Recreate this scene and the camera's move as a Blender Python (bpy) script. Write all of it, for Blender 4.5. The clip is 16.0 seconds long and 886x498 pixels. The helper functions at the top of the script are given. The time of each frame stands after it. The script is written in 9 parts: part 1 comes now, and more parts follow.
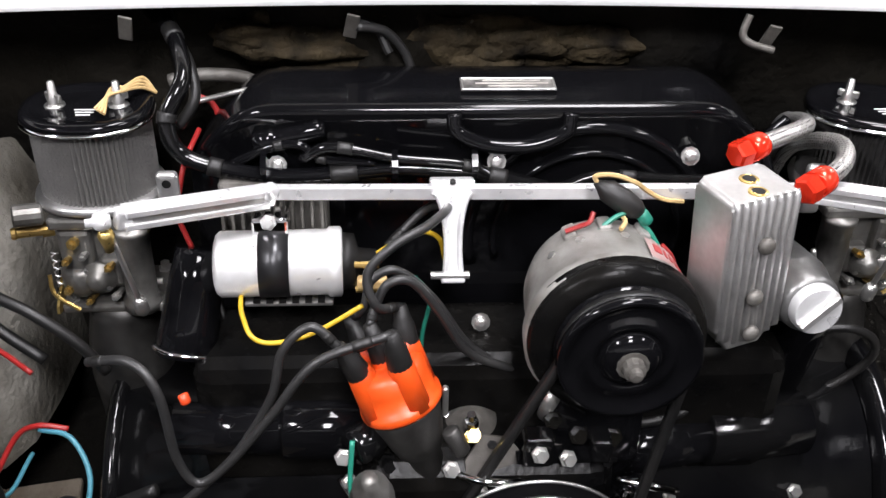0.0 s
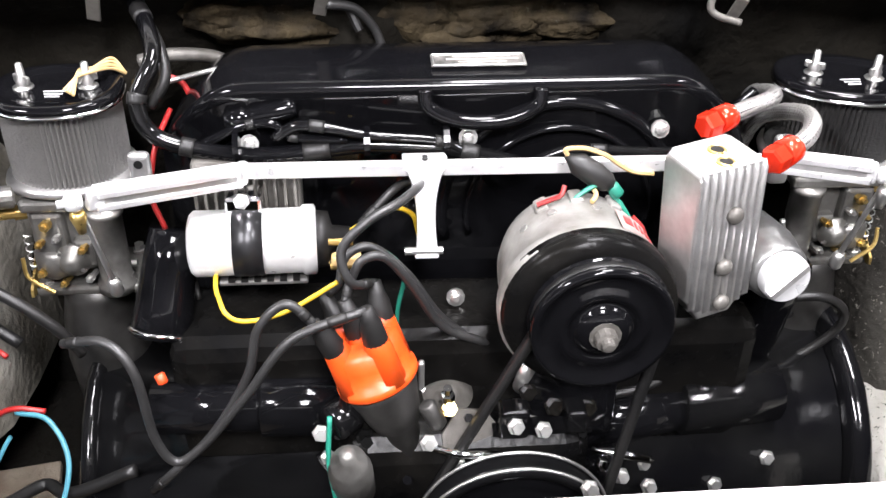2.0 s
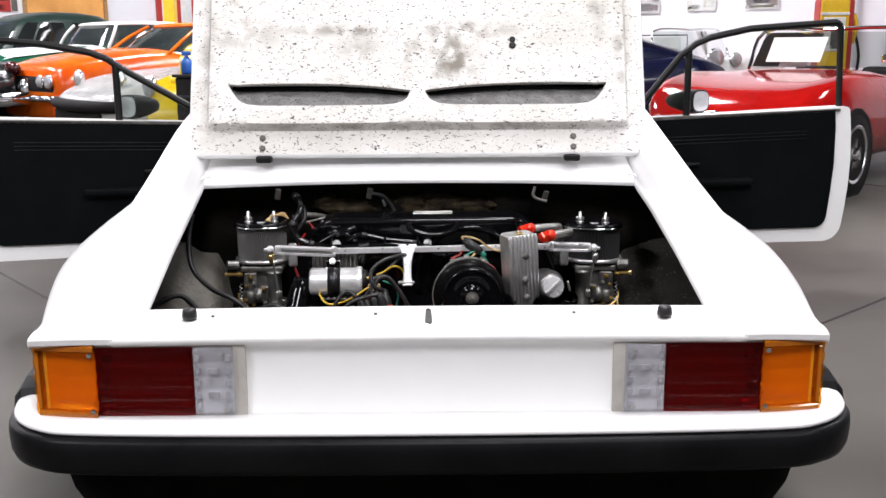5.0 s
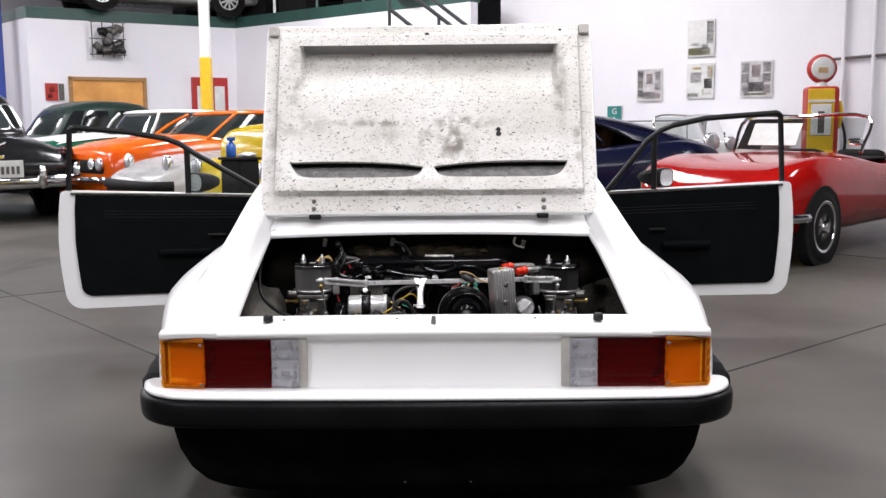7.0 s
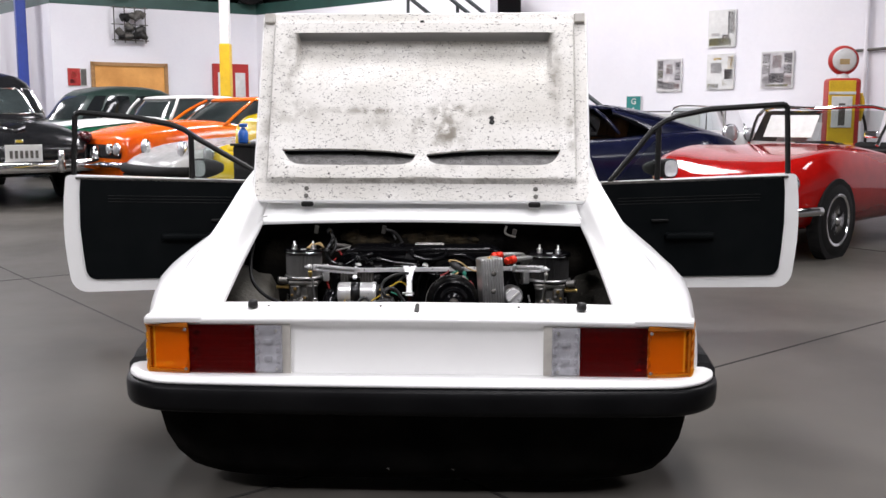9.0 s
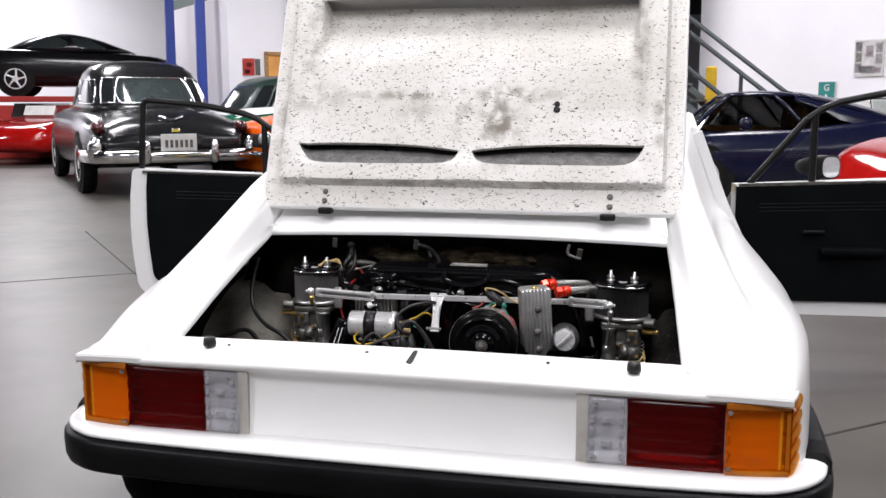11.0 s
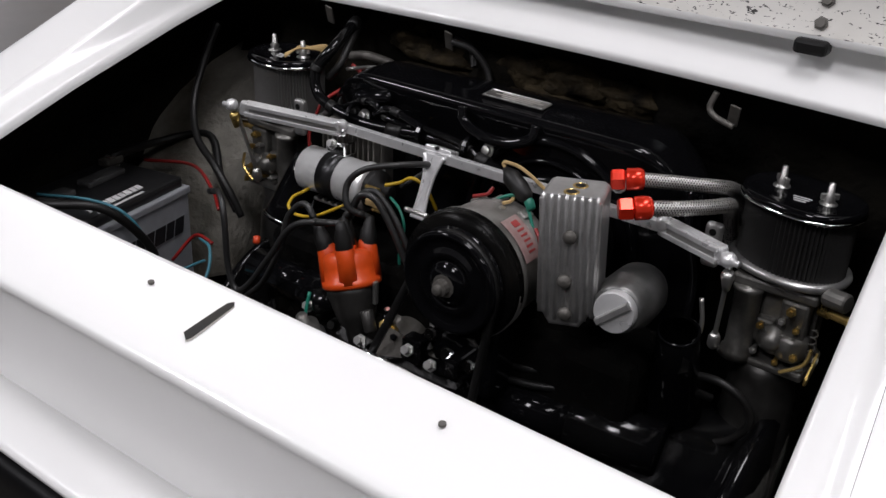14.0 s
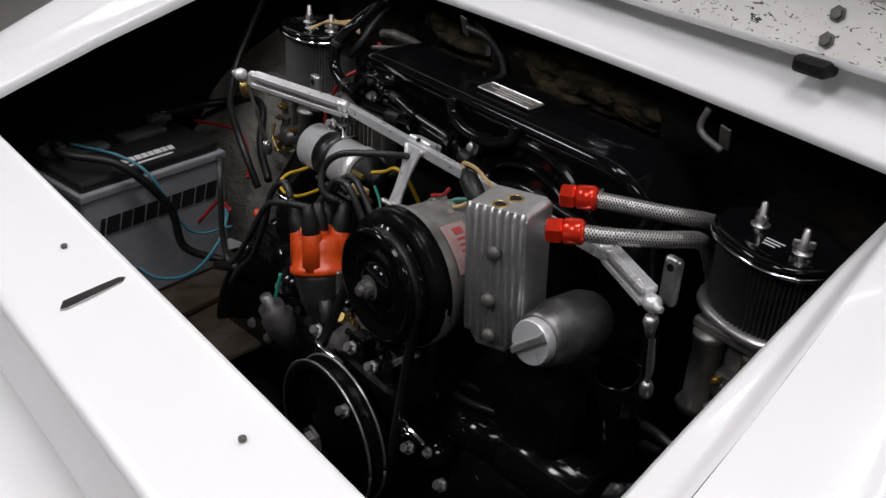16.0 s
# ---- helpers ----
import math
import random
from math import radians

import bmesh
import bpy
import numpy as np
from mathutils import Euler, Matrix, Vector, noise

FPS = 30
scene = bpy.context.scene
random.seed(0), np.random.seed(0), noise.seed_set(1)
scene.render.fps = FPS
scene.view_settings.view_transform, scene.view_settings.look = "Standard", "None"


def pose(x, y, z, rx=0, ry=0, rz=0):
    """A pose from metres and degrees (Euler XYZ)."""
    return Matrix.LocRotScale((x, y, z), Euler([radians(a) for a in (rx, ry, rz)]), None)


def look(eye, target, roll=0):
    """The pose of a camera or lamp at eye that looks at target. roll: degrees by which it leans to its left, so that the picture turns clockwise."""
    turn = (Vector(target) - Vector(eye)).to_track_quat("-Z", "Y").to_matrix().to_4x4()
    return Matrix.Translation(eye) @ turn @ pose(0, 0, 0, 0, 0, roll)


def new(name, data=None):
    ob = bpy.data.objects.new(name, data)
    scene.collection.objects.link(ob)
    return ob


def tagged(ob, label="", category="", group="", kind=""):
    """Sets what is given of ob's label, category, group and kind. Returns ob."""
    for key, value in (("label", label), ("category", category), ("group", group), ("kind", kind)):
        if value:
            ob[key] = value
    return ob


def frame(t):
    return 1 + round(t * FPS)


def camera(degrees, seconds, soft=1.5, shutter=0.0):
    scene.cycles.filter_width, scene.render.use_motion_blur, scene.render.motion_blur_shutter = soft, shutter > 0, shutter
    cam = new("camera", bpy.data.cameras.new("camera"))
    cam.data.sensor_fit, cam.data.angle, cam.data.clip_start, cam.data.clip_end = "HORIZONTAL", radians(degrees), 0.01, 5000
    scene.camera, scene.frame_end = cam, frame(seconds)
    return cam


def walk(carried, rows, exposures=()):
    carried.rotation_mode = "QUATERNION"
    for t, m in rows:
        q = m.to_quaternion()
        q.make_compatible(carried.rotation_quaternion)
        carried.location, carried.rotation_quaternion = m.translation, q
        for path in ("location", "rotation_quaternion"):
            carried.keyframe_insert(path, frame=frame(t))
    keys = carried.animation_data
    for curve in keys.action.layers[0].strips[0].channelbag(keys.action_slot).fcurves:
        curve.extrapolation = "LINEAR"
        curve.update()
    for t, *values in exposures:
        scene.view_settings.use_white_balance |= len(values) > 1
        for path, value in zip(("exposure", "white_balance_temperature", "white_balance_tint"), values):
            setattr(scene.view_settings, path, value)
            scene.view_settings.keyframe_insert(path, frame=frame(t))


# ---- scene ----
cam = camera(49.0, 16.0)
PATH = [
    (0, (-0.087, -0.021, 1.155), (0.022, 1.658, 0.073), 1.3),
    (0.5, (-0.077, -0.018, 1.155), (0.115, 1.656, 0.076), 1.0),
    (1, (-0.067, -0.017, 1.153), (0.2, 1.65, 0.082), 0.9),
    (1.5, (-0.077, -0.018, 1.158), (0.166, 1.65, 0.082), 1.0),
    (2, (-0.082, -0.03, 1.153), (0.069, 1.626, 0.041), 1.1),
    (2.5, (-0.054, -0.086, 1.169), (0.027, 1.614, 0.119), 1.7),
    (3, (-0.013, -0.251, 1.17), (-0.049, 1.554, 0.308), 2.2),
    (3.2, (-0.003, -0.347, 1.167), (-0.003, 1.484, 0.362), 2.8),
    (5.3, (0.071, -1.658, 1.178), (0.074, 0.302, 0.775), -0.7),
    (5.5, (0.086, -1.766, 1.179), (0.069, 0.193, 0.777), -0.5),
    (6, (0.086, -1.988, 1.178), (0.059, -0.025, 0.795), -0.5),
    (6.5, (0.079, -2.174, 1.191), (0.066, -0.199, 0.874), -0.1),
    (7, (0.093, -2.337, 1.192), (0.066, -0.353, 0.941), -0.5),
    (7.5, (0.101, -2.404, 1.191), (0.063, -0.418, 0.958), -0.4),
    (8, (0.107, -2.404, 1.185), (0.06, -0.42, 0.94), -0.3),
    (8.2, (0.114, -2.411, 1.19), (0.063, -0.428, 0.934), -0.2),
    (10.3, (0.423, -1.927, 1.189), (0.144, 0.034, 0.909), -0.3),
    (10.5, (0.453, -1.835, 1.187), (0.114, 0.115, 0.908), -0.4),
    (11, (0.555, -1.578, 1.18), (0.098, 0.346, 0.885), -0.1),
    (11.5, (0.61, -1.334, 1.174), (0.014, 0.545, 0.836), 0.4),
    (12, (0.646, -1.061, 1.174), (-0.013, 0.755, 0.654), 1.1),
    (12.5, (0.674, -0.788, 1.168), (-0.094, 0.951, 0.547), 1.9),
    (13, (0.68, -0.563, 1.164), (-0.192, 1.085, 0.441), 2.2),
    (13.5, (0.689, -0.349, 1.157), (-0.258, 1.208, 0.332), 2.5),
    (14, (0.708, -0.196, 1.161), (-0.332, 1.265, 0.274), 2.8),
    (14.5, (0.757, -0.077, 1.162), (-0.425, 1.247, 0.239), 3.1),
    (15, (0.809, -0.008, 1.164), (-0.424, 1.247, 0.214), 3.6),
    (15.5, (0.846, 0.046, 1.168), (-0.447, 1.235, 0.212), 3.5),
    (16, (0.879, 0.084, 1.17), (-0.454, 1.23, 0.216), 3.5),
]
walk(cam, [(t, look(eye, target, roll)) for t, eye, target, roll in PATH],
     exposures=[(0.0, 1.4), (1.0, 1.88), (3.0, 2.45), (5.5, 0.32), (8.0, 0.26), (11.5, 0.24), (12.5, 0.16), (14.0, -0.38), (16.0, -0.42)])

FLOOR = 0.07

# ---- light ----
world = bpy.data.worlds.new("hall_air")
scene.world = world
world.use_nodes = True
world.node_tree.nodes["Background"].inputs[0].default_value = (0.9, 0.95, 1.0, 1)
world.node_tree.nodes["Background"].inputs[1].default_value = 0.02


def area_lamp(name, place, size_x, size_y, power, colour=(0.97, 0.945, 1.0), target=None):
    data = bpy.data.lights.new(name, "AREA")
    data.shape, data.size, data.size_y, data.energy, data.color = "RECTANGLE", size_x, size_y, power, colour
    ob = new(name, data)
    ob.matrix_world = look(place, target or (place[0], place[1] + 0.001, 0))
    return ob


# unseen ceiling lamps, some added only to brighten the tail, far walls and floor
LAMPS = [(-5.0, -3.5, 340), (1.0, 0.35, 150), (5.0, -2.0, 120), (-7.0, 4.6, 170), (0.4, 4.6, 240), (6.0, 4.5, 170), (-6.5, 9.0, 280), (1.5, 10.5, 175), (0.3, -4.2, 265), (-14, 6.5, 260), (-15, 19.0, 400), (-20.5, 17.0, 620), (-26.5, 13.0, 470), (-9.5, 12.5, 210), (-3.0, 13.0, 330)]
for lx, ly, watts in LAMPS:
    area_lamp("unseen_ceiling_lamp", (lx, ly, 5.6), 1.1, 2.3, watts)


# ---- materials ----
def links(mat):
    return mat.node_tree.nodes, mat.node_tree.links


def ramp(nodes, stops):
    r = nodes.new("ShaderNodeValToRGB")
    while len(r.color_ramp.elements) < len(stops):
        r.color_ramp.elements.new(0.5)
    for e, (p, c) in zip(r.color_ramp.elements, stops):
        e.position = p
        e.color = (*c, 1) if len(c) == 3 else c
    return r


def surface(name, colour, second=None, rough=0.5, metal=0.0, scale=8.0, fine=60.0, bump=0.05, coat=0.0, rough_var=0.1,
            specks=None, speck_scale=90.0, speck_cut=0.72, stretch=(1, 1, 1), emit=0.0, per_object=0.0, spec=0.5, grainy=0.5):
    """A procedural surface: two colours mixed by coarse noise, fine grain in colour, roughness and relief, optional specks."""
    mat = bpy.data.materials.new(name)
    mat.use_nodes = True
    nodes, link = links(mat)
    b = nodes["Principled BSDF"]
    coord = nodes.new("ShaderNodeTexCoord")
    mapping = nodes.new("ShaderNodeMapping")
    mapping.inputs["Scale"].default_value = stretch
    link.new(coord.outputs["Object"], mapping.inputs[0])
    coarse, grain = nodes.new("ShaderNodeTexNoise"), nodes.new("ShaderNodeTexNoise")
    for n, s, d in ((coarse, scale, 4), (grain, fine, 6)):
        n.inputs["Scale"].default_value, n.inputs["Detail"].default_value = s, d
        link.new(mapping.outputs[0], n.inputs["Vector"])
    second = second or tuple(0.8 * c for c in colour)
    r = ramp(nodes, [(0.35, colour), (0.68, second)])
    link.new(coarse.outputs["Fac"], r.inputs[0])
    mix = nodes.new("ShaderNodeMix")
    mix.data_type, mix.blend_type = "RGBA", "MULTIPLY"
    mix.inputs[0].default_value = grainy
    g = ramp(nodes, [(0.3, (0.72, 0.72, 0.72)), (0.7, (1.0, 1.0, 1.0))])
    link.new(grain.outputs["Fac"], g.inputs[0])
    link.new(r.outputs[0], mix.inputs[6])
    link.new(g.outputs[0], mix.inputs[7])
    out = mix.outputs[2]
    if specks:
        sp = nodes.new("ShaderNodeTexNoise")
        sp.inputs["Scale"].default_value, sp.inputs["Detail"].default_value = speck_scale, 3
        sp.inputs["Distortion"].default_value = 1.2
        link.new(mapping.outputs[0], sp.inputs["Vector"])
        sr = ramp(nodes, [(speck_cut - 0.02, (0, 0, 0)), (speck_cut + 0.01, (1, 1, 1))])
        link.new(sp.outputs["Fac"], sr.inputs[0])
        m2 = nodes.new("ShaderNodeMix")
        m2.data_type = "RGBA"
        link.new(sr.outputs[0], m2.inputs[0])
        link.new(out, m2.inputs[6])
        m2.inputs[7].default_value = (*specks, 1)
        out = m2.outputs[2]
    if per_object:
        info = nodes.new("ShaderNodeObjectInfo")
        hsv = nodes.new("ShaderNodeHueSaturation")
        mr = nodes.new("ShaderNodeMapRange")
        mr.inputs[3].default_value, mr.inputs[4].default_value = 1 - per_object, 1 + per_object
        link.new(info.outputs["Random"], mr.inputs[0])
        link.new(mr.outputs[0], hsv.inputs["Value"])
        link.new(out, hsv.inputs["Color"])
        out = hsv.outputs[0]
    link.new(out, b.inputs["Base Color"])
    rr = nodes.new("ShaderNodeMapRange")
    rr.inputs[3].default_value, rr.inputs[4].default_value = max(0.02, rough - rough_var), min(1, rough + rough_var)
    link.new(grain.outputs["Fac"], rr.inputs[0])
    link.new(rr.outputs[0], b.inputs["Roughness"])
    b.inputs["Metallic"].default_value = metal
    b.inputs["Specular IOR Level"].default_value = spec
    if coat:
        b.inputs["Coat Weight"].default_value, b.inputs["Coat Roughness"].default_value = coat, 0.05
    if bump:
        bp = nodes.new("ShaderNodeBump")
        bp.inputs["Strength"].default_value, bp.inputs["Distance"].default_value = bump, 0.01
        link.new(grain.outputs["Fac"], bp.inputs["Height"])
        link.new(bp.outputs[0], b.inputs["Normal"])
    if emit:
        b.inputs["Emission Color"].default_value, b.inputs["Emission Strength"].default_value = (*colour, 1), emit
    return mat


def glass(name, colour=(1, 1, 1), rough=0.02, clear=0.85):
    """Thin pane: mostly see-through with a mirror-like gloss."""
    mat = bpy.data.materials.new(name)
    mat.use_nodes = True
    nodes, link = links(mat)
    nodes.remove(nodes["Principled BSDF"])
    t, g, m, f = (nodes.new(n) for n in ("ShaderNodeBsdfTransparent", "ShaderNodeBsdfGlossy", "ShaderNodeMixShader", "ShaderNodeFresnel"))
    t.inputs[0].default_value = (*[c * clear for c in colour], 1)
    g.inputs["Roughness"].default_value = rough
    f.inputs[0].default_value = 1.5
    link.new(f.outputs[0], m.inputs[0])
    link.new(t.outputs[0], m.inputs[1])
    link.new(g.outputs[0], m.inputs[2])
    link.new(m.outputs[0], nodes["Material Output"].inputs[0])
    return mat


WHITE = surface("white_shell_paint", (0.79, 0.79, 0.78), (0.77, 0.77, 0.76), rough=0.3, coat=0.4, bump=0.0, scale=2, fine=18, grainy=0.04, rough_var=0.02)
LIDIN = surface("lid_inner_paint", (0.77, 0.755, 0.72), (0.58, 0.56, 0.51), rough=0.6, bump=0.06, scale=4, fine=50, grainy=0.2, specks=(0.03, 0.028, 0.026), speck_scale=165, speck_cut=0.638, stretch=(0.6, 1, 1.25))
DUSTALU = surface("dusty_aluminium", (0.33, 0.32, 0.30), (0.17, 0.16, 0.145), rough=0.5, metal=0.5, bump=0.1, scale=30, fine=160)
BLACKGLOSS = surface("gloss_black_tin", (0.0025, 0.0025, 0.003), (0.004, 0.004, 0.0045), rough=0.09, bump=0.008, coat=0.10, scale=10, spec=0.16, rough_var=0.04)
BLACKTIN = surface("rough_black_tin", (0.0025, 0.0025, 0.003), (0.005, 0.005, 0.005), rough=0.12, bump=0.06, coat=0.10, scale=10, fine=50, spec=0.25, rough_var=0.05)
BLACKSAT = surface("satin_black", (0.004, 0.004, 0.004), (0.008, 0.0075, 0.007), rough=0.5, bump=0.08, spec=0.25)
RUBBER = surface("black_rubber", (0.006, 0.006, 0.006), (0.011, 0.0105, 0.01), rough=0.45, bump=0.04, spec=0.35)
BUMPERBLACK = surface("bumper_black", (0.0035, 0.0035, 0.004), (0.006, 0.006, 0.0065), rough=0.4, bump=0.03, spec=0.09)
VALANCE = surface("valance_black", (0.0030, 0.0030, 0.0031), (0.008, 0.0074, 0.0068), rough=0.7, bump=0.1, spec=0.02)
GREYLEAD = surface("grey_lead_rubber", (0.022, 0.0215, 0.021), (0.014, 0.014, 0.014), rough=0.42, bump=0.03)
ALU = surface("cast_aluminium", (0.60, 0.595, 0.585), (0.46, 0.455, 0.445), rough=0.36, metal=0.85, bump=0.012, scale=20, fine=140)
ALUBRIGHT = surface("polished_aluminium", (0.86, 0.86, 0.86), (0.76, 0.76, 0.76), rough=0.30, metal=0.6, bump=0.006, scale=12, fine=60)
CARBALU = surface("carburettor_casting", (0.24, 0.235, 0.22), (0.11, 0.105, 0.095), rough=0.42, metal=0.75, bump=0.10, scale=26, fine=150)
DUCTGREY = surface("smoky_steel", (0.05, 0.05, 0.052), (0.025, 0.025, 0.026), rough=0.33, metal=0.8, bump=0.03, scale=14)
DEEPBLACK = surface("deep_black_casting", (0.0025, 0.0025, 0.0026), (0.006, 0.0056, 0.005), rough=0.25, bump=0.10, scale=14, fine=70, spec=0.06)
DISTDARK = surface("distributor_casting", (0.055, 0.053, 0.05), (0.03, 0.029, 0.027), rough=0.4, metal=0.6, bump=0.06, scale=40)
ALUDULL = surface("oxidised_aluminium", (0.15, 0.143, 0.13), (0.075, 0.068, 0.06), rough=0.55, metal=0.5, bump=0.12, scale=30, fine=160)
COILALU = surface("polished_coil_can", (0.90, 0.90, 0.89), (0.82, 0.82, 0.81), rough=0.30, metal=0.55, bump=0.01, scale=12, fine=60, rough_var=0.06)
CHROME = surface("chrome", (0.8, 0.8, 0.8), (0.74, 0.74, 0.74), rough=0.1, metal=1.0, bump=0.0, rough_var=0.05)
ZINC = surface("zinc_steel", (0.6, 0.6, 0.58), (0.45, 0.44, 0.42), rough=0.32, metal=0.9, bump=0.05)
BRASS = surface("brass", (0.62, 0.45, 0.16), (0.45, 0.30, 0.10), rough=0.3, metal=0.9, bump=0.04)
ORANGECAP = surface("orange_plastic", (0.66, 0.075, 0.008), (0.56, 0.055, 0.007), rough=0.38, bump=0.03)
REDANO = surface("red_anodised", (0.80, 0.040, 0.014), (0.70, 0.030, 0.012), rough=0.2, metal=0.5, bump=0.01)
# darker version of the gauze, used on the right cleaner only
PLEATDARK = surface("dark_filter_gauze", (0.045, 0.044, 0.042), (0.025, 0.0245, 0.024), rough=0.5, metal=0.4, bump=0.25, fine=400)
NECKGREY = surface("dull_filler_casting", (0.24, 0.24, 0.235), (0.14, 0.14, 0.135), rough=0.38, metal=0.85, bump=0.08, scale=30, fine=140)
PLATE = surface("dull_data_plate", (0.09, 0.087, 0.08), (0.30, 0.29, 0.27), rough=0.45, metal=0.6, bump=0.05, scale=55)
PLEAT = surface("filter_gauze", (0.19, 0.186, 0.178), (0.12, 0.117, 0.112), rough=0.5, metal=0.5, bump=0.25, fine=400)
BRAID = surface("steel_braid", (0.56, 0.55, 0.53), (0.46, 0.45, 0.43), rough=0.34, metal=0.9, bump=0.0, fine=300)
BATBLACK = surface("battery_black", (0.010, 0.010, 0.011), (0.018, 0.018, 0.018), rough=0.35, bump=0.03)
BATCOVER = surface("battery_cover", (0.05, 0.05, 0.052), (0.10, 0.10, 0.10), rough=0.45, scale=25, bump=0.05)
BATGREY = surface("battery_grey", (0.29, 0.30, 0.32), (0.22, 0.225, 0.24), rough=0.5, bump=0.04)
LETTERWHITE = surface("letter_white", (0.72, 0.72, 0.72), rough=0.5, bump=0.0)
LETTERBLACK = surface("letter_black", (0.012, 0.012, 0.014), rough=0.5, bump=0.0)


def lens_plastic(name, tint, body, share):
    """Moulded lamp plastic: tinted see-through with some milky body and a hard gloss."""
    mat = surface(name, body, tuple(0.7 * c for c in body), rough=0.16, bump=0.02, scale=12, fine=120, spec=0.4, coat=0.15)
    nodes, link = links(mat)
    clear, blend = nodes.new("ShaderNodeBsdfTransparent"), nodes.new("ShaderNodeMixShader")
    clear.inputs[0].default_value = (*tint, 1)
    blend.inputs[0].default_value = share
    link.new(nodes["Principled BSDF"].outputs[0], blend.inputs[1])
    link.new(clear.outputs[0], blend.inputs[2])
    link.new(blend.outputs[0], nodes["Material Output"].inputs[0])
    return mat


AMBER = lens_plastic("amber_lens", (1.0, 0.66, 0.13), (0.62, 0.14, 0.004), 0.76)
AMBERRIM = surface("amber_lens_rim", (0.42, 0.13, 0.006), (0.30, 0.08, 0.004), rough=0.12, bump=0.01, scale=9, fine=120, spec=0.5)
REDLENS = lens_plastic("dark_red_lens", (0.62, 0.07, 0.07), (0.050, 0.0009, 0.0013), 0.72)
REDSOLID = surface("dark_red_plastic", (0.050, 0.0010, 0.0014), (0.022, 0.0006, 0.0010), rough=0.07, bump=0.01, scale=12, fine=120, spec=0.6)
CLEARLENS = lens_plastic("clear_lens", (0.95, 0.95, 0.97), (0.55, 0.55, 0.58), 0.62)
REFLECTOR = surface("lamp_reflector", (0.88, 0.87, 0.85), (0.70, 0.69, 0.67), rough=0.28, metal=0.7, bump=0.03, scale=20, fine=60)
LENSBLOCK = surface("lens_block", (0.34, 0.34, 0.36), (0.20, 0.20, 0.22), rough=0.15, coat=0.4, bump=0.05, scale=60)
LAMPFRAME = surface("lamp_frame_grey", (0.46, 0.44, 0.40), (0.34, 0.32, 0.29), rough=0.5, bump=0.06)
BAYDARK = surface("bay_undercoat_and_shade", (0.0022, 0.0021, 0.0019), (0.009, 0.0078, 0.0056), rough=0.85, bump=0.6, scale=6.5, fine=60, spec=0.08)
FIBREDIRTY = surface("dirty_fibreglass", (0.19, 0.18, 0.155), (0.05, 0.043, 0.03), rough=0.85, bump=0.5, scale=7, fine=80)
# darker copy of the bare fibreglass, with deep shade put into the colour
FIBRESHADE = surface("shade_dark_fibreglass", (0.050, 0.047, 0.040), (0.016, 0.0145, 0.012), rough=0.85, spec=0.15, bump=0.5, scale=7, fine=80, specks=(0.12, 0.115, 0.10), speck_scale=170, speck_cut=0.66)
FIBREGREY = surface("bare_fibreglass", (0.44, 0.43, 0.39), (0.27, 0.26, 0.23), rough=0.85, bump=0.5, scale=9, fine=80, specks=(0.03, 0.03, 0.025), speck_scale=170, speck_cut=0.66)
LUMP = surface("brown_undercoat", (0.050, 0.038, 0.021), (0.006, 0.005, 0.004), rough=0.8, spec=0.12, bump=0.7, scale=26, fine=90, specks=(0.06, 0.055, 0.04), speck_scale=120, speck_cut=0.70)
SLOTDARK = surface("slot_dark", (0.012, 0.0105, 0.006), (0.004, 0.0036, 0.003), rough=0.6, scale=40, bump=0.2)
RUST = surface("rusty_tray", (0.040, 0.028, 0.017), (0.085, 0.072, 0.056), spec=0.2, rough=0.85, bump=0.4, scale=14)
DOORTRIM = surface("black_vinyl_trim", (0.0025, 0.0035, 0.004), (0.004, 0.005, 0.0055), rough=0.6, bump=0.1, fine=200, spec=0.05)
DARKGLASS = glass("car_glass", (0.80, 0.86, 0.84), clear=0.8)
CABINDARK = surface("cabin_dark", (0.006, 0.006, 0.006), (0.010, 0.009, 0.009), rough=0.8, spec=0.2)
TYRE = surface("tyre_rubber", (0.006, 0.006, 0.006), (0.010, 0.0095, 0.009), rough=0.75, bump=0.1, spec=0.2)
WIRES = {n: surface("wire_" + n, c, rough=0.45, bump=0.02) for n, c in (
    ("red", (0.27, 0.010, 0.009)), ("yellow", (0.58, 0.37, 0.018)), ("blue", (0.055, 0.21, 0.27)), ("green", (0.015, 0.19, 0.13)),
    ("tan", (0.52, 0.36, 0.16)), ("orange", (0.65, 0.06, 0.012)))}
CONCRETE = surface("polished_concrete", (0.100, 0.093, 0.082), (0.052, 0.048, 0.042), spec=0.17, rough=0.38, scale=0.9, fine=6, bump=0.004, rough_var=0.05, grainy=0.45)
JOINT = surface("floor_joint", (0.022, 0.020, 0.018), rough=0.8)
WALLWHITE = surface("painted_block_wall", (0.78, 0.77, 0.80), (0.74, 0.73, 0.77), rough=0.6, scale=1.2, fine=20, bump=0.01, grainy=0.08)
CEILING = surface("ceiling_deck", (0.10, 0.10, 0.105), (0.07, 0.07, 0.075), rough=0.8, scale=1)
GREENSTEEL = surface("green_steel", (0.02, 0.075, 0.06), (0.015, 0.055, 0.045), rough=0.45, scale=3)
LAMPGLOW = surface("lamp_panel", (1.0, 0.98, 0.95), rough=0.5, bump=0, emit=2.4)



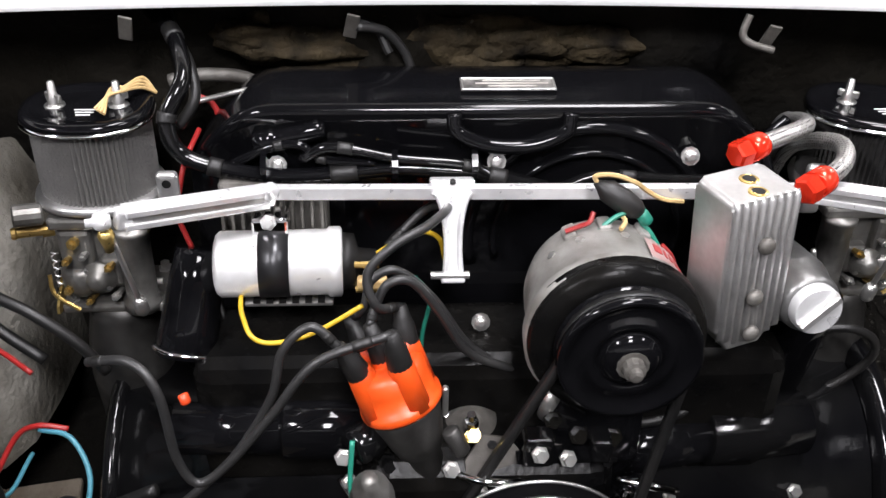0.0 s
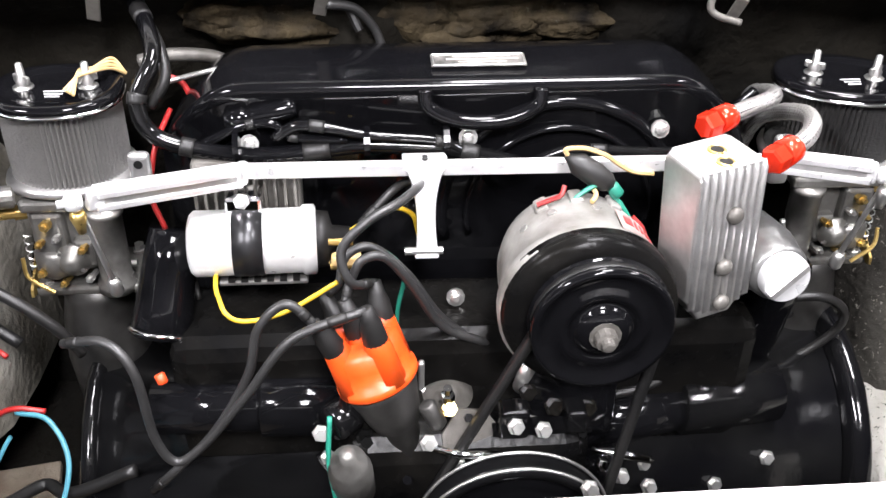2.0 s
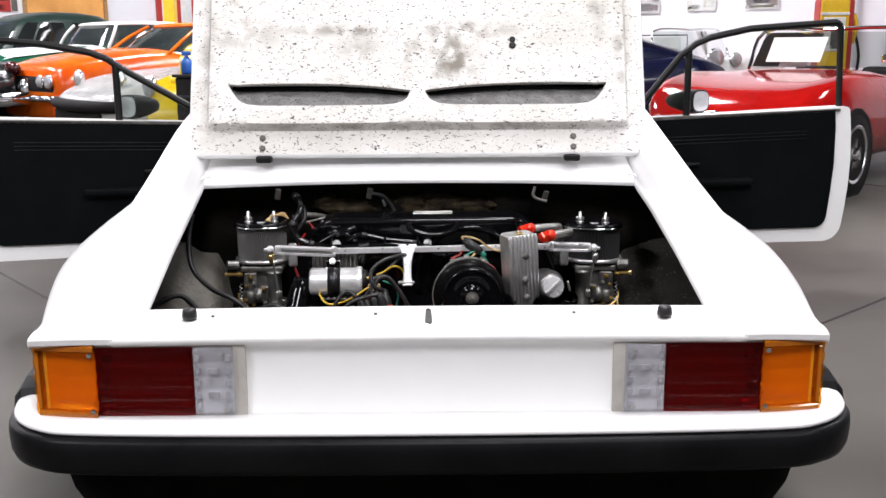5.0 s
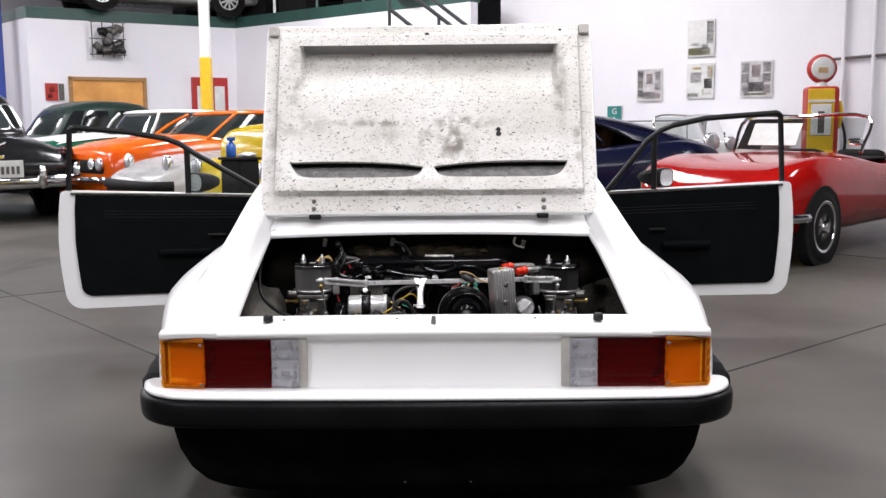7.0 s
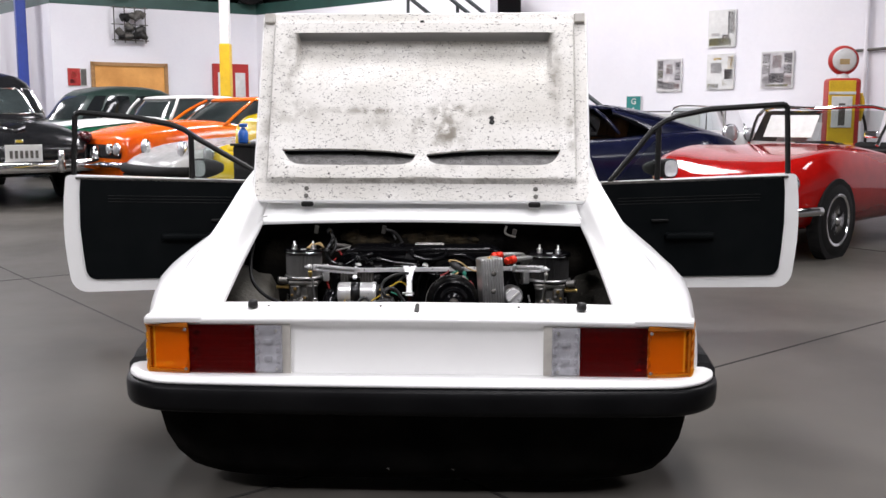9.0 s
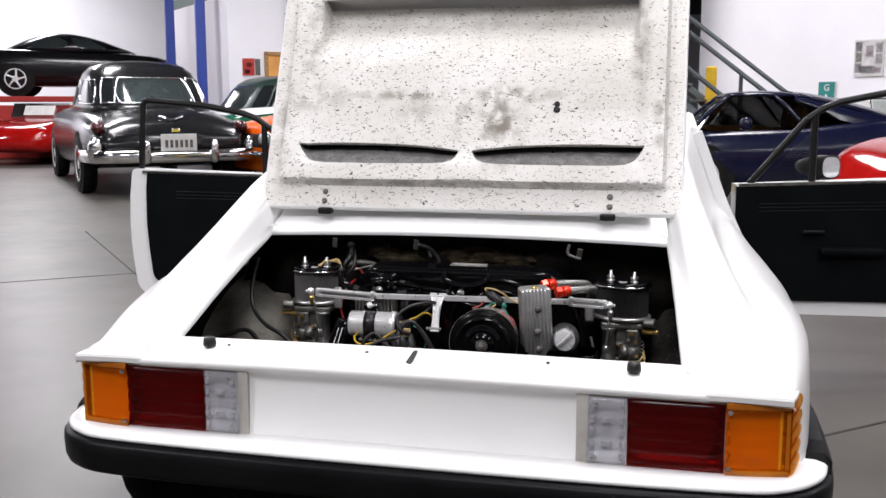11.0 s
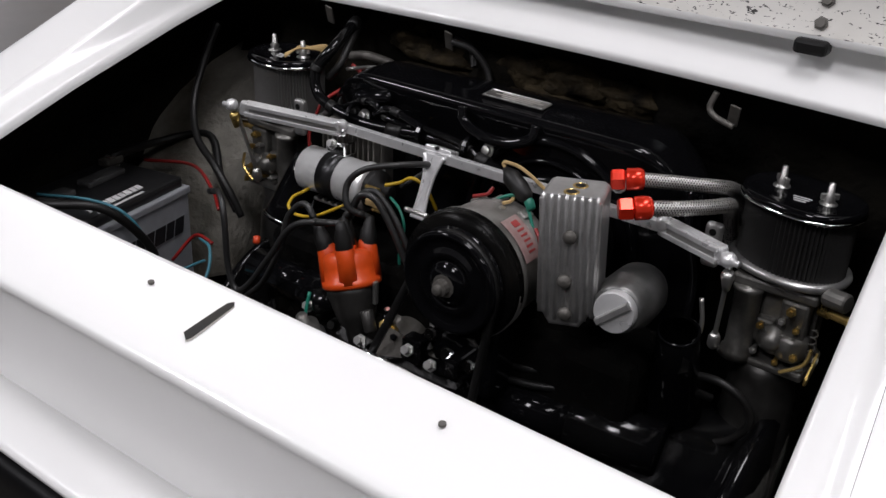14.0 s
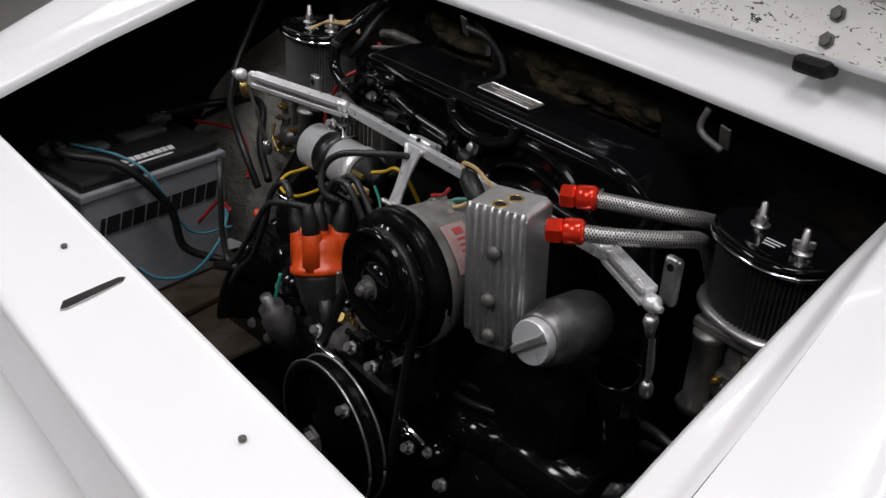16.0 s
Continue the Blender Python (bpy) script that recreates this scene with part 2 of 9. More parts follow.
def add_dirt_and_shade(mat, marks, colour):
    """Old smudged dirt and painted edge shade, ragged by noise, on a painted panel: (centre, radii)."""
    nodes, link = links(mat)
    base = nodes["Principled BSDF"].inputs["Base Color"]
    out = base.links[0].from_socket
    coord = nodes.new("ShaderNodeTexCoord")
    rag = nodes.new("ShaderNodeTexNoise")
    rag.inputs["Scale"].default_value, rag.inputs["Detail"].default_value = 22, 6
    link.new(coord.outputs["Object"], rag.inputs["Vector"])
    for centre, radii, amount in marks:
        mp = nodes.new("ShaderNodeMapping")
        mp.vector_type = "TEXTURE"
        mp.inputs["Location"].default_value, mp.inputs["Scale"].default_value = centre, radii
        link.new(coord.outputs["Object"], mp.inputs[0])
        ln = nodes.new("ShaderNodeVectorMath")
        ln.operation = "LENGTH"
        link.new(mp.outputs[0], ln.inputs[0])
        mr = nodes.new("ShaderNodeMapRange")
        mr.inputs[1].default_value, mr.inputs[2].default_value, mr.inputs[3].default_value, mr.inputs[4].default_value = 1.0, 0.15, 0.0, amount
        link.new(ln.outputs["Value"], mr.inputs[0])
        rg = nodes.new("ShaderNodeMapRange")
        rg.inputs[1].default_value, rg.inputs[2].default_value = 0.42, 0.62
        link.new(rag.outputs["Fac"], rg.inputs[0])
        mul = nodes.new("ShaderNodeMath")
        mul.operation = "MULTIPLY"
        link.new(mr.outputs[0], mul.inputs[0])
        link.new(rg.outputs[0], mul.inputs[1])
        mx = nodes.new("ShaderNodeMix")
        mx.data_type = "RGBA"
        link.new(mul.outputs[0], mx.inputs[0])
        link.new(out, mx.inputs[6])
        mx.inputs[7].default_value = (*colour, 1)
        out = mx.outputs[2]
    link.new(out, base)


# real stains in the middle, plus dark bands painting shade along recess and rim
add_dirt_and_shade(LIDIN, [((0.095, 1.03, 1.12), (0.085, 0.3, 0.15), 1.0), ((0.13, 1.05, 1.205), (0.16, 0.3, 0.028), 1.0), ((0.07, 1.05, 1.10), (0.05, 0.3, 0.12), 0.8), ((-0.17, 1.05, 1.205), (0.20, 0.3, 0.020), 0.9), ((-0.15, 1.05, 1.155), (0.07, 0.3, 0.05), 0.55),
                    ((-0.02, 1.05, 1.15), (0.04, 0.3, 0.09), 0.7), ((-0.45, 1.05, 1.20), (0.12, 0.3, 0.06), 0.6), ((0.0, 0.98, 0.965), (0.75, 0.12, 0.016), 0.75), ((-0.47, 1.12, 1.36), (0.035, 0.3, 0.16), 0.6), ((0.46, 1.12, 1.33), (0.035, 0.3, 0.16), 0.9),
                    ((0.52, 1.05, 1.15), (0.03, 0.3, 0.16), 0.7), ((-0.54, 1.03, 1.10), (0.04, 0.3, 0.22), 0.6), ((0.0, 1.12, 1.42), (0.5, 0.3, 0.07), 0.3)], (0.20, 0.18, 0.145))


# ---- shape helpers ----
def part(name, bm, material, parent=None, label="", smooth=False, mats=None):
    """Links a bmesh as one mesh object, under a thing where one is given."""
    me = bpy.data.meshes.new(name)
    bmesh.ops.recalc_face_normals(bm, faces=bm.faces)
    bm.to_mesh(me)
    bm.free()
    for m in (mats or [material]):
        me.materials.append(m)
    if smooth:
        for p in me.polygons:
            p.use_smooth = True
    ob = new(name, me)
    if parent:
        ob.parent = parent
    if label:
        tagged(ob, label)
    return ob


def thing(name, label, category, group="", kind="", at=None):
    ob = new(name)
    ob.empty_display_size = 0.05
    if at is not None:
        ob.matrix_world = at
    return tagged(ob, label, category, group, kind)


def frame_of(d):
    d = Vector(d).normalized()
    u = d.orthogonal().normalized()
    return d, u, d.cross(u)


def box(bm, c, size, m=None, bevel=0.0, seg=2):
    g = bmesh.ops.create_cube(bm, size=1.0)
    mm = Matrix.Translation(c) @ (m or Matrix()) @ Matrix.Diagonal((*size, 1))
    bmesh.ops.transform(bm, matrix=mm, verts=g["verts"])
    if bevel:
        edges = list({e for v in g["verts"] for e in v.link_edges})
        bmesh.ops.bevel(bm, geom=edges, offset=bevel, segments=seg, affect="EDGES", profile=0.5)
    return bm


def lathe(bm, a, b, profile, n=28, flat=1.0, up=None, cap=True):
    """Turns a profile of (way along a to b in metres, radius) round the axis; flat squashes one way."""
    a = Vector(a)
    d, u, w = frame_of(Vector(b) - a)
    if up is not None:
        u = (Vector(up) - Vector(up).dot(d) * d).normalized()
        w = d.cross(u)
    rings = []
    for s, r in profile:
        rings.append([bm.verts.new(a + d * s + u * (math.cos(t) * r) + w * (math.sin(t) * r * flat)) for t in (2 * math.pi * k / n for k in range(n))])
    for p, q in zip(rings, rings[1:]):
        for k in range(n):
            bm.faces.new((p[k], p[(k + 1) % n], q[(k + 1) % n], q[k]))
    for ring in (rings[0], rings[-1]) if cap else ():
        bm.faces.new(ring)
    return bm


def cyl(bm, a, b, r, n=20, r2=None, edge=0.0):
    length = (Vector(b) - Vector(a)).length
    r2 = r if r2 is None else r2
    prof = [(0, r - edge), (edge, r), (length - edge, r2), (length, r2 - edge)] if edge else [(0, r), (length, r2)]
    return lathe(bm, a, b, prof, n)


def curve_points(pts, steps=8):
    """Catmull-Rom through the points."""
    p = [Vector(q) for q in pts]
    p = [2 * p[0] - p[1]] + p + [2 * p[-1] - p[-2]]
    out = []
    for k in range(1, len(p) - 2):
        for s in range(steps):
            t = s / steps
            out.append(0.5 * (2 * p[k] + (p[k + 1] - p[k - 1]) * t + (2 * p[k - 1] - 5 * p[k] + 4 * p[k + 1] - p[k + 2]) * t * t
                              + (3 * p[k] - p[k - 1] - 3 * p[k + 1] + p[k + 2]) * t ** 3))
    out.append(p[-2])
    return out


def tube(bm, pts, r, n=8, steps=8, wobble=0.0):
    line = curve_points(pts, steps) if steps > 1 else [Vector(q) for q in pts]
    if wobble:
        line = [q + wobble * noise.noise_vector(q * 18) for q in line]
    rings, u = [], None
    for k, q in enumerate(line):
        d = (line[min(k + 1, len(line) - 1)] - line[max(k - 1, 0)]).normalized()
        u = d.orthogonal().normalized() if u is None else (u - u.dot(d) * d).normalized()
        w = d.cross(u)
        rings.append([bm.verts.new(q + r * (math.cos(t) * u + math.sin(t) * w)) for t in (2 * math.pi * j / n for j in range(n))])
    for a, b in zip(rings, rings[1:]):
        for j in range(n):
            bm.faces.new((a[j], a[(j + 1) % n], b[(j + 1) % n], b[j]))
    bm.faces.new(rings[0])
    bm.faces.new(rings[-1])
    return bm


def loft(bm, sections, closed=False, cap=False):
    rows = [[bm.verts.new(p) for p in s] for s in sections]
    for a, b in zip(rows, rows[1:]):
        k = len(a)
        for j in range(k if closed else k - 1):
            bm.faces.new((a[j], a[(j + 1) % k], b[(j + 1) % k], b[j]))
    if cap:
        bm.faces.new(rows[0])
        bm.faces.new(rows[-1])
    return bm


def prism(bm, outline, m, depth):
    """An outline in x, y raised by depth in z, placed by m."""
    lo = [bm.verts.new(m @ Vector((x, y, 0))) for x, y in outline]
    hi = [bm.verts.new(m @ Vector((x, y, depth))) for x, y in outline]
    k = len(lo)
    bm.faces.new(lo)
    bm.faces.new(hi)
    for j in range(k):
        bm.faces.new((lo[j], lo[(j + 1) % k], hi[(j + 1) % k], hi[j]))
    return bm


def B():
    return bmesh.new()


def bolt(bm, c, d, r=0.006, h=0.005):
    d = Vector(d).normalized()
    lathe(bm, c, Vector(c) + d, [(0, r * 1.5), (h * 0.3, r * 1.5), (h * 0.3, r), (h, r), (h, r * 0.8)], 6)
    return bm


def print_bars(widths, size, m, material, parent, slant=0.12, gap=0.22):
    """A row of plain slanted bars where a printed word stands."""
    x = 0.0
    for w in widths:
        w *= size
        part("print_bar", prism(B(), [(x, 0), (x + w, 0), (x + w + slant * size, 0.72 * size), (x + slant * size, 0.72 * size)], m, 0.0012), material, parent)
        x += w + gap * size * 0.5


def lettering(text, size, m, material, parent, name="lettering", squeeze=1.0, slant=0.0):
    cu = bpy.data.curves.new(name, "FONT")
    cu.body, cu.size, cu.extrude, cu.offset, cu.shear = text, size, 0.0006, size * 0.018, slant
    tmp = new(name, cu)
    me = bpy.data.meshes.new_from_object(tmp.evaluated_get(bpy.context.evaluated_depsgraph_get()))
    bpy.data.objects.remove(tmp)
    me.materials.append(material)
    me.transform(m @ Matrix.Diagonal((squeeze, 1, 1, 1)))
    ob = new(name, me)
    ob.parent = parent
    return ob


def axes(origin, x, y):
    """A pose with its x axis along x and its y axis near y."""
    x = Vector(x).normalized()
    z = x.cross(Vector(y)).normalized()
    y = z.cross(x)
    return Matrix.Translation(origin) @ Matrix((x, y, z)).transposed().to_4x4()


# ---- hall ----
def slab(name, c, size, material, label, category, bevel=0.0):
    return tagged(part(name, box(B(), c, size, bevel=bevel), material), label, category, kind="structure")


slab("floor", (-4, 8, FLOOR - 0.1), (60, 60, 0.2), CONCRETE, "polished grey concrete showroom floor with saw-cut joints", "floor")
slab("ceiling", (-4, 8, 6.3), (60, 60, 0.2), CEILING, "pale grey metal deck ceiling over the showroom", "ceiling")
slab("wall_south", (-4, -13, 3.1), (60, 0.3, 6.2), WALLWHITE, "plain white painted block wall", "wall")
slab("wall_east", (16, 8, 3.1), (0.3, 60, 6.2), WALLWHITE, "plain white painted block wall", "wall")
slab("wall_west", (-34, 8, 3.1), (0.3, 60, 6.2), WALLWHITE, "plain white painted block wall", "wall")
slab("wall_north", (-4, 37.8, 3.1), (60, 0.3, 6.2), WALLWHITE, "plain white painted block wall far behind the cars", "wall")


def wall_run(name, a, b, z0, z1, thick, material, label, category="wall"):
    """An upright wall between two plan points; its thickness lies behind the line seen from the south."""
    a, b = Vector((*a, 0)), Vector((*b, 0))
    m = axes(((a + b) / 2) + Vector((0, 0, (z0 + z1) / 2)), b - a, (0, 0, 1))
    bm = box(B(), (0, 0, 0), ((b - a).length, z1 - z0, thick))
    ob = part(name, bm, material)
    ob.matrix_world = m @ Matrix.Translation((0, 0, -thick / 2))
    return tagged(ob, label, category, kind="structure")


M0, M1, M2, M3 = (-7.89, 16.07), (-4.51, 18.41), (0.36, 14.38), (-11.01, 19.32)
TOPZ = 3.26
wall_run("wall_office_front", M0, M1, FLOOR, TOPZ, 0.2, WALLWHITE, "white office wall below the storage deck")
wall_run("wall_office_side", M3, M0, FLOOR, TOPZ, 0.2, WALLWHITE, "white office side wall below the storage deck")
wall_run("wall_office_return", M1, M2, FLOOR, TOPZ, 0.2, WALLWHITE, "white office wall running towards the stair")
for n, a, b in (("beam_front", M0, M1), ("beam_side", M3, M0), ("beam_return", M1, M2)):
    wall_run(n, a, b, TOPZ, TOPZ + 0.22, 0.26, GREENSTEEL, "dark green steel edge beam of the storage deck", "beam")
P1, P2 = (0.9, 15.0), (9.8, 7.4)
wall_run("wall_poster", P1, P2, FLOOR, 6.2, 0.25, WALLWHITE, "tall white painted wall hung with posters")

wall_run("wall_far_west", (-30, 13.5), (-8.4, 27.5), FLOOR, 6.2, 0.25, WALLWHITE, "tall white wall behind the lift")

for a, b in (((1.435, 2.1), (6.5, 6.6)), ((1.435, 2.1), (-2.2, -1.1)), ((-9, -0.6), (-2.2, 4.7)), ((-2.2, 4.7), (1.3, 7.4)), ((3.2, -3.0), (-4.5, 6.0)), ((7.5, 1.2), (1.2, 8.5))):
    a3, b3 = Vector((*a, FLOOR + 0.001)), Vector((*b, FLOOR + 0.001))
    bm = box(B(), (0, 0, 0), ((b3 - a3).length, 0.012, 0.002))
    ob = part("floor_joint", bm, JOINT)
    ob.matrix_world = axes((a3 + b3) / 2, b3 - a3, (0, 1, 0))
    tagged(ob, "thin dark saw-cut joint in the concrete floor", "joint", kind="structure")

for lx, ly, _ in LAMPS:
    t = thing("unseen_ceiling_light", "long white suspended ceiling light, unseen and added to light the hall", "light", group="ceiling lights", at=pose(lx, ly, 5.75))
    part("housing", box(B(), (0, 0, 0.06), (1.22, 2.42, 0.1), bevel=0.02), WALLWHITE, t)
    for hy in (-0.5, 0.5):
        part("hanger", cyl(B(), (0, hy, 0.11), (0, hy, 0.455), 0.01, 8), ALUDULL, t)
    part("diffuser", box(B(), (0, 0, 0.005), (1.1, 2.3, 0.01)), LAMPGLOW, t, "glowing white diffuser")


# ---- the white coupe ----
def cx(y):
    """The hand-laid shell sits a little askew: its middle line drifts towards the tail."""
    return 0.03 * (1 - min(max((y - 0.4) / 0.6, 0), 1))


# across the side: fold by the opening, sail ridge, ridge edge, valley, wing top, shoulder, flank
SKIN = {
    0.33: [(.600, .656), (.641, .653), (.683, .647), (.705, .643), (.726, .638), (.768, .6225), (.744, .54), (.744, .46), (.744, .40)],
    0.37: [(.602, .676), (.645, .669), (.690, .661), (.715, .652), (.738, .642), (.776, .623), (.765, .55), (.765, .46), (.760, .38)],
    0.42: [(.6035, .687), (.665, .685), (.712, .675), (.736, .661), (.757, .649), (.785, .622), (.800, .55), (.803, .46), (.790, .36)],
    0.60: [(.595, .757), (.655, .768), (.686, .763), (.716, .733), (.765, .702), (.822, .650), (.838, .57), (.838, .46), (.820, .30)],
    0.80: [(.580, .838), (.628, .865), (.652, .853), (.686, .776), (.765, .738), (.852, .668), (.866, .58), (.862, .46), (.830, .27)],
    1.05: [(.565, .938), (.590, .980), (.616, .962), (.674, .815), (.760, .762), (.860, .676), (.875, .58), (.868, .46), (.830, .24)],
    1.30: [(.552, 1.015), (.566, 1.045), (.596, 1.025), (.670, .835), (.756, .776), (.852, .686), (.868, .58), (.860, .46), (.820, .22)],
    1.60: [(.548, 1.082), (.568, 1.09), (.602, 1.06), (.674, .850), (.748, .795), (.825, .692), (.848, .58), (.843, .46), (.810, .21)],
    1.85: [(.548, 1.122), (.576, 1.12), (.612, 1.08), (.690, .862), (.742, .800), (.803, .700), (.832, .58), (.828, .46), (.800, .20)],
}


def skin_rows(step=4):
    ys = sorted(SKIN)
    cols = [curve_points([(SKIN[y][k][0], y, SKIN[y][k][1]) for y in ys], step) for k in range(9)]
    rows = []
    for j in range(len(cols[0])):
        rows.append(curve_points([c[j] for c in cols], 3))
    return rows


def skin_top(y):
    ys = sorted(SKIN)
    return float(np.interp(y, ys, [SKIN[q][0][1] for q in ys])), float(np.interp(y, ys, [SKIN[q][0][0] for q in ys]))


def opening(y, side=1):
    """Half width and height of the engine opening's rim; the hand-cut hole runs a little wider at one rear corner."""
    wide = 0.553 - 0.012 * (y - 0.41) / 0.525 + (0.010 * max(0.0, (0.8 - y) / 0.39) if side < 0 else 0.0)
    return wide, float(np.interp(y, [0.33, 0.41, 0.60, 0.80, 0.935, 1.03, 1.12], [0.650, 0.664, 0.732, 0.795, 0.829, 0.866, 0.925]))


car = thing("sports_coupe", "white fibreglass sports coupe with its rear engine lid and doors open", "car")

rows = skin_rows()
for side in (1, -1):
    bm = B()
    loft(bm, [[(cx(p.y) + side * p.x, p.y, p.z) for p in r] for r in rows])
    # gutter beside the engine opening
    gutter = []
    for k in range(25):
        y = 0.33 + (1.12 - 0.33) * k / 24
        z, u = skin_top(y)
        yo = min(max(y, 0.41), 0.935)
        uo, zo = opening(yo, side)[0], opening(y, side)[1]
        zo = min(zo, z - 0.016) - 0.020 * (1 - min(max((y - 0.33) / 0.06, 0), 1))
        gutter.append([(cx(y) + side * a, y, b) for a, b in ((u, z), (u - 0.003, z - 0.002), (u - 0.009, z - 0.25 * (z - zo)), (u - 0.018, z - 0.72 * (z - zo)), (u - 0.026, zo + 0.004), (uo + 0.006, zo + 0.001), (uo, zo - 0.004), (uo, zo - 0.016))])
    # the gutter's end ramps down below the deck
    gutter.insert(0, [(x_, 0.306, min(z_, 0.630)) for x_, _, z_ in gutter[0]])
    loft(bm, gutter)
    bmesh.ops.remove_doubles(bm, verts=bm.verts, dist=0.0005)
    part("body_side", bm, WHITE, car, smooth=True)

bm = B()
# rear deck strip behind the opening, rolled over into the tail panel
deck = []
for k in range(-12, 13):
    u = k / 12
    deck.append([(cx(y) + u * w, y, z - 0.004 * u * u) for y, z, w in ((0.412, 0.626, 0.615), (0.411, 0.650, 0.615), (0.408, 0.656, 0.615), (0.40, 0.656, 0.615), (0.35, 0.6465, 0.615), (0.295, 0.638, 0.606), (0.286, 0.635, 0.604), (0.282, 0.629, 0.604),
                                                               (0.284, 0.622, 0.604), (0.300, 0.610, 0.606), (0.305, 0.595, 0.606), (0.303, 0.53, 0.606), (0.298, 0.47, 0.606))])
loft(bm, deck)
part("rear_deck", bm, WHITE, car, smooth=True)

bm = B()
# deck in front of the opening, up to the hinges and on to the back window
front = []
for k in range(-12, 13):
    u = k / 12
    front.append([(u * w + cx(y), y, z + 0.003 + 0.012 * (1 - u * u)) for y, z, w in ((0.950, 0.812, 0.570), (0.946, 0.820, 0.570), (0.949, 0.825, 0.570), (0.958, 0.830, 0.572), (0.985, 0.844, 0.575), (1.01, 0.857, 0.578), (1.04, 0.872, 0.582), (1.08, 0.895, 0.588), (1.12, 0.925, 0.592))])
loft(bm, front)
part("hinge_deck", bm, WHITE, car, smooth=True)

# unseen dark liner, added to keep the white deck out of the shroud's reflections
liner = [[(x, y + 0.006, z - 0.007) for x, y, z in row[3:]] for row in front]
part("deck_dark_liner", loft(B(), liner), BAYDARK, car, "dark liner added under the deck against white reflections", smooth=True)

for sx, sy, y0 in ((1, -1, 0.944), (-1, -1, 0.944)):
    r_ = 0.020
    uo, zo = opening(y0, sx)
    zo += 0.012
    m = axes((cx(y0) + sx * (uo + 0.002), y0, zo), (1, 0, 0), (0, 1, 0.31))
    pts_ = [(0, 0)] + [(-sx * r_ * (1 - math.sin(t)), sy * r_ * (1 - math.cos(t))) for t in (math.radians(9 * k) for k in range(11))]
    part("opening_corner", prism(B(), pts_, m, 0.003), WHITE, car)

bm = B()
roof = []
for k in range(-8, 9):
    u = k / 8
    roof.append([(u * w, y, z + c * (1 - u * u)) for y, z, w, c in ((1.72, 1.095, 0.575, 0.05), (1.85, 1.125, 0.565, 0.055), (2.1, 1.15, 0.555, 0.055), (2.4, 1.14, 0.56, 0.05), (2.6, 1.10, 0.575, 0.045))])
loft(bm, roof)
part("roof", bm, WHITE, car, smooth=True)
bm = B()
loft(bm, [[(u / 8 * w, y, z + c * (1 - (u / 8) ** 2)) for y, z, w, c in ((1.12, 0.928, 0.590, 0.006), (1.4, 1.008, 0.585, 0.03), (1.72, 1.093, 0.575, 0.05))] for u in range(-8, 9)])
part("rear_window", bm, DARKGLASS, car, smooth=True)
bm = B()
loft(bm, [[(u / 8 * w, y, z + c * (1 - (u / 8) ** 2)) for y, z, w, c in ((2.6, 1.10, 0.575, 0.045), (2.85, 0.98, 0.63, 0.04), (3.08, 0.86, 0.68, 0.04))] for u in range(-8, 9)])
part("windscreen", bm, DARKGLASS, car, smooth=True)
for s in (1, -1):
    bm = B()
    tube(bm, [(s * 0.575, 2.6, 1.10), (s * 0.63, 2.85, 0.98), (s * 0.70, 3.08, 0.85)], 0.02)
    tube(bm, [(s * 0.612, 1.85, 1.08), (s * 0.60, 2.1, 1.125), (s * 0.60, 2.4, 1.12), (s * 0.59, 2.6, 1.09)], 0.022)
    tube(bm, [(s * 0.615, 1.86, 1.08), (s * 0.70, 1.87, 0.86), (s * 0.80, 1.88, 0.6), (s * 0.80, 1.9, 0.25)], 0.03)
    box(bm, (s * 0.78, 2.35, 0.26), (0.10, 1.1, 0.12), bevel=0.02)
    part("pillar_frame", bm, WHITE, car)
bm = B()
# nose
nose = []
for y, w, zt, zb in ((2.95, 0.80, 0.84, 0.2), (3.2, 0.82, 0.80, 0.22), (3.6, 0.80, 0.73, 0.24), (3.95, 0.72, 0.64, 0.26), (4.15, 0.58, 0.57, 0.3), (4.24, 0.40, 0.50, 0.34)):
    nose.append([(math.copysign(abs(math.cos(t)) ** 0.55, math.cos(t)) * w, y, (zt + zb) / 2 + math.copysign(abs(math.sin(t)) ** 0.7, math.sin(t)) * (zt - zb) / 2) for t in (2 * math.pi * k / 32 for k in range(32))])
loft(bm, nose, closed=True, cap=True)
part("nose", bm, WHITE, car, smooth=True)
part("cabin_floor", box(B(), (0, 2.35, 0.2), (1.45, 2.2, 0.06)), CABINDARK, car)
part("rear_bulkhead", box(B(), (0, 1.35, 0.55), (1.2, 0.04, 0.7)), CABINDARK, car)
for s in (1, -1):
    seat_ = part("seat", box(B(), (s * 0.33, 2.2, 0.38), (0.46, 0.5, 0.16), bevel=0.05), CABINDARK, car)
    part("backrest", box(B(), (s * 0.33, 1.92, 0.66), (0.46, 0.14, 0.6), pose(0, 0, 0, -15), bevel=0.06), CABINDARK, seat_)
part("dashboard", box(B(), (0, 2.95, 0.72), (1.3, 0.25, 0.2), bevel=0.05), CABINDARK, car)


def sweep_plan(bm, path, profile):
    """Carries a profile of (outward, z) along a plan path."""
    pts = [Vector((*p, 0)) for p in path]
    out = []
    for k, q in enumerate(pts):
        d = (pts[min(k + 1, len(pts) - 1)] - pts[max(k - 1, 0)]).normalized()
        nrm = Vector((d.y, -d.x, 0))
        out.append([q + nrm * o + Vector((0, 0, z)) for o, z in profile])
    return loft(bm, out, closed=True, cap=True)


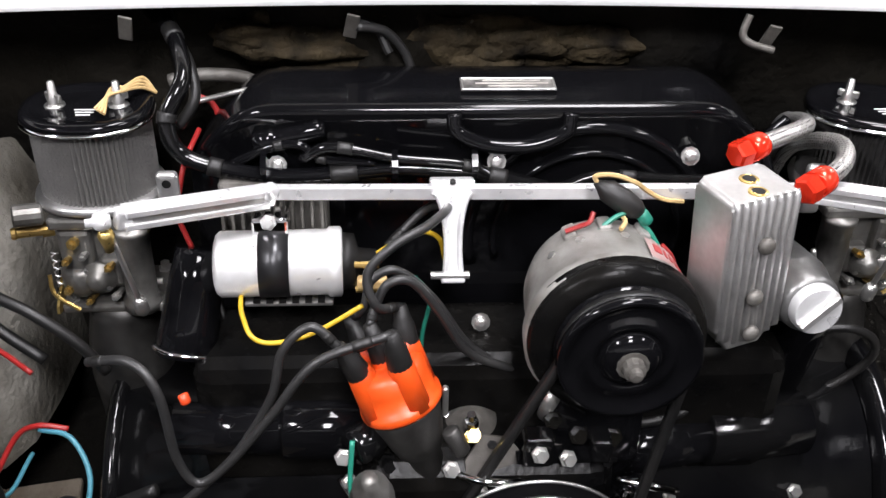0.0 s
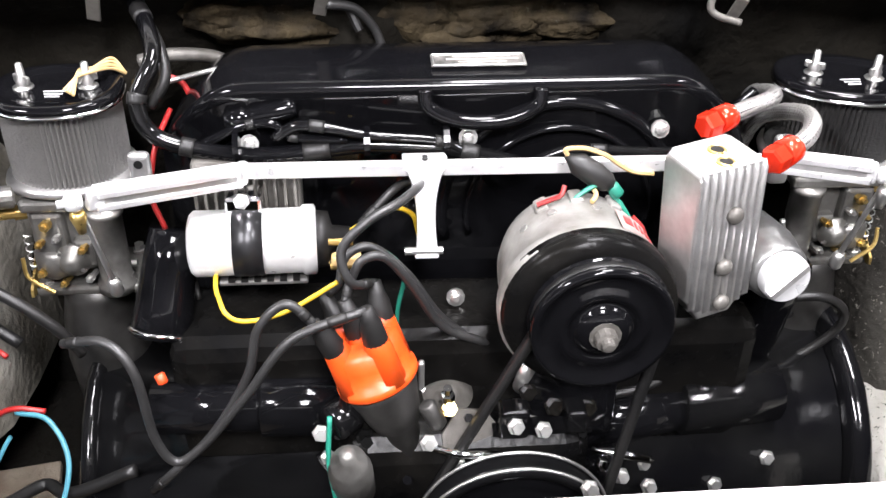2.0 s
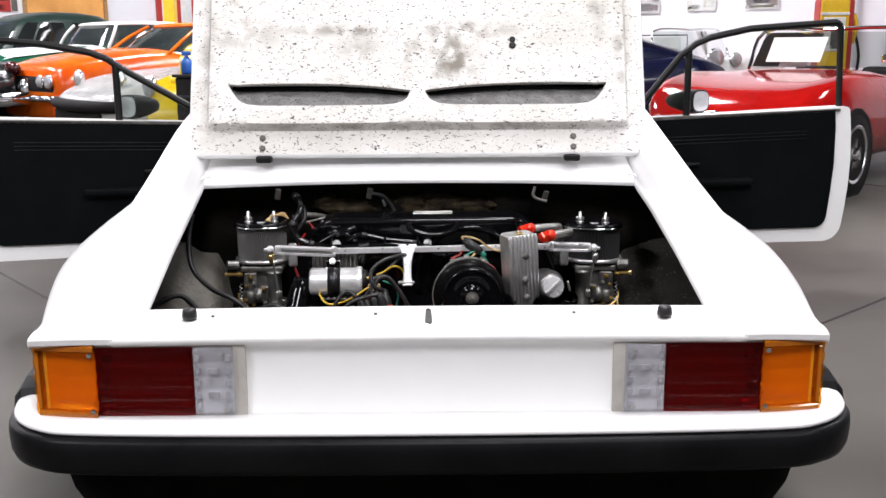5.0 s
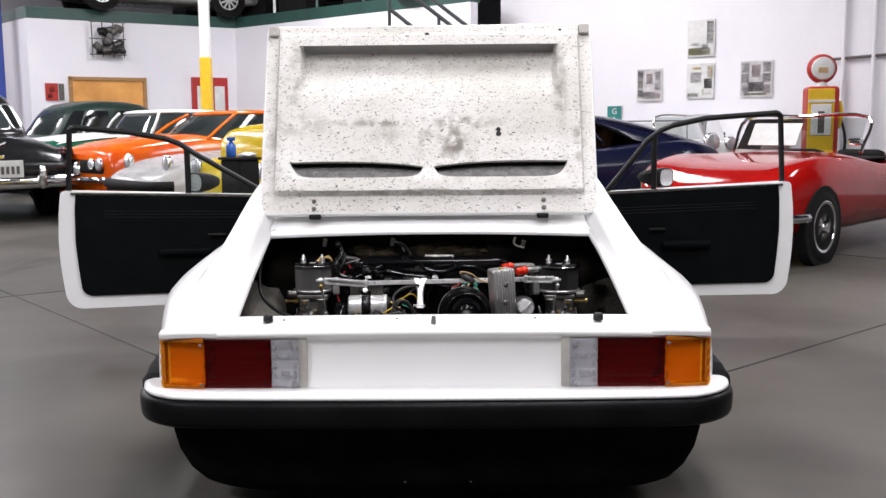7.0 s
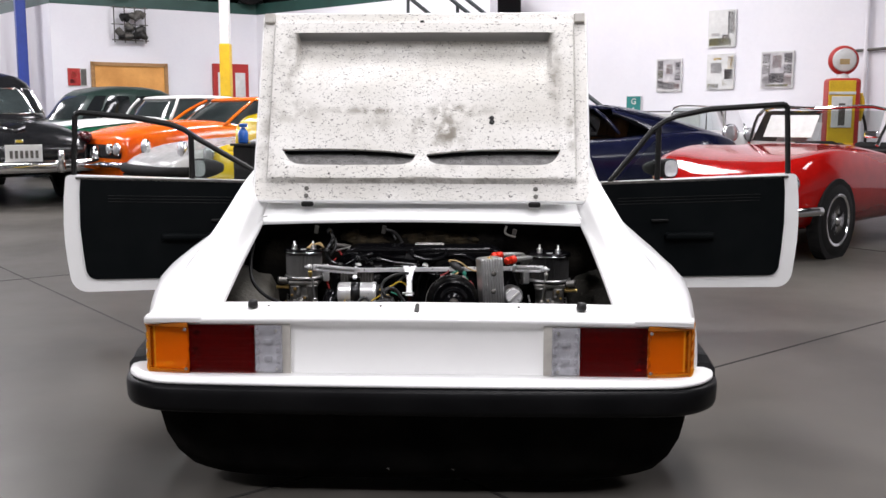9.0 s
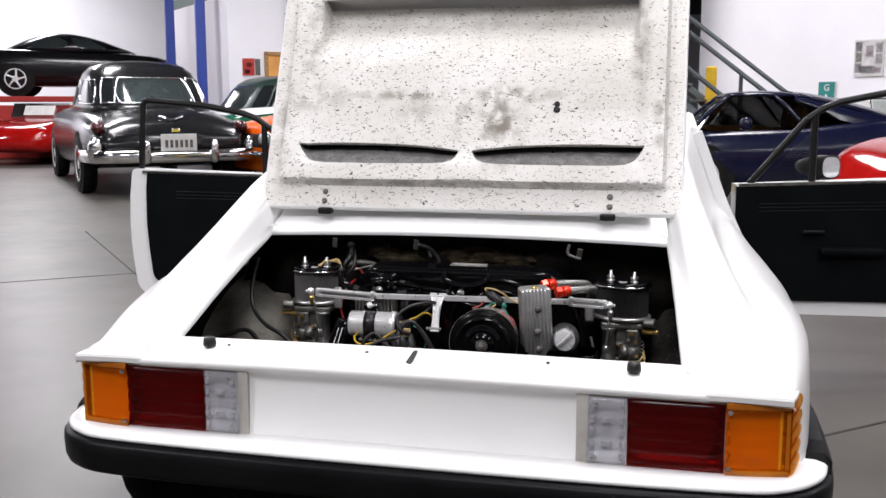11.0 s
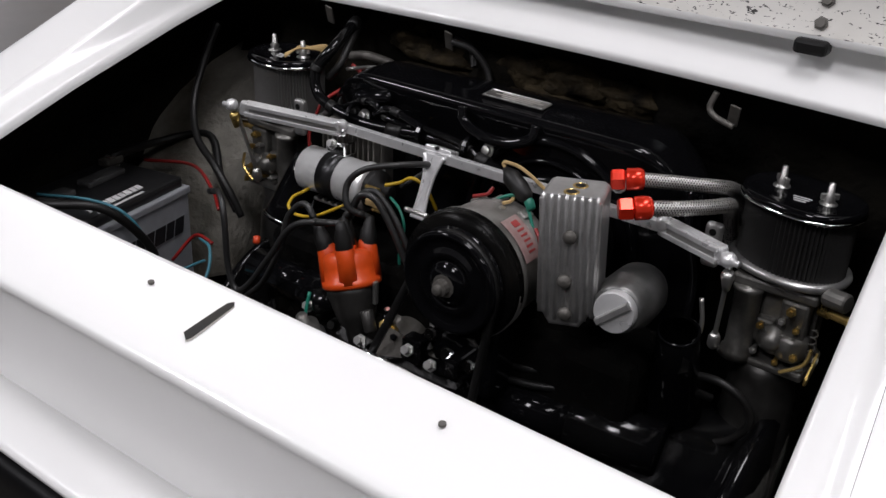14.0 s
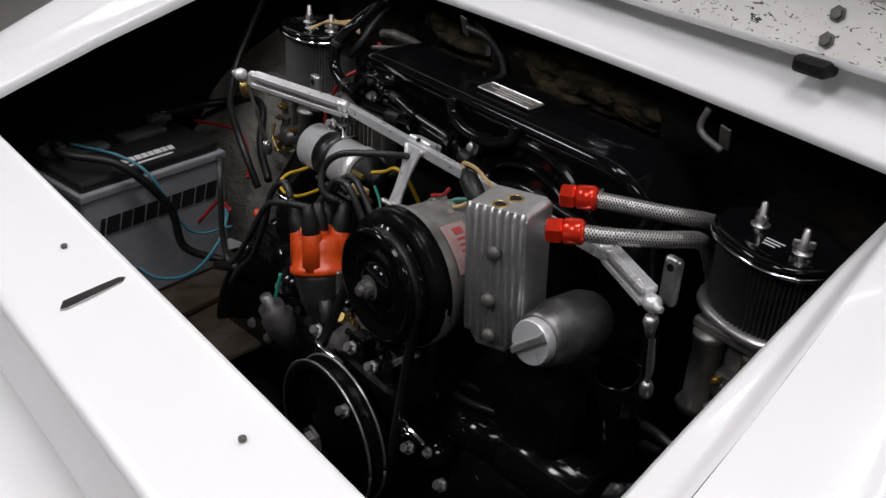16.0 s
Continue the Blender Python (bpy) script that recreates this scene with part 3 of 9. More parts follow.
half = [(.842, .72), (.832, .55), (.812, .40), (.785, .335), (.735, .292), (.66, .272), (.4, .260), (0, .256)]
plan = [(-x + cx(y), y) for x, y in half] + [(x + cx(y), y) for x, y in half[::-1][1:]]
plan = [(p.x, p.y) for p in curve_points([(x, y, 0) for x, y in plan], 5)]
part("tail_ledge", sweep_plan(B(), plan, [(-0.05, 0.474), (0.006, 0.471), (0.024, 0.466), (0.030, 0.461), (0.030, 0.455), (0.026, 0.451), (-0.05, 0.449)]), WHITE, car, smooth=True)
part("rear_bumper", sweep_plan(B(), plan, [(-0.03, 0.450), (0.026, 0.450), (0.036, 0.447), (0.0415, 0.440), (0.043, 0.425), (0.041, 0.392), (0.036, 0.379), (0.026, 0.373), (-0.03, 0.371)]), BUMPERBLACK, car, "matt black wrap-round rear bumper", smooth=True)
for s in (1, -1):
    # the bumper's side return stands up against the wing
    end_ = loft(B(), [[(cx(y) + s * (u + a), y, z0 + (z1 - z0) * b) for a, b in ((-0.03, 0), (0.026, 0), (0.036, 0.15), (0.036, 0.7), (0.022, 0.95), (-0.03, 1))] for y, u, z0, z1 in ((0.405, 0.815, 0.43, 0.455), (0.425, 0.820, 0.42, 0.485), (0.47, 0.823, 0.41, 0.498), (0.60, 0.834, 0.40, 0.502), (0.72, 0.842, 0.40, 0.502))], closed=True, cap=True)
    part("bumper_return", end_, BUMPERBLACK, car, "black bumper end against the rear wing")
bm = B()
val = []
for k in range(-16, 17):
    u = k / 16
    val.append([(cx(0.3) + u * w, y + 0.11 * abs(u) ** 6, z) for y, z, w in ((0.335, 0.40, 0.785), (0.34, 0.36, 0.785), (0.35, 0.30, 0.78), (0.36, 0.24, 0.768), (0.375, 0.18, 0.74), (0.40, 0.13, 0.70), (0.60, 0.112, 0.62))])
loft(bm, val)
part("lower_valance", bm, VALANCE, car, "dirty black lower rear valance", smooth=True)
for c in ((-0.06, 0.388, 0.17), (0.13, 0.388, 0.17)):
    part("valance_bolt", bolt(B(), c, (0, -1, 0.3), 0.007, 0.006), ALUDULL, car)


def wheel(parent, place, r, w, hub, spokes=0, name="wheel", side=1):
    """A wheel with its axle along x: tyre, rim and hub."""
    x, y, z = place
    tyre = part(name, lathe(B(), (x - w / 2, y, z), (x + w / 2, y, z), [(0, hub), (0.005, r * 0.93), (w * 0.15, r * 0.99), (w * 0.5, r), (w * 0.85, r * 0.99), (w - 0.005, r * 0.93), (w, hub)], 32, cap=False), TYRE, parent, "black rubber tyre", smooth=True)
    bm = B()
    if spokes > 12:
        # laced wire wheel: deep rim, domed hub, dark disc for shade behind the spokes
        lathe(bm, (x + side * w * 0.1, y, z), (x + side * w * 0.6, y, z), [(0, hub * 0.90), (w * 0.3, hub * 0.93), (w * 0.41, hub * 1.03), (w * 0.43, hub * 1.0), (w * 0.40, hub * 0.91), (w * 0.28, hub * 0.88)], 32, cap=False)
        lathe(bm, (x + side * w * 0.1, y, z), (x + side * w * 0.6, y, z), [(0, hub * 0.2), (w * 0.35, hub * 0.19), (w * 0.5, hub * 0.14), (w * 0.55, 0.01)], 20)
        part("spoke_shade_disc", lathe(B(), (x - side * w * 0.05, y, z), (x + side * w * 0.6, y, z), [(0, 0.01), (0.002, hub * 0.94), (0.012, hub * 0.94)], 24), CABINDARK, tyre)
    else:
        lathe(bm, (x + side * w * 0.2, y, z), (x + side * w * 0.5, y, z), [(0, hub * 0.96), (w * 0.3, hub * 1.02), (w * 0.3, hub * 0.92), (w * 0.16, hub * 0.86), (w * 0.18, hub * 0.35), (w * 0.26, hub * 0.3), (w * 0.28, 0.01)], 32)
    if spokes:
        for k in range(spokes):
            t = 2 * math.pi * k / spokes
            tube(bm, [(x + side * w * 0.45, y + math.cos(t) * hub * 0.25, z + math.sin(t) * hub * 0.25), (x + side * w * 0.4, y + math.cos(t + 0.2) * hub * 0.95, z + math.sin(t + 0.2) * hub * 0.95)], 0.0045 if spokes > 12 else 0.022, 6, 1)
    rim = part("rim", bm, CHROME if spokes > 12 else ALUBRIGHT, tyre)
    rim.matrix_parent_inverse = tyre.matrix_world.inverted()
    return tyre


for s in (1, -1):
    wheel(car, (s * 0.72, 1.17, FLOOR + 0.30), 0.30, 0.18, 0.19, 5, side=s)
    wheel(car, (s * 0.72, 3.32, FLOOR + 0.30), 0.30, 0.17, 0.19, 5, side=s)


# tail lamps
def tail_lamp(s):
    lamp = part("tail_lamp", B(), LAMPFRAME, car, "three-colour ribbed tail lamp in a grey frame")
    zc, h = 0.5415, 0.151

    def yy(u):
        return 0.297 + (max(u - 0.6, 0) / 0.155) ** 2 * 0.02

    def strip(u0, u1, z0, z1, out, back=0.03, nseg=8):
        bm = B()
        rows_ = []
        for k in range(nseg + 1):
            u = u0 + (u1 - u0) * k / nseg
            y = yy(u)
            rows_.append([(cx(y) + s * u, y + back, z0), (cx(y) + s * u, y - out + 0.003, z0), (cx(y) + s * u, y - out, z0 + 0.003), (cx(y) + s * u, y - out, z1 - 0.003), (cx(y) + s * u, y - out + 0.003, z1), (cx(y) + s * u, y + back, z1)])
        return loft(bm, rows_, closed=True, cap=True)

    me = strip(0.352, 0.758, zc - h / 2, zc + h / 2, -0.024, 0.034)
    for piece in (strip(0.352, 0.376, zc - h / 2, zc + h / 2, 0.004, 0.02), strip(0.376, 0.638, zc - h / 2, zc - h / 2 + 0.009, 0.004, 0.02), strip(0.376, 0.638, zc + h / 2 - 0.009, zc + h / 2, 0.004, 0.02)):
        tmp = bpy.data.meshes.new("tail_lamp")
        piece.to_mesh(tmp)
        piece.free()
        me.from_mesh(tmp)
        bpy.data.meshes.remove(tmp)
    bmesh.ops.recalc_face_normals(me, faces=me.faces)
    me.to_mesh(lamp.data)
    me.free()
    for name, mat, u0, u1, lab in (("amber_lens", AMBER, 0.638, 0.762, "amber ribbed lens"), ("red_lens", REDLENS, 0.452, 0.636, "dark red ribbed lens"), ("clear_lens", CLEARLENS, 0.374, 0.450, "clear white reversing lens")):
        wrap = name == "amber_lens"
        bm = B()
        lo, hi = (zc - h / 2 + (0.008 if not wrap else 0.001), zc + h / 2 - (0.008 if not wrap else 0.001))
        # the lens is cast with five rounded ribs, one above another
        ribs, rows_ = 5, []
        for k in range(9):
            u = u0 + (u1 - u0) * k / 8
            y = yy(u)
            sec = [(cx(y) + s * u, y - 0.001, lo)]
            for j in range(ribs * 6 + 1):
                f = j / (ribs * 6)
                bump = 0.0040 * abs(math.sin(math.pi * f * ribs)) ** 0.55
                sec.append((cx(y) + s * u, y - 0.007 - bump, lo + (hi - lo) * f))
            sec.append((cx(y) + s * u, y - 0.001, hi))
            rows_.append(sec)
        if wrap:
            for du, dy in ((0.003, 0.004), (0.006, 0.014), (0.010, 0.030), (0.015, 0.050), (0.021, 0.074)):
                y = yy(u1)
                sec = [(cx(y) + s * (u1 - 0.012), y + dy, lo)]
                for j in range(ribs * 6 + 1):
                    f = j / (ribs * 6)
                    bump = 0.009 * abs(math.sin(math.pi * f * ribs)) ** 0.30
                    sec.append((cx(y) + s * (u1 + du - 0.004 + bump), y + dy, lo + (hi - lo) * f))
                sec.append((cx(y) + s * (u1 - 0.012), y + dy, hi))
                rows_.append(sec)
        lens = part(name, loft(bm, rows_, closed=True, cap=True), mat, lamp, lab, smooth=True)
        # fluted dish behind the lens
        dish = []
        for k in range(13):
            u = u0 + (u1 - u0) * k / 12
            dip = 0.021 * (1 - (2 * k / 12 - 1) ** 2) ** 0.5
            dish.append([(cx(yy(u)) + s * u, yy(u) + 0.001 + dip * (1 - (j / 12 - 1) ** 4) + 0.0012 * (j % 2), lo + (hi - lo) * j / 24) for j in range(25)])
        part("reflector", loft(B(), dish), REFLECTOR, lens, "bright fluted reflector")
        if name == "clear_lens":
            for zz in (zc + 0.054, zc - 0.054):
                part("screw", bolt(B(), (cx(0.3) + s * 0.390, 0.2845, zz), (0, -1, 0), 0.0035, 0.003), ZINC, lamp)
            # moulded blocks down both edges of the lens
            for k in range(5):
                for uu, wd in ((0.384, 0.010), (0.441, 0.008), (0.412, 0.022)):
                    if wd < 0.02 or k in (1, 3):
                        part("moulded_block", box(B(), (cx(0.3) + s * uu, 0.2830, zc - 0.048 + 0.024 * k), (wd, 0.003, 0.012), bevel=0.001), LENSBLOCK, lens)
        if wrap:
            for zz in (zc + 0.056, zc - 0.056):
                part("screw", bolt(B(), (cx(0.3) + s * 0.645, 0.2825, zz), (0, -1, 0), 0.0035, 0.004), CHROME, lamp)
            for z0, z1 in ((zc - h / 2 + 0.001, zc - h / 2 + 0.016), (zc + h / 2 - 0.016, zc + h / 2 - 0.001)):
                part("lens_band", strip(0.638, 0.757, z0, z1, 0.0142, 0.0), AMBERRIM, lens, "darker amber rim band")
            part("lens_band", strip(0.750, 0.757, zc - h / 2 + 0.017, zc + h / 2 - 0.017, 0.0138, 0.0), AMBERRIM, lens, "darker amber rim band")


for s in (1, -1):
    tail_lamp(s)

for s in (1, -1):
    bm = B()
    loft(bm, [[(cx(0.3) + s * u, y, z) for y, z in ((0.33, 0.628), (0.312, 0.622), (0.312, 0.46), (0.32, 0.40))] for u in (0.60, 0.66, 0.72, 0.744)])
    part("lamp_housing", bm, WHITE, car)

# flat corner over each lamp, with a sharp rear lip
for s in (1, -1):
    cap_rows = []
    lip = ((.598, .6318), (.640, .6322), (.680, .6318), (.720, .6310), (.757, .6300))
    for y_, dz_, cols in ((0.300, -0.027, ((.598, .636), (.641, .637), (.681, .637), (.722, .636), (.764, .635))), (0.285, -0.0140, lip), (0.2820, -0.003, lip), (0.284, 0.002, lip),
                          (0.305, 0.0028, ((.598, .6400), (.641, .6418), (.682, .6385), (.723, .6340), (.763, .6270))), (0.33, 0.0032, ((.598, .656), (.641, .653), (.683, .647), (.726, .638), (.769, .6245))),
                          (0.352, 0.0028, ((.598, .667), (.6415, .6625), (.6845, .6545), (.7285, .6425), (.773, .6235))), (0.40, -0.004, ((.598, .684), (.644, .677), (.6888, .665), (.737, .648), (.782, .6224)))):
        row_ = [(cx(y_) + s * u_, y_, z_ + dz_) for u_, z_ in cols]
        inner = [(row_[0][0], y_, row_[0][2] - 0.003)] * 2 if y_ < 0.302 else [(row_[0][0] - s * 0.003, y_, row_[0][2] - 0.040), (row_[0][0] - s * 0.001, y_, row_[0][2] - 0.004)]
        row_ = inner + row_ + [(row_[-1][0] + s * 0.002, y_, row_[-1][2] - 0.004)]
        cap_rows.append(row_)
    part("lamp_corner", loft(B(), cap_rows), WHITE, car)

# rubber stops, latch slot and holes on the deck
for x, y, z in ((-0.439, 0.356, 0.653), (0.490, 0.350, 0.653)):
    part("rubber_stop", lathe(B(), (x, y, z - 0.004), (x, y, 1), [(0, 0.0138), (0.005, 0.0147), (0.0165, 0.0132), (0.0195, 0.0105)], 24), RUBBER, car, "round black rubber lid stop", smooth=True)
# thin plate for the slot; its dark brown also stands in for the hole's shade
bm = B()
prism(bm, [(-0.035, -0.006), (-0.03, -0.009), (0.03, -0.005), (0.035, 0), (0.03, 0.005), (-0.028, 0.005)], axes((0.027, 0.358, 0.6476), (0.02, 1, 0.16), (-1, 0, 0)), 0.0025)
slot_ = part("latch_slot", bm, SLOTDARK, car, "worn latch slot with bare edges")
for pts_ in ([(-0.035, -0.006), (-0.03, -0.009), (0.0, -0.0075), (0.03, -0.005)], [(0.035, 0), (0.03, 0.005), (0.0, 0.0055), (-0.028, 0.005)]):
    part("bare_edge", tube(B(), [axes((0.027, 0.358, 0.6480), (0.02, 1, 0.16), (-1, 0, 0)) @ Vector((a_, b_, 0.0012)) for a_, b_ in pts_], 0.0009, 6, 2), LAMPFRAME, slot_, "chipped pale edge")
for x, y in ((-0.076, 0.368), (0.315, 0.368), (-0.395, 0.362)):
    part("deck_hole", lathe(B(), (x, y, 0.648 + 0.165 * (y - 0.35)), (x, y - 0.16, 2), [(0, 0.0036), (0.0025, 0.0036)], 12), ALUDULL, car)

VENTGREY = surface("vent_grey", (0.20, 0.195, 0.19), (0.11, 0.105, 0.10), rough=0.75, scale=30, fine=90, bump=0.3, specks=(0.05, 0.05, 0.05), speck_scale=160, speck_cut=0.60)
# engine lid, standing open
LID = axes((0.0, 0.980, 0.899), (1, 0, 0), (0, 0.225, 0.60)) @ Matrix.Diagonal((1, 1.03, 1, 1))
LW, LL = 0.575, 0.672


def ease(x, lo, hi):
    t = min(max((x - lo) / (hi - lo), 0), 1)
    return t * t * (3 - 2 * t)


def inset(u, v, round_=0.055):
    """How far a place lies inside the lid's edge, with rounded lower corners."""
    iu, iv = LW - abs(u), v - 0.022
    if iu < round_ and iv < round_:
        return round_ - math.hypot(round_ - iu, round_ - iv)
    return min(iu, iv, LL - v + 0.004)


def lid_depth(u, v):
    """Relief of the lid's inner face, towards the viewer."""
    a = abs(u)
    e = inset(u, v)
    d = 0.026 * ease(e, 0.036, 0.050)
    # the middle dips behind the ridge
    d -= 0.012 * ease(e, 0.088, 0.125)
    # upper recess, sharp at its top edge, running out downwards
    run = ease(v, 0.37, 0.580) ** 1.2 * (1 - ease(v, 0.588, 0.591))
    corner = ease(0.456 - a - 0.10 * max(0, 0.50 - v) ** 1.3, 0.0, 0.012 + 0.10 * max(0, 0.56 - v))
    d -= 0.060 * run * corner
    d += 0.0016 * noise.noise(Vector((u * 9, v * 9, 0))) + 0.0006 * noise.noise(Vector((u * 40, v * 40, 2)))
    return d


def vent_edges(a):
    """Lower and upper edge of a vent mouth, at a distance from the lid's middle line."""
    up = float(np.interp(a, [0.020, 0.06, 0.12, 0.20, 0.28, 0.36, 0.43, 0.478], [0.157, 0.1625, 0.169, 0.1735, 0.1760, 0.1765, 0.1750, 0.1715]))
    lo = float(np.interp(a, [0.020, 0.026, 0.036, 0.055, 0.09, 0.25, 0.40, 0.432, 0.452, 0.467, 0.478], [0.150, 0.138, 0.128, 0.1195, 0.1165, 0.115, 0.116, 0.1195, 0.130, 0.148, 0.1665]))
    return lo, up


def upper_row(v0, f):
    """Rows above the vents, crowded together at the recess's sharp upper edge."""
    return float(np.interp(f, [0, 0.60, 0.80, 0.84, 0.88, 1.0], [v0, 0.54, 0.586, 0.5885, 0.5915, LL]))


bm = B()
JL, JU, NV = 18, 25, 100
outer = [0.020 + 0.458 * k / 56 for k in range(57)]
arm_ = [0.0, 0.010] + outer + [0.478 + (LW - 0.478) * k / 10 for k in range(1, 11)]
us = [-q for q in arm_[::-1]] + arm_[1:]
grid = {}
for i, u in enumerate(us):
    lo, up = vent_edges(abs(u))
    away = ease(abs(u), 0.478, 0.55)
    lo, up = lo * (1 - away) + 0.14 * away, up * (1 - away) + 0.17 * away
    for j in range(NV + 1):
        v = lo * j / JL if j <= JL else (lo + (up - lo) * (j - JL) / (JU - JL) if j <= JU else upper_row(up, (j - JU) / (NV - JU)))
        grid[i, j] = bm.verts.new(LID @ Vector((u, v, lid_depth(u, v))))
for i in range(len(us) - 1):
    um = abs(us[i] + us[i + 1]) / 2
    for j in range(NV):
        if 0.020 < um < 0.478 and JL <= j < JU:
            continue
        vm = sum(upper_row(vent_edges(um)[1], (q - JU) / (NV - JU)) for q in (j, j + 1)) / 2 if j >= JU else 0
        if um < 0.445 and 0.5862 < vm < 0.5915:
            continue
        bm.faces.new((grid[i, j], grid[i + 1, j], grid[i + 1, j + 1], grid[i, j + 1]))
lid = part("engine_lid", bm, LIDIN, car, "raised engine lid, white inside with stains, specks and painted edge shade", smooth=True)
lid.data.set_sharp_from_angle(angle=math.radians(38))
bm = B()
# outer skin: a rounded pan with a deeper middle
pan = []
for grow, deep in ((-0.0005, 0.0), (0.003, -0.0005), (0.006, -0.004), (0.007, -0.018), (0.002, -0.026), (-0.05, -0.034), (-0.10, -0.115), (-0.3, -0.12)):
    w_, l_, r_ = LW + grow, LL / 2 + grow, 0.03
    ring_ = []
    for sx, sy, a0 in ((1, 1, 0), (-1, 1, 90), (-1, -1, 180), (1, -1, 270)):
        for k in range(7):
            t_ = math.radians(a0 + 15 * k)
            ring_.append(LID @ Vector((sx * (w_ - r_) + r_ * math.cos(t_), LL / 2 + sy * (l_ - r_) + r_ * math.sin(t_), deep)))
    pan.append(ring_)
skin_ = loft(bm, pan, closed=True)
part("outer_skin", skin_, WHITE, lid, smooth=True)
for s in (1, -1):
    # scoop floor that runs back behind the upper lip and leaves a slit
    rows_ = []
    for a_ in outer:
        lo, up = vent_edges(a_)
        h_ = up - lo
        rows_.append([LID @ Vector((s * a_, lo + h_ * f, lid_depth(s * a_, lo) * (1 - g) - 0.022 * g)) for f, g in ((0, 0), (0.03, 0.10), (0.25, 0.35), (0.55, 0.65), (0.80, 0.90), (0.90, 1.1))])
    part("vent_scoop", loft(B(), rows_), VENTGREY, lid, "grey speckled floor of an air vent", smooth=True)
    rows_ = []
    for a_ in outer:
        lo, up = vent_edges(a_)
        rows_.append([LID @ Vector((s * a_, up - dv, lid_depth(s * a_, up) - dd)) for dv, dd in ((0, 0), (0.0012, 0.001), (0.002, 0.004), (0.001, 0.016))])
    part("vent_lip", loft(B(), rows_), LIDIN, lid, smooth=True)
    part("vent_slat", tube(B(), [LID @ Vector((s * a_, vent_edges(a_)[1] - 0.004, -0.020)) for a_ in (0.05, 0.15, 0.25, 0.35, 0.45)], 0.0025, 8, 3), BLACKSAT, lid, smooth=True)
    part("vent_post", box(B(), LID @ Vector((s * 0.235, 0.163, -0.022)), (0.008, 0.03, 0.012), LID.to_3x3().to_4x4(), bevel=0.002), BLACKSAT, lid)
    # added near-black sheet, so the slits read as deep shade
    part("added_vent_shade", box(B(), LID @ Vector((s * 0.25, 0.150, -0.09)), (0.50, 0.10, 0.006), LID.to_3x3().to_4x4()), CABINDARK, lid)
for u, v, r in ((0.243, 0.285, 0.008), (0.243, 0.27, 0.009), (-0.005, 0.632, 0.009), (0.47, 0.655, 0.004)):
    bm = lathe(B(), LID @ Vector((u, v, lid_depth(u, v) - 0.002)), LID @ Vector((u, v, 1)), [(0, r), (0.004, r), (0.005, r * 0.6)], 12)
    part("lid_screw", bm, BLACKSAT, lid)
for s, x in ((1, 0.39), (-1, -0.39)):
    hinge = part("lid_hinge", box(B(), (x, 0.982, 0.886), (0.040, 0.028, 0.018), bevel=0.005), BLACKSAT, car, "black lid hinge with two bolts")
    bm = B()
    for v in (0.014, 0.040):
        bolt(bm, LID @ Vector((x + 0.004 * s, v, 0.001)), LID.to_3x3() @ Vector((0, 0, 1)), 0.0058, 0.005)
    part("hinge_bolt", bm, ALUDULL, hinge)
for s in (1, -1):
    part("lid_corner_pad", box(B(), LID @ Vector((s * 0.552, 0.652, 0.006)), (0.036, 0.034, 0.02), LID.to_3x3().to_4x4(), bevel=0.003), LAMPFRAME, lid)
bm = B()
part("lid_side_clip", box(bm, LID @ Vector((-0.49, 0.52, 0.012)), (0.012, 0.035, 0.014), LID.to_3x3().to_4x4(), bevel=0.002), ALUDULL, lid)


# open doors
# pale half-diffuse glass: the bright hall's reflection is put into its colour
MIRROR = surface("mirror_painted_reflection", (0.80, 0.81, 0.83), (0.66, 0.67, 0.69), rough=0.12, metal=0.45, bump=0.0, scale=20)
VENTGLASS = glass("clear_vent_glass", (0.93, 0.97, 0.95), clear=0.92)


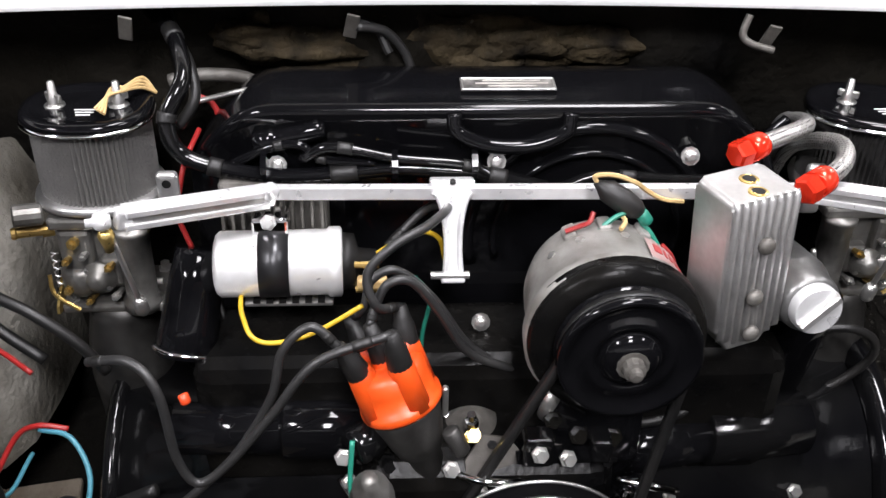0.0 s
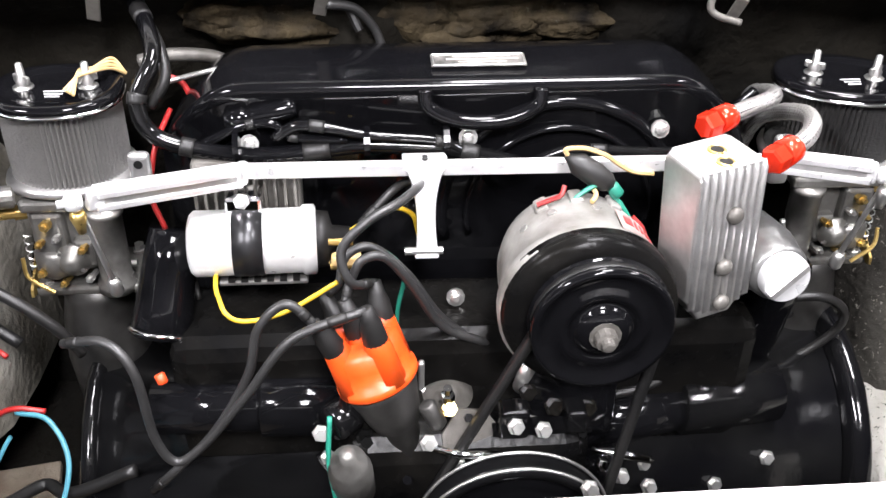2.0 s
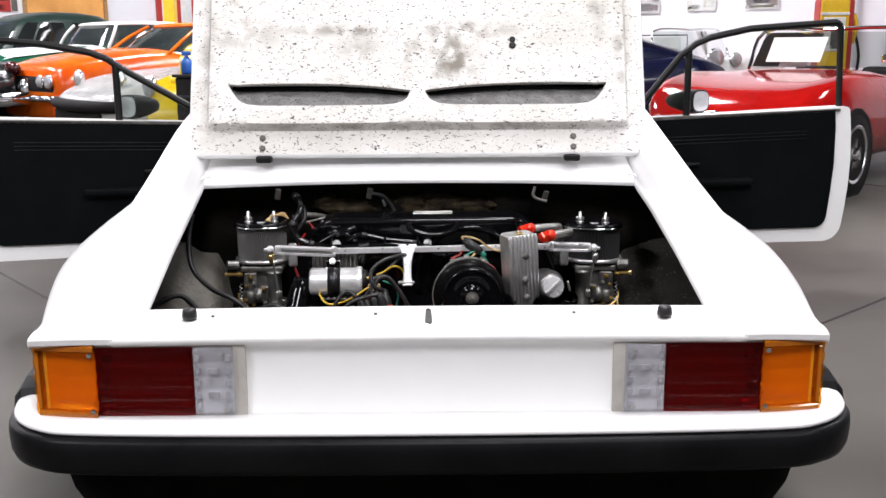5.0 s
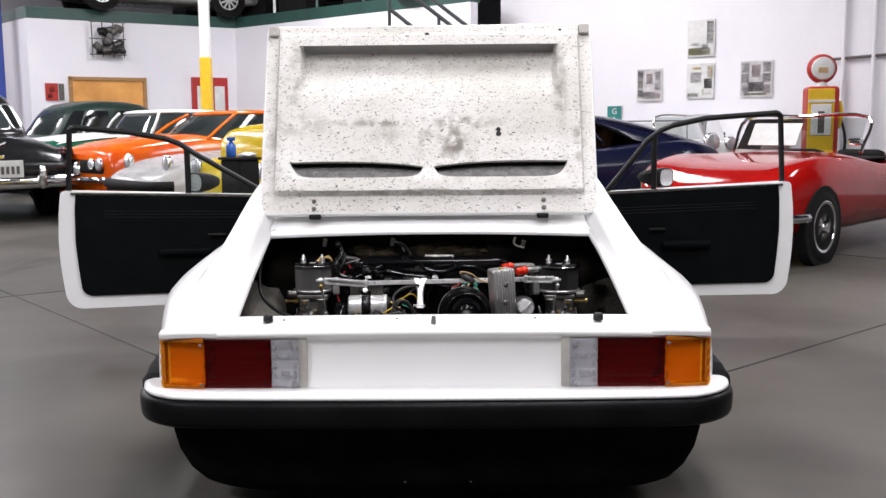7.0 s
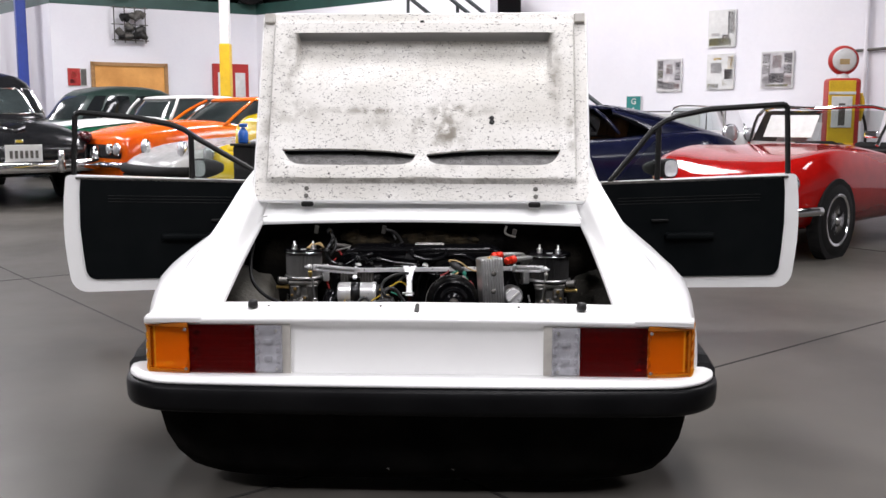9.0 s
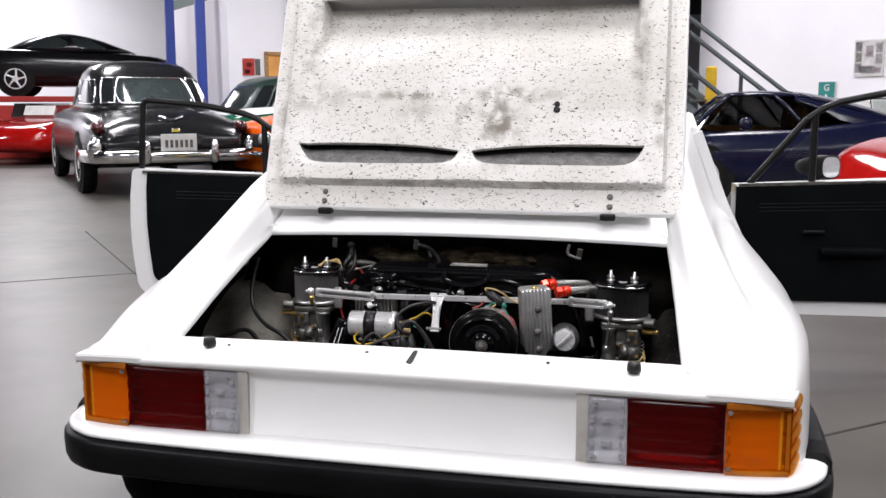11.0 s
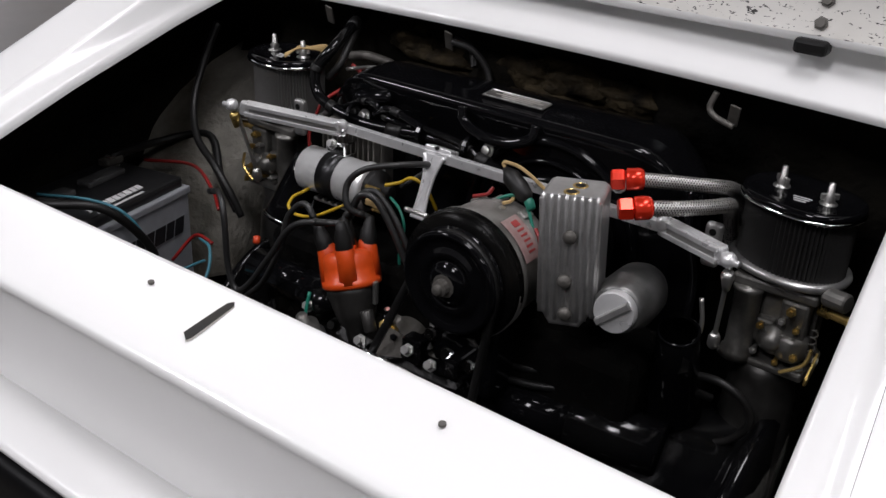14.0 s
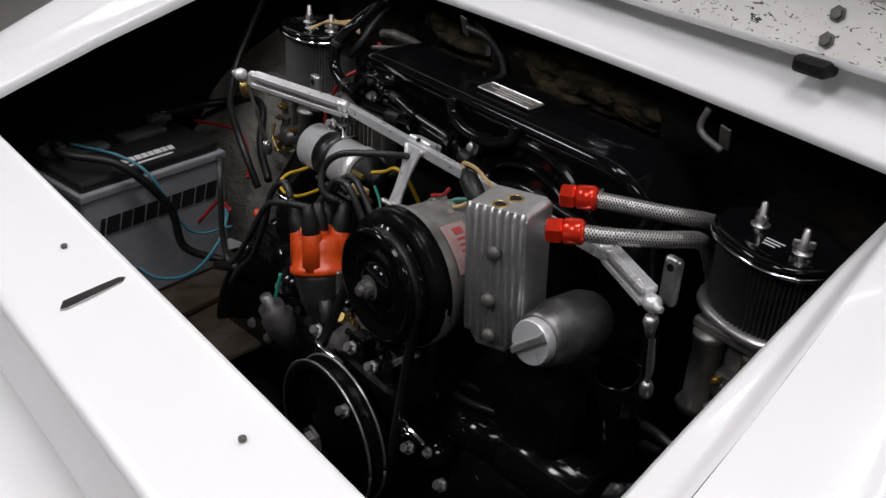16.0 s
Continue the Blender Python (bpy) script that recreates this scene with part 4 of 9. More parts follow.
def car_door(s, far, hinge_y):
    a = Vector((s * 0.80, hinge_y, 0))
    d = Vector((far[0], far[1], 0)) - a
    ln = d.length
    # x runs from the hinge to the shut edge, y up, z towards the tail
    m = axes(a, d, (0, 0, 1))
    if (m.to_3x3() @ Vector((0, 0, 1))).y > 0:
        m = m @ Matrix.Diagonal((1, 1, -1, 1))
    arc = lambda c, r, a0, a1: [(c[0] + r * math.cos(math.radians(a0 + (a1 - a0) * k / 6)), c[1] + r * math.sin(math.radians(a0 + (a1 - a0) * k / 6))) for k in range(7)]
    door = part("car_door", prism(B(), [(0.0, 0.36), (0.05, 0.315)] + arc((ln - 0.085, 0.385), 0.085, -92, -8) + [(ln + 0.010, 0.46), (ln + 0.018, 0.55), (ln + 0.02, 0.65), (ln + 0.014, 0.77)] + arc((ln - 0.02, 0.868), 0.022, 0, 90) + [(0.0, 0.85)], m @ Matrix.Translation((0, 0, -0.05)), 0.09), WHITE, car, "white car door standing wide open")
    part("inner_trim", prism(B(), [(0.0, 0.40), (0.05, 0.37)] + arc((ln - 0.135, 0.42), 0.055, -92, -8) + [(ln - 0.070, 0.52), (ln - 0.062, 0.64), (ln - 0.066, 0.80), (ln - 0.074, 0.878), (0.0, 0.842)], m @ Matrix.Translation((0, 0, 0.038)), 0.012), DOORTRIM, door, "black vinyl door trim")
    part("belt_strip", box(B(), m @ Vector((ln / 2 - 0.02, 0.862, 0.035)), (ln - 0.06, 0.012, 0.03), m.to_3x3().to_4x4() @ pose(0, 0, 0, 0, 0, 1.6)), ALUDULL, door)
    part("arm_rest", box(B(), m @ Vector((ln * 0.45, 0.58, 0.065)), (0.26, 0.035, 0.04), m.to_3x3().to_4x4(), bevel=0.012), DOORTRIM, door)
    for q, zq in ((0.78, 0.0), (0.765, 0.0), (0.75, 0.0)):
        part("trim_stitch", box(B(), m @ Vector((ln * 0.45, q, 0.0505)), (ln * 0.72, 0.003, 0.003), m.to_3x3().to_4x4() @ pose(0, 0, 0, 0, 0, 1.2), bevel=0.001), BLACKSAT, door)
    part("latch_hole", box(B(), m @ Vector((ln + 0.014, 0.60, 0.022)), (0.012, 0.05, 0.016), m.to_3x3().to_4x4(), bevel=0.002), BLACKSAT, door)
    part("latch", box(B(), m @ Vector((ln + 0.008, 0.60, 0.005)), (0.014, 0.06, 0.03), m.to_3x3().to_4x4(), bevel=0.003), ZINC, door)
    bm = B()
    dv = 0.43 if s < 0 else 0.30
    up = 0.045 if s > 0 else 0.0
    top = [(ln - 0.03, 0.87, 0), (ln - 0.05, 1.185 + up, 0), (ln - 0.07, 1.20 + up, 0), (ln * (dv + 0.26), 1.175 + up, 0), (ln * (dv + 0.09), 1.14 + up, 0), (ln * (dv + 0.03), 1.115 + up, 0), (ln * (dv - 0.03), 1.07 + up, 0), (0.06, 0.85, 0)]
    line = [m @ Vector(p) for p in top]
    for p, q in zip(line, line[1:]):
        tube(bm, [p, q], 0.0145, 8, 1)
    tube(bm, [m @ Vector((ln * dv, 1.095 + up, 0)), m @ Vector((ln * dv, 0.85, 0))], 0.015, 8, 1)
    part("window_frame", bm, BLACKSAT, door, "thin black window frame")
    glassy = part("vent_glass", prism(B(), [(0.1, 0.86), (ln * (dv - 0.01), 0.86), (ln * (dv - 0.01), 1.07)], m, 0.004), VENTGLASS, door)
    part("door_handle", box(B(), m @ Vector((ln * 0.30, 0.66, 0.06)), (0.09, 0.014, 0.016), m.to_3x3().to_4x4(), bevel=0.005), BLACKSAT, door)
    mx = ln * (dv - 0.03) if s < 0 else ln * (dv + 0.085)
    # rounded housing that tapers forward, with an oval glass towards the tail
    shell = []
    for zz, kx, ky, ox in ((-0.080, 0.62, 0.95, 0.010), (-0.086, 0.72, 1.05, 0.008), (-0.105, 0.95, 1.05, -0.012), (-0.135, 0.98, 0.90, -0.034), (-0.165, 0.80, 0.66, -0.062), (-0.185, 0.4, 0.35, -0.085)):
        shell.append([m @ Vector((mx + ox + 0.060 * kx * math.copysign(abs(math.cos(q)) ** 0.7, math.cos(q)), 0.915 + 0.048 * ky * math.copysign(abs(math.sin(q)) ** 0.7, math.sin(q)), zz)) for q in (2 * math.pi * k / 24 for k in range(24))])
    mir = part("door_mirror", loft(B(), shell, closed=True, cap=True), BLACKSAT, door, "black rounded door mirror", smooth=True)
    part("mirror_foot", tube(B(), [m @ Vector((mx, 0.878, -0.12)), m @ Vector((mx - 0.02, 0.862, -0.08)), m @ Vector((mx - 0.03, 0.852, -0.03))], 0.012, 8, 3), BLACKSAT, mir, smooth=True)
    oval = [m @ Vector((mx + 0.010 + 0.034 * math.copysign(abs(math.cos(q)) ** 0.7, math.cos(q)), 0.915 + 0.043 * math.copysign(abs(math.sin(q)) ** 0.7, math.sin(q)), -0.080 + 0.003 * math.sin(q))) for q in (2 * math.pi * k / 24 for k in range(24))]
    nrm_ = m.to_3x3() @ Vector((0, 0, 1))
    part("mirror_glass", loft(B(), [[p - nrm_ * 0.004 for p in oval], [p + nrm_ * 0.004 for p in oval]], closed=True, cap=True), MIRROR, mir)
    return door


car_door(-1, (-1.86, 2.46), 2.62)
car_door(1, (1.83, 2.78), 2.62)

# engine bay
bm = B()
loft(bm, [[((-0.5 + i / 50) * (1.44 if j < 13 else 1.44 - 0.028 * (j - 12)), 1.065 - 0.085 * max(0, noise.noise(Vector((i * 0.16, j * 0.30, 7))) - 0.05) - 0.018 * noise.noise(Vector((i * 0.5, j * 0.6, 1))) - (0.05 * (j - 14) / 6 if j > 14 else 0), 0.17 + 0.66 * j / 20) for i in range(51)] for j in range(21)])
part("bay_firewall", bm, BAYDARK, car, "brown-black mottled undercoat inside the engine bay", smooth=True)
for (lx_, lz_), (lw_, lh_) in (((-0.235, 0.768), (0.05, 0.022)), ((-0.15, 0.750), (0.10, 0.026)), ((-0.035, 0.765), (0.075, 0.034)), ((0.055, 0.760), (0.085, 0.030)), ((0.165, 0.758), (0.075, 0.022)), ((0.02, 0.735), (0.06, 0.02))):
    bm = B()
    bmesh.ops.create_icosphere(bm, subdivisions=4, radius=1.0)
    for v_ in bm.verts:
        q_ = v_.co.copy()
        k_ = 1 + 0.45 * noise.noise(q_ * 1.7 + Vector((lx_ * 40, 0, lz_ * 30))) + 0.15 * noise.noise(q_ * 5)
        v_.co = Vector((lx_ + q_.x * lw_ * k_, 1.030 + q_.y * 0.026 * k_, lz_ + q_.z * lh_ * k_))
    part("undercoat_lump", bm, LUMP, car, "brown lumpy undercoat", smooth=True)
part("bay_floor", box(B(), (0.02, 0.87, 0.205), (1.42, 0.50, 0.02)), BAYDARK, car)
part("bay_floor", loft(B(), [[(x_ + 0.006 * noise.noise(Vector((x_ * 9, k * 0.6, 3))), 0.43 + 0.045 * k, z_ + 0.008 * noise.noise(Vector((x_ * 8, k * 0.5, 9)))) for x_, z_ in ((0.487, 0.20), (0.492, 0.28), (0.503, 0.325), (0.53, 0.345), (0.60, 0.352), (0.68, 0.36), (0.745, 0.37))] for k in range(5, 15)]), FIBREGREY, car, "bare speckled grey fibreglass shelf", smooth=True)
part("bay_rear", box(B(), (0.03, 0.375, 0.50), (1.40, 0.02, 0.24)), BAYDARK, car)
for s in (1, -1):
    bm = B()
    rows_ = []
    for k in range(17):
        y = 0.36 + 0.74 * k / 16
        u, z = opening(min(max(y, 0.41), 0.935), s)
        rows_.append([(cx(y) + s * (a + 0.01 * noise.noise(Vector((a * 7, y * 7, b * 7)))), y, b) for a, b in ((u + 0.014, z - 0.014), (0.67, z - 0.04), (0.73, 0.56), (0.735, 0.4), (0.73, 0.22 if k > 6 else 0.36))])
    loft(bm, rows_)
    # the right wall's near-black colour stands in for shade under the rim
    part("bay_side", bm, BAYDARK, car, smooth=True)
    # inner wheel arch of bare laminate, the right one with shade in its colour
    bm = B()
    rows_ = []
    for k in range(15):
        t = math.pi * k / 14
        rows_.append([(s * (x_ + 0.008 * noise.noise(Vector((x_ * 9, k * 0.7, s)))), 1.17 - math.cos(t) * r_, FLOOR + 0.24 + math.sin(t) * r_ * 0.98) for x_, r_ in ((0.50, 0.0), (0.50, 0.10), (0.505, 0.22), (0.515, 0.30), (0.54, 0.345), (0.62, 0.375), (0.74, 0.38))])
    loft(bm, rows_)
    part("inner_arch", bm, FIBRESHADE if s > 0 else FIBREDIRTY, car, "speckled fibreglass wheel arch coloured dark for its shade" if s > 0 else "dirty fibreglass wheel arch", smooth=True)


# ---- engine ----
# fan shroud
SX0, SX1 = -0.295, 0.325
shroud = thing("fan_shroud", "gloss black sheet-metal fan shroud bolted across the engine", "fan shroud")
bm = B()
rows_ = []
for k in range(41):
    f = k / 40
    x = SX0 + (SX1 - SX0) * f
    e = min(f, 1 - f) * (SX1 - SX0)
    drop = 0.075 * (1 - math.sin(math.pi / 2 * min(e / 0.10, 1))) ** 1.2
    back = 0.03 * (1 - min(e / 0.10, 1)) ** 2
    prof = [(0.872, 0.36), (0.872, 0.55), (0.868, 0.66), (0.866, 0.735), (0.862, 0.745), (0.866, 0.753), (0.876, 0.752), (0.90, 0.756), (0.94, 0.757), (0.965, 0.754), (0.985, 0.745), (0.99, 0.72), (0.985, 0.50), (0.975, 0.36)]
    rows_.append([(x, y - (back if y > 0.93 else -back), z - drop * (z - 0.36) / 0.39) for y, z in prof])
loft(bm, rows_)
part("shell", bm, BLACKGLOSS, shroud, smooth=True)
# pressed fan mouth and the D-shaped pressing under the plate
bm = B()
for r, tr, y in ((0.128, 0.007, 0.866), (0.100, 0.004, 0.864)):
    tube(bm, [(0.124 + r * math.cos(t), y, 0.600 + r * math.sin(t)) for t in (math.pi * k / 24 for k in range(-2, 27))], tr, 10, 1)
part("fan_mouth", bm, BLACKGLOSS, shroud, smooth=True)
bm = B()
tube(bm, [(-0.022, 0.862, 0.746), (-0.018, 0.858, 0.728), (0.008, 0.854, 0.716), (0.036, 0.853, 0.713), (0.066, 0.854, 0.716), (0.092, 0.858, 0.728), (0.096, 0.862, 0.746)], 0.008, 10)
part("pressing", bm, BLACKGLOSS, shroud, smooth=True)
plate = part("name_plate", box(B(), (0.036, 0.905, 0.7585), (0.098, 0.026, 0.0015), pose(0, 0, 0, 4)), PLATE, shroud, "small dull silver data plate with worn print")
bm = B()
for k, (w, dy) in enumerate(((0.06, 0.006), (0.075, 0.0), (0.05, -0.006))):
    box(bm, (0.040, 0.905 + dy, 0.7598 + 0.07 * dy), (w, 0.0022, 0.0006), pose(0, 0, 0, 4))
part("print_bar", bm, LAMPFRAME, plate)
part("plate_edge", tube(B(), [(0.036 + q * 0.047, 0.905 + w * 0.012, 0.7592 + w * 0.0009) for q, w in ((-1, -1), (1, -1), (1, 1), (-1, 1), (-1, -1))], 0.0011, 6, 1), ZINC, plate)
for c in ((0.023, 0.862, 0.692), (0.224, 0.862, 0.697), (0.008, 0.80, 0.534), (-0.2, 0.862, 0.69)):
    part("shroud_bolt", lathe(B(), c, (c[0], c[1] - 1, c[2] + 0.35), [(0, 0.010), (0.003, 0.010), (0.003, 0.0065), (0.009, 0.006), (0.010, 0.003)], 10), ZINC, shroud)
part("cable_strap", tube(B(), [(-0.13, 0.99, 0.80), (-0.10, 0.985, 0.79), (-0.085, 0.975, 0.765)], 0.005), RUBBER, shroud)

# lower tinware and crankcase
tin = thing("engine_tinware", "gloss black cooling tin round the cylinders", "engine tin")
bm = B()
box(bm, (0.02, 0.80, 0.44), (0.62, 0.12, 0.17), bevel=0.02)
part("cylinder_cover", bm, DEEPBLACK, tin)
def drum(x0, x1, r0, name, n=40, lip=False):
    prof = [(0, r0 - 0.01), (0.006, r0), (x1 - x0 - 0.006, r0), (x1 - x0, r0 - 0.008)]
    return part(name, lathe(B(), (x0, 0.862, 0.268), (x1, 0.862, 0.268), prof, n, up=(0, 0, 1)), BLACKTIN, tin, smooth=True)


drum(-0.385, 0.455, 0.160, "drum_tin")
drum(0.452, 0.478, 0.182, "drum_flange")
drum(-0.40, -0.38, 0.172, "drum_flange")
for x_, a_ in ((0.36, 150), (0.40, 190), (-0.30, 165), (-0.25, 195), (0.2, 185), (0.30, 200)):
    c_ = Vector((x_, 0.862 + 0.16 * math.cos(math.radians(a_)), 0.268 + 0.16 * abs(math.sin(math.radians(a_)))))
    part("tin_screw", bolt(B(), c_, c_ - Vector((x_, 0.862, 0.268)), 0.006, 0.007), ZINC, tin)
part("inlet_pipe", cyl(B(), (-0.31, 0.735, 0.452), (-0.155, 0.735, 0.448), 0.027, 24), BLACKGLOSS, tin, smooth=True)
part("pipe_sleeve", cyl(B(), (-0.20, 0.735, 0.450), (-0.115, 0.735, 0.448), 0.033, 24, edge=0.003), BLACKGLOSS, tin, smooth=True)
part("heater_pipe", cyl(B(), (0.25, 0.75, 0.415), (0.37, 0.77, 0.41), 0.036, 24, edge=0.003), BLACKTIN, tin, smooth=True)
part("heater_pipe", cyl(B(), (0.12, 0.73, 0.405), (0.26, 0.75, 0.412), 0.028, 24), BLACKGLOSS, tin, smooth=True)
crank = thing("crankcase", "dark engine case with pump and bracket castings", "engine case")
part("case", box(B(), (0.01, 0.76, 0.33), (0.26, 0.20, 0.26), bevel=0.03, seg=3), DEEPBLACK, crank)
part("alternator_stand", box(B(), (0.115, 0.74, 0.49), (0.10, 0.11, 0.12), bevel=0.012), BLACKGLOSS, crank)
bm = B()
box(bm, (0.085, 0.68, 0.462), (0.10, 0.03, 0.006))
box(bm, (0.055, 0.67, 0.478), (0.03, 0.025, 0.035), bevel=0.004)
box(bm, (0.118, 0.675, 0.475), (0.02, 0.03, 0.028), bevel=0.004)
part("bracket", bm, BLACKTIN, crank)
# bright clamp hardware under the alternator
clamp_ = part("belt_clamp", prism(B(), [(-0.042, -0.006), (0.042, -0.006), (0.042, 0.004), (0.018, 0.010), (-0.018, 0.010), (-0.042, 0.004)], axes((0.096, 0.692, 0.465), (1, 0.1, 0.02), (0, 0.6, 1)), 0.005), ALUDULL, crank, "worn steel clamp plate")
for x_, z_, r_ in ((0.062, 0.478, 0.0085), (0.070, 0.500, 0.0065), (0.098, 0.480, 0.0075), (0.132, 0.476, 0.0070)):
    part("clamp_nut", bolt(B(), (x_, 0.684, z_), (0.1, -1, 0.5), r_, 0.010), CHROME, clamp_)
part("clamp_tube", cyl(B(), (0.066, 0.700, 0.492), (0.071, 0.690, 0.530), 0.0085, 14), ZINC, clamp_, smooth=True)
for c in ((0.055, 0.655, 0.482), (0.085, 0.665, 0.466), (0.0, 0.655, 0.43), (0.06, 0.65, 0.425), (-0.135, 0.67, 0.47), (-0.03, 0.66, 0.46), (0.12, 0.60, 0.45), (0.17, 0.66, 0.40), (0.21, 0.68, 0.36)):
    part("case_bolt", bolt(B(), c, (0.1, -1, 0.6), 0.006, 0.012), ZINC, crank)
pump = part("fuel_pump", lathe(B(), (-0.005, 0.735, 0.425), (-0.005, 0.695, 0.500), [(0, 0.030), (0.010, 0.034), (0.014, 0.034), (0.016, 0.031), (0.022, 0.031), (0.024, 0.034), (0.028, 0.034), (0.036, 0.027), (0.046, 0.018), (0.050, 0.009), (0.066, 0.008)], 28), ALUDULL, crank, "small grey fuel pump with a brass union", smooth=True)
part("pump_flange", prism(B(), [(-0.042, -0.010), (-0.030, -0.020), (0.030, -0.020), (0.042, -0.010), (0.042, 0.010), (0.030, 0.020), (-0.030, 0.020), (-0.042, 0.010)], axes((-0.005, 0.722, 0.425), (1, 0, 0), (0, 1, 0.5)), 0.007), ALUDULL, pump)
for q in (-1, 1):
    part("flange_nut", bolt(B(), (-0.005 + q * 0.035, 0.716, 0.433), (0, -0.5, 1), 0.0062, 0.011), CHROME, pump)
for k in range(6):
    a_ = math.radians(60 * k + 20)
    part("rim_screw", bolt(B(), (-0.005 + 0.030 * math.cos(a_), 0.722 + 0.026 * math.sin(a_) - 0.004, 0.450 + 0.013 * math.sin(a_)), (0, -0.47, 0.88), 0.0034, 0.004), ZINC, pump)
part("union", lathe(B(), (-0.006, 0.700, 0.466), (-0.007, 0.672, 0.492), [(0, 0.0085), (0.012, 0.0085), (0.012, 0.006), (0.020, 0.006), (0.020, 0.0075), (0.030, 0.0070)], 6), BRASS, pump)
part("outlet_nut", lathe(B(), (-0.008, 0.694, 0.486), (-0.010, 0.684, 0.520), [(0, 0.0072), (0.009, 0.0072), (0.010, 0.0048), (0.020, 0.0046)], 6), CHROME, pump)
part("oil_switch", lathe(B(), (-0.105, 0.66, 0.40), (-0.11, 0.62, 0.50), [(0, 0.022), (0.05, 0.022), (0.056, 0.018), (0.07, 0.018), (0.075, 0.008), (0.09, 0.008)], 18), CARBALU, crank, smooth=True)
part("oil_pipe", tube(B(), [(0.03, 0.67, 0.41), (0.06, 0.66, 0.412), (0.10, 0.665, 0.40)], 0.011), BLACKGLOSS, crank, smooth=True)
part("oil_cap", lathe(B(), (0.160, 0.715, 0.352), (0.158, 0.690, 0.400), [(0, 0.024), (0.010, 0.027), (0.024, 0.027), (0.027, 0.020), (0.034, 0.017)], 24), BLACKGLOSS, crank, smooth=True)

rnd = random.Random(11)
for k in range(16):
    px_ = -0.13 + 0.022 * k + rnd.uniform(-0.008, 0.008)
    pz_ = 0.385 + rnd.uniform(0, 0.085)
    stud_ = part("case_nut", bolt(B(), (px_, 0.662 + 0.25 * (pz_ - 0.385), pz_), (rnd.uniform(-0.4, 0.4), -1, rnd.uniform(0.3, 1.0)), rnd.uniform(0.004, 0.0065), rnd.uniform(0.006, 0.016)), (ZINC, BLACKGLOSS, BLACKTIN, CHROME, BLACKGLOSS)[k % 5], crank)
for pts_, r_ in (([(-0.03, 0.66, 0.455), (0.0, 0.64, 0.462), (0.03, 0.645, 0.455), (0.045, 0.66, 0.44)], 0.004), ([(0.14, 0.67, 0.43), (0.17, 0.655, 0.435), (0.20, 0.66, 0.42)], 0.0045), ([(-0.14, 0.68, 0.43), (-0.12, 0.655, 0.42), (-0.10, 0.655, 0.405)], 0.004)):
    part("fuel_line", tube(B(), pts_, r_, 8, 5), CHROME, crank, "short bright fuel line", smooth=True)
part("bracket_plate", prism(B(), [(-0.03, 0), (0.035, 0), (0.035, 0.012), (0.015, 0.04), (-0.012, 0.045), (-0.03, 0.02)], axes((0.015, 0.668, 0.44), (1, 0.1, 0), (0, 0.5, 1)), 0.004), ALUDULL, crank)

pulley = thing("crank_pulley", "black crank pulley with a bright steel rim", "pulley")
PC = Vector((0.055, 0.622, 0.366))
part("rim", lathe(B(), PC + Vector((0, 0.022, 0)), PC + Vector((0, -1, 0)), [(0, 0.088), (0.003, 0.097), (0.006, 0.099), (0.016, 0.088), (0.026, 0.099), (0.031, 0.099), (0.033, 0.092), (0.030, 0.086)], 48, cap=False), BLACKTIN, pulley, smooth=True)
for y_ in (0.014, -0.008):
    part("worn_edge", tube(B(), [(PC.x + 0.0990 * math.cos(t), PC.y + y_, PC.z + 0.0990 * math.sin(t)) for t in (math.radians(q) for q in range(0, 361, 6))], 0.0018, 6, 1), ZINC, pulley, "bright worn pulley edge", smooth=True)
part("web", lathe(B(), PC + Vector((0, 0.02, 0)), PC + Vector((0, -1, 0)), [(0, 0.088), (0.02, 0.088), (0.016, 0.06), (0.022, 0.035), (0.034, 0.03), (0.034, 0.018), (0.044, 0.016), (0.046, 0.004)], 40), BLACKGLOSS, pulley, smooth=True)
part("bolt", bolt(B(), PC + Vector((0, -0.025, 0)), (0, -1, 0), 0.013, 0.012), ZINC, pulley)

# alternator
alt = thing("alternator", "aluminium alternator with a black pulley and a red label", "alternator")
AC = Vector((0.118, 0.70, 0.606))
body = part("body", lathe(B(), (AC.x, 0.668, AC.z), (AC.x, 1.0, AC.z), [(0, 0.055), (0.002, 0.080), (0.008, 0.084), (0.026, 0.083), (0.032, 0.077), (0.070, 0.076), (0.090, 0.074), (0.108, 0.068), (0.122, 0.056), (0.130, 0.04)], 48), DUSTALU, alt, "dull grey cast alternator body", smooth=True)
for t, r in ((62, 0.074), (92, 0.074), (118, 0.074)):
    a = math.radians(t)
    part("rear_boss", box(B(), (AC.x + r * math.cos(a), 0.755, AC.z + r * math.sin(a)), (0.014, 0.022, 0.008), pose(0, 0, 0, 0, 90 - t, 0), bevel=0.003), DUSTALU, alt)
for t in (50, 80, 112, 135):
    a = math.radians(t)
    part("body_bolt", bolt(B(), (AC.x + 0.073 * math.cos(a), 0.735, AC.z + 0.073 * math.sin(a)), (math.cos(a), 0, math.sin(a)), 0.0045, 0.004), ZINC, alt)
N = Vector((0.124, 0.618, 0.612))
part("pulley_guard", lathe(B(), (N.x - 0.005, 0.685, N.z - 0.004), (N.x - 0.005, 0, N.z - 0.004), [(0, 0.05), (0.0, 0.083), (0.012, 0.083), (0.022, 0.080), (0.022, 0.06)], 48), DEEPBLACK, alt, "black front ring", smooth=True)
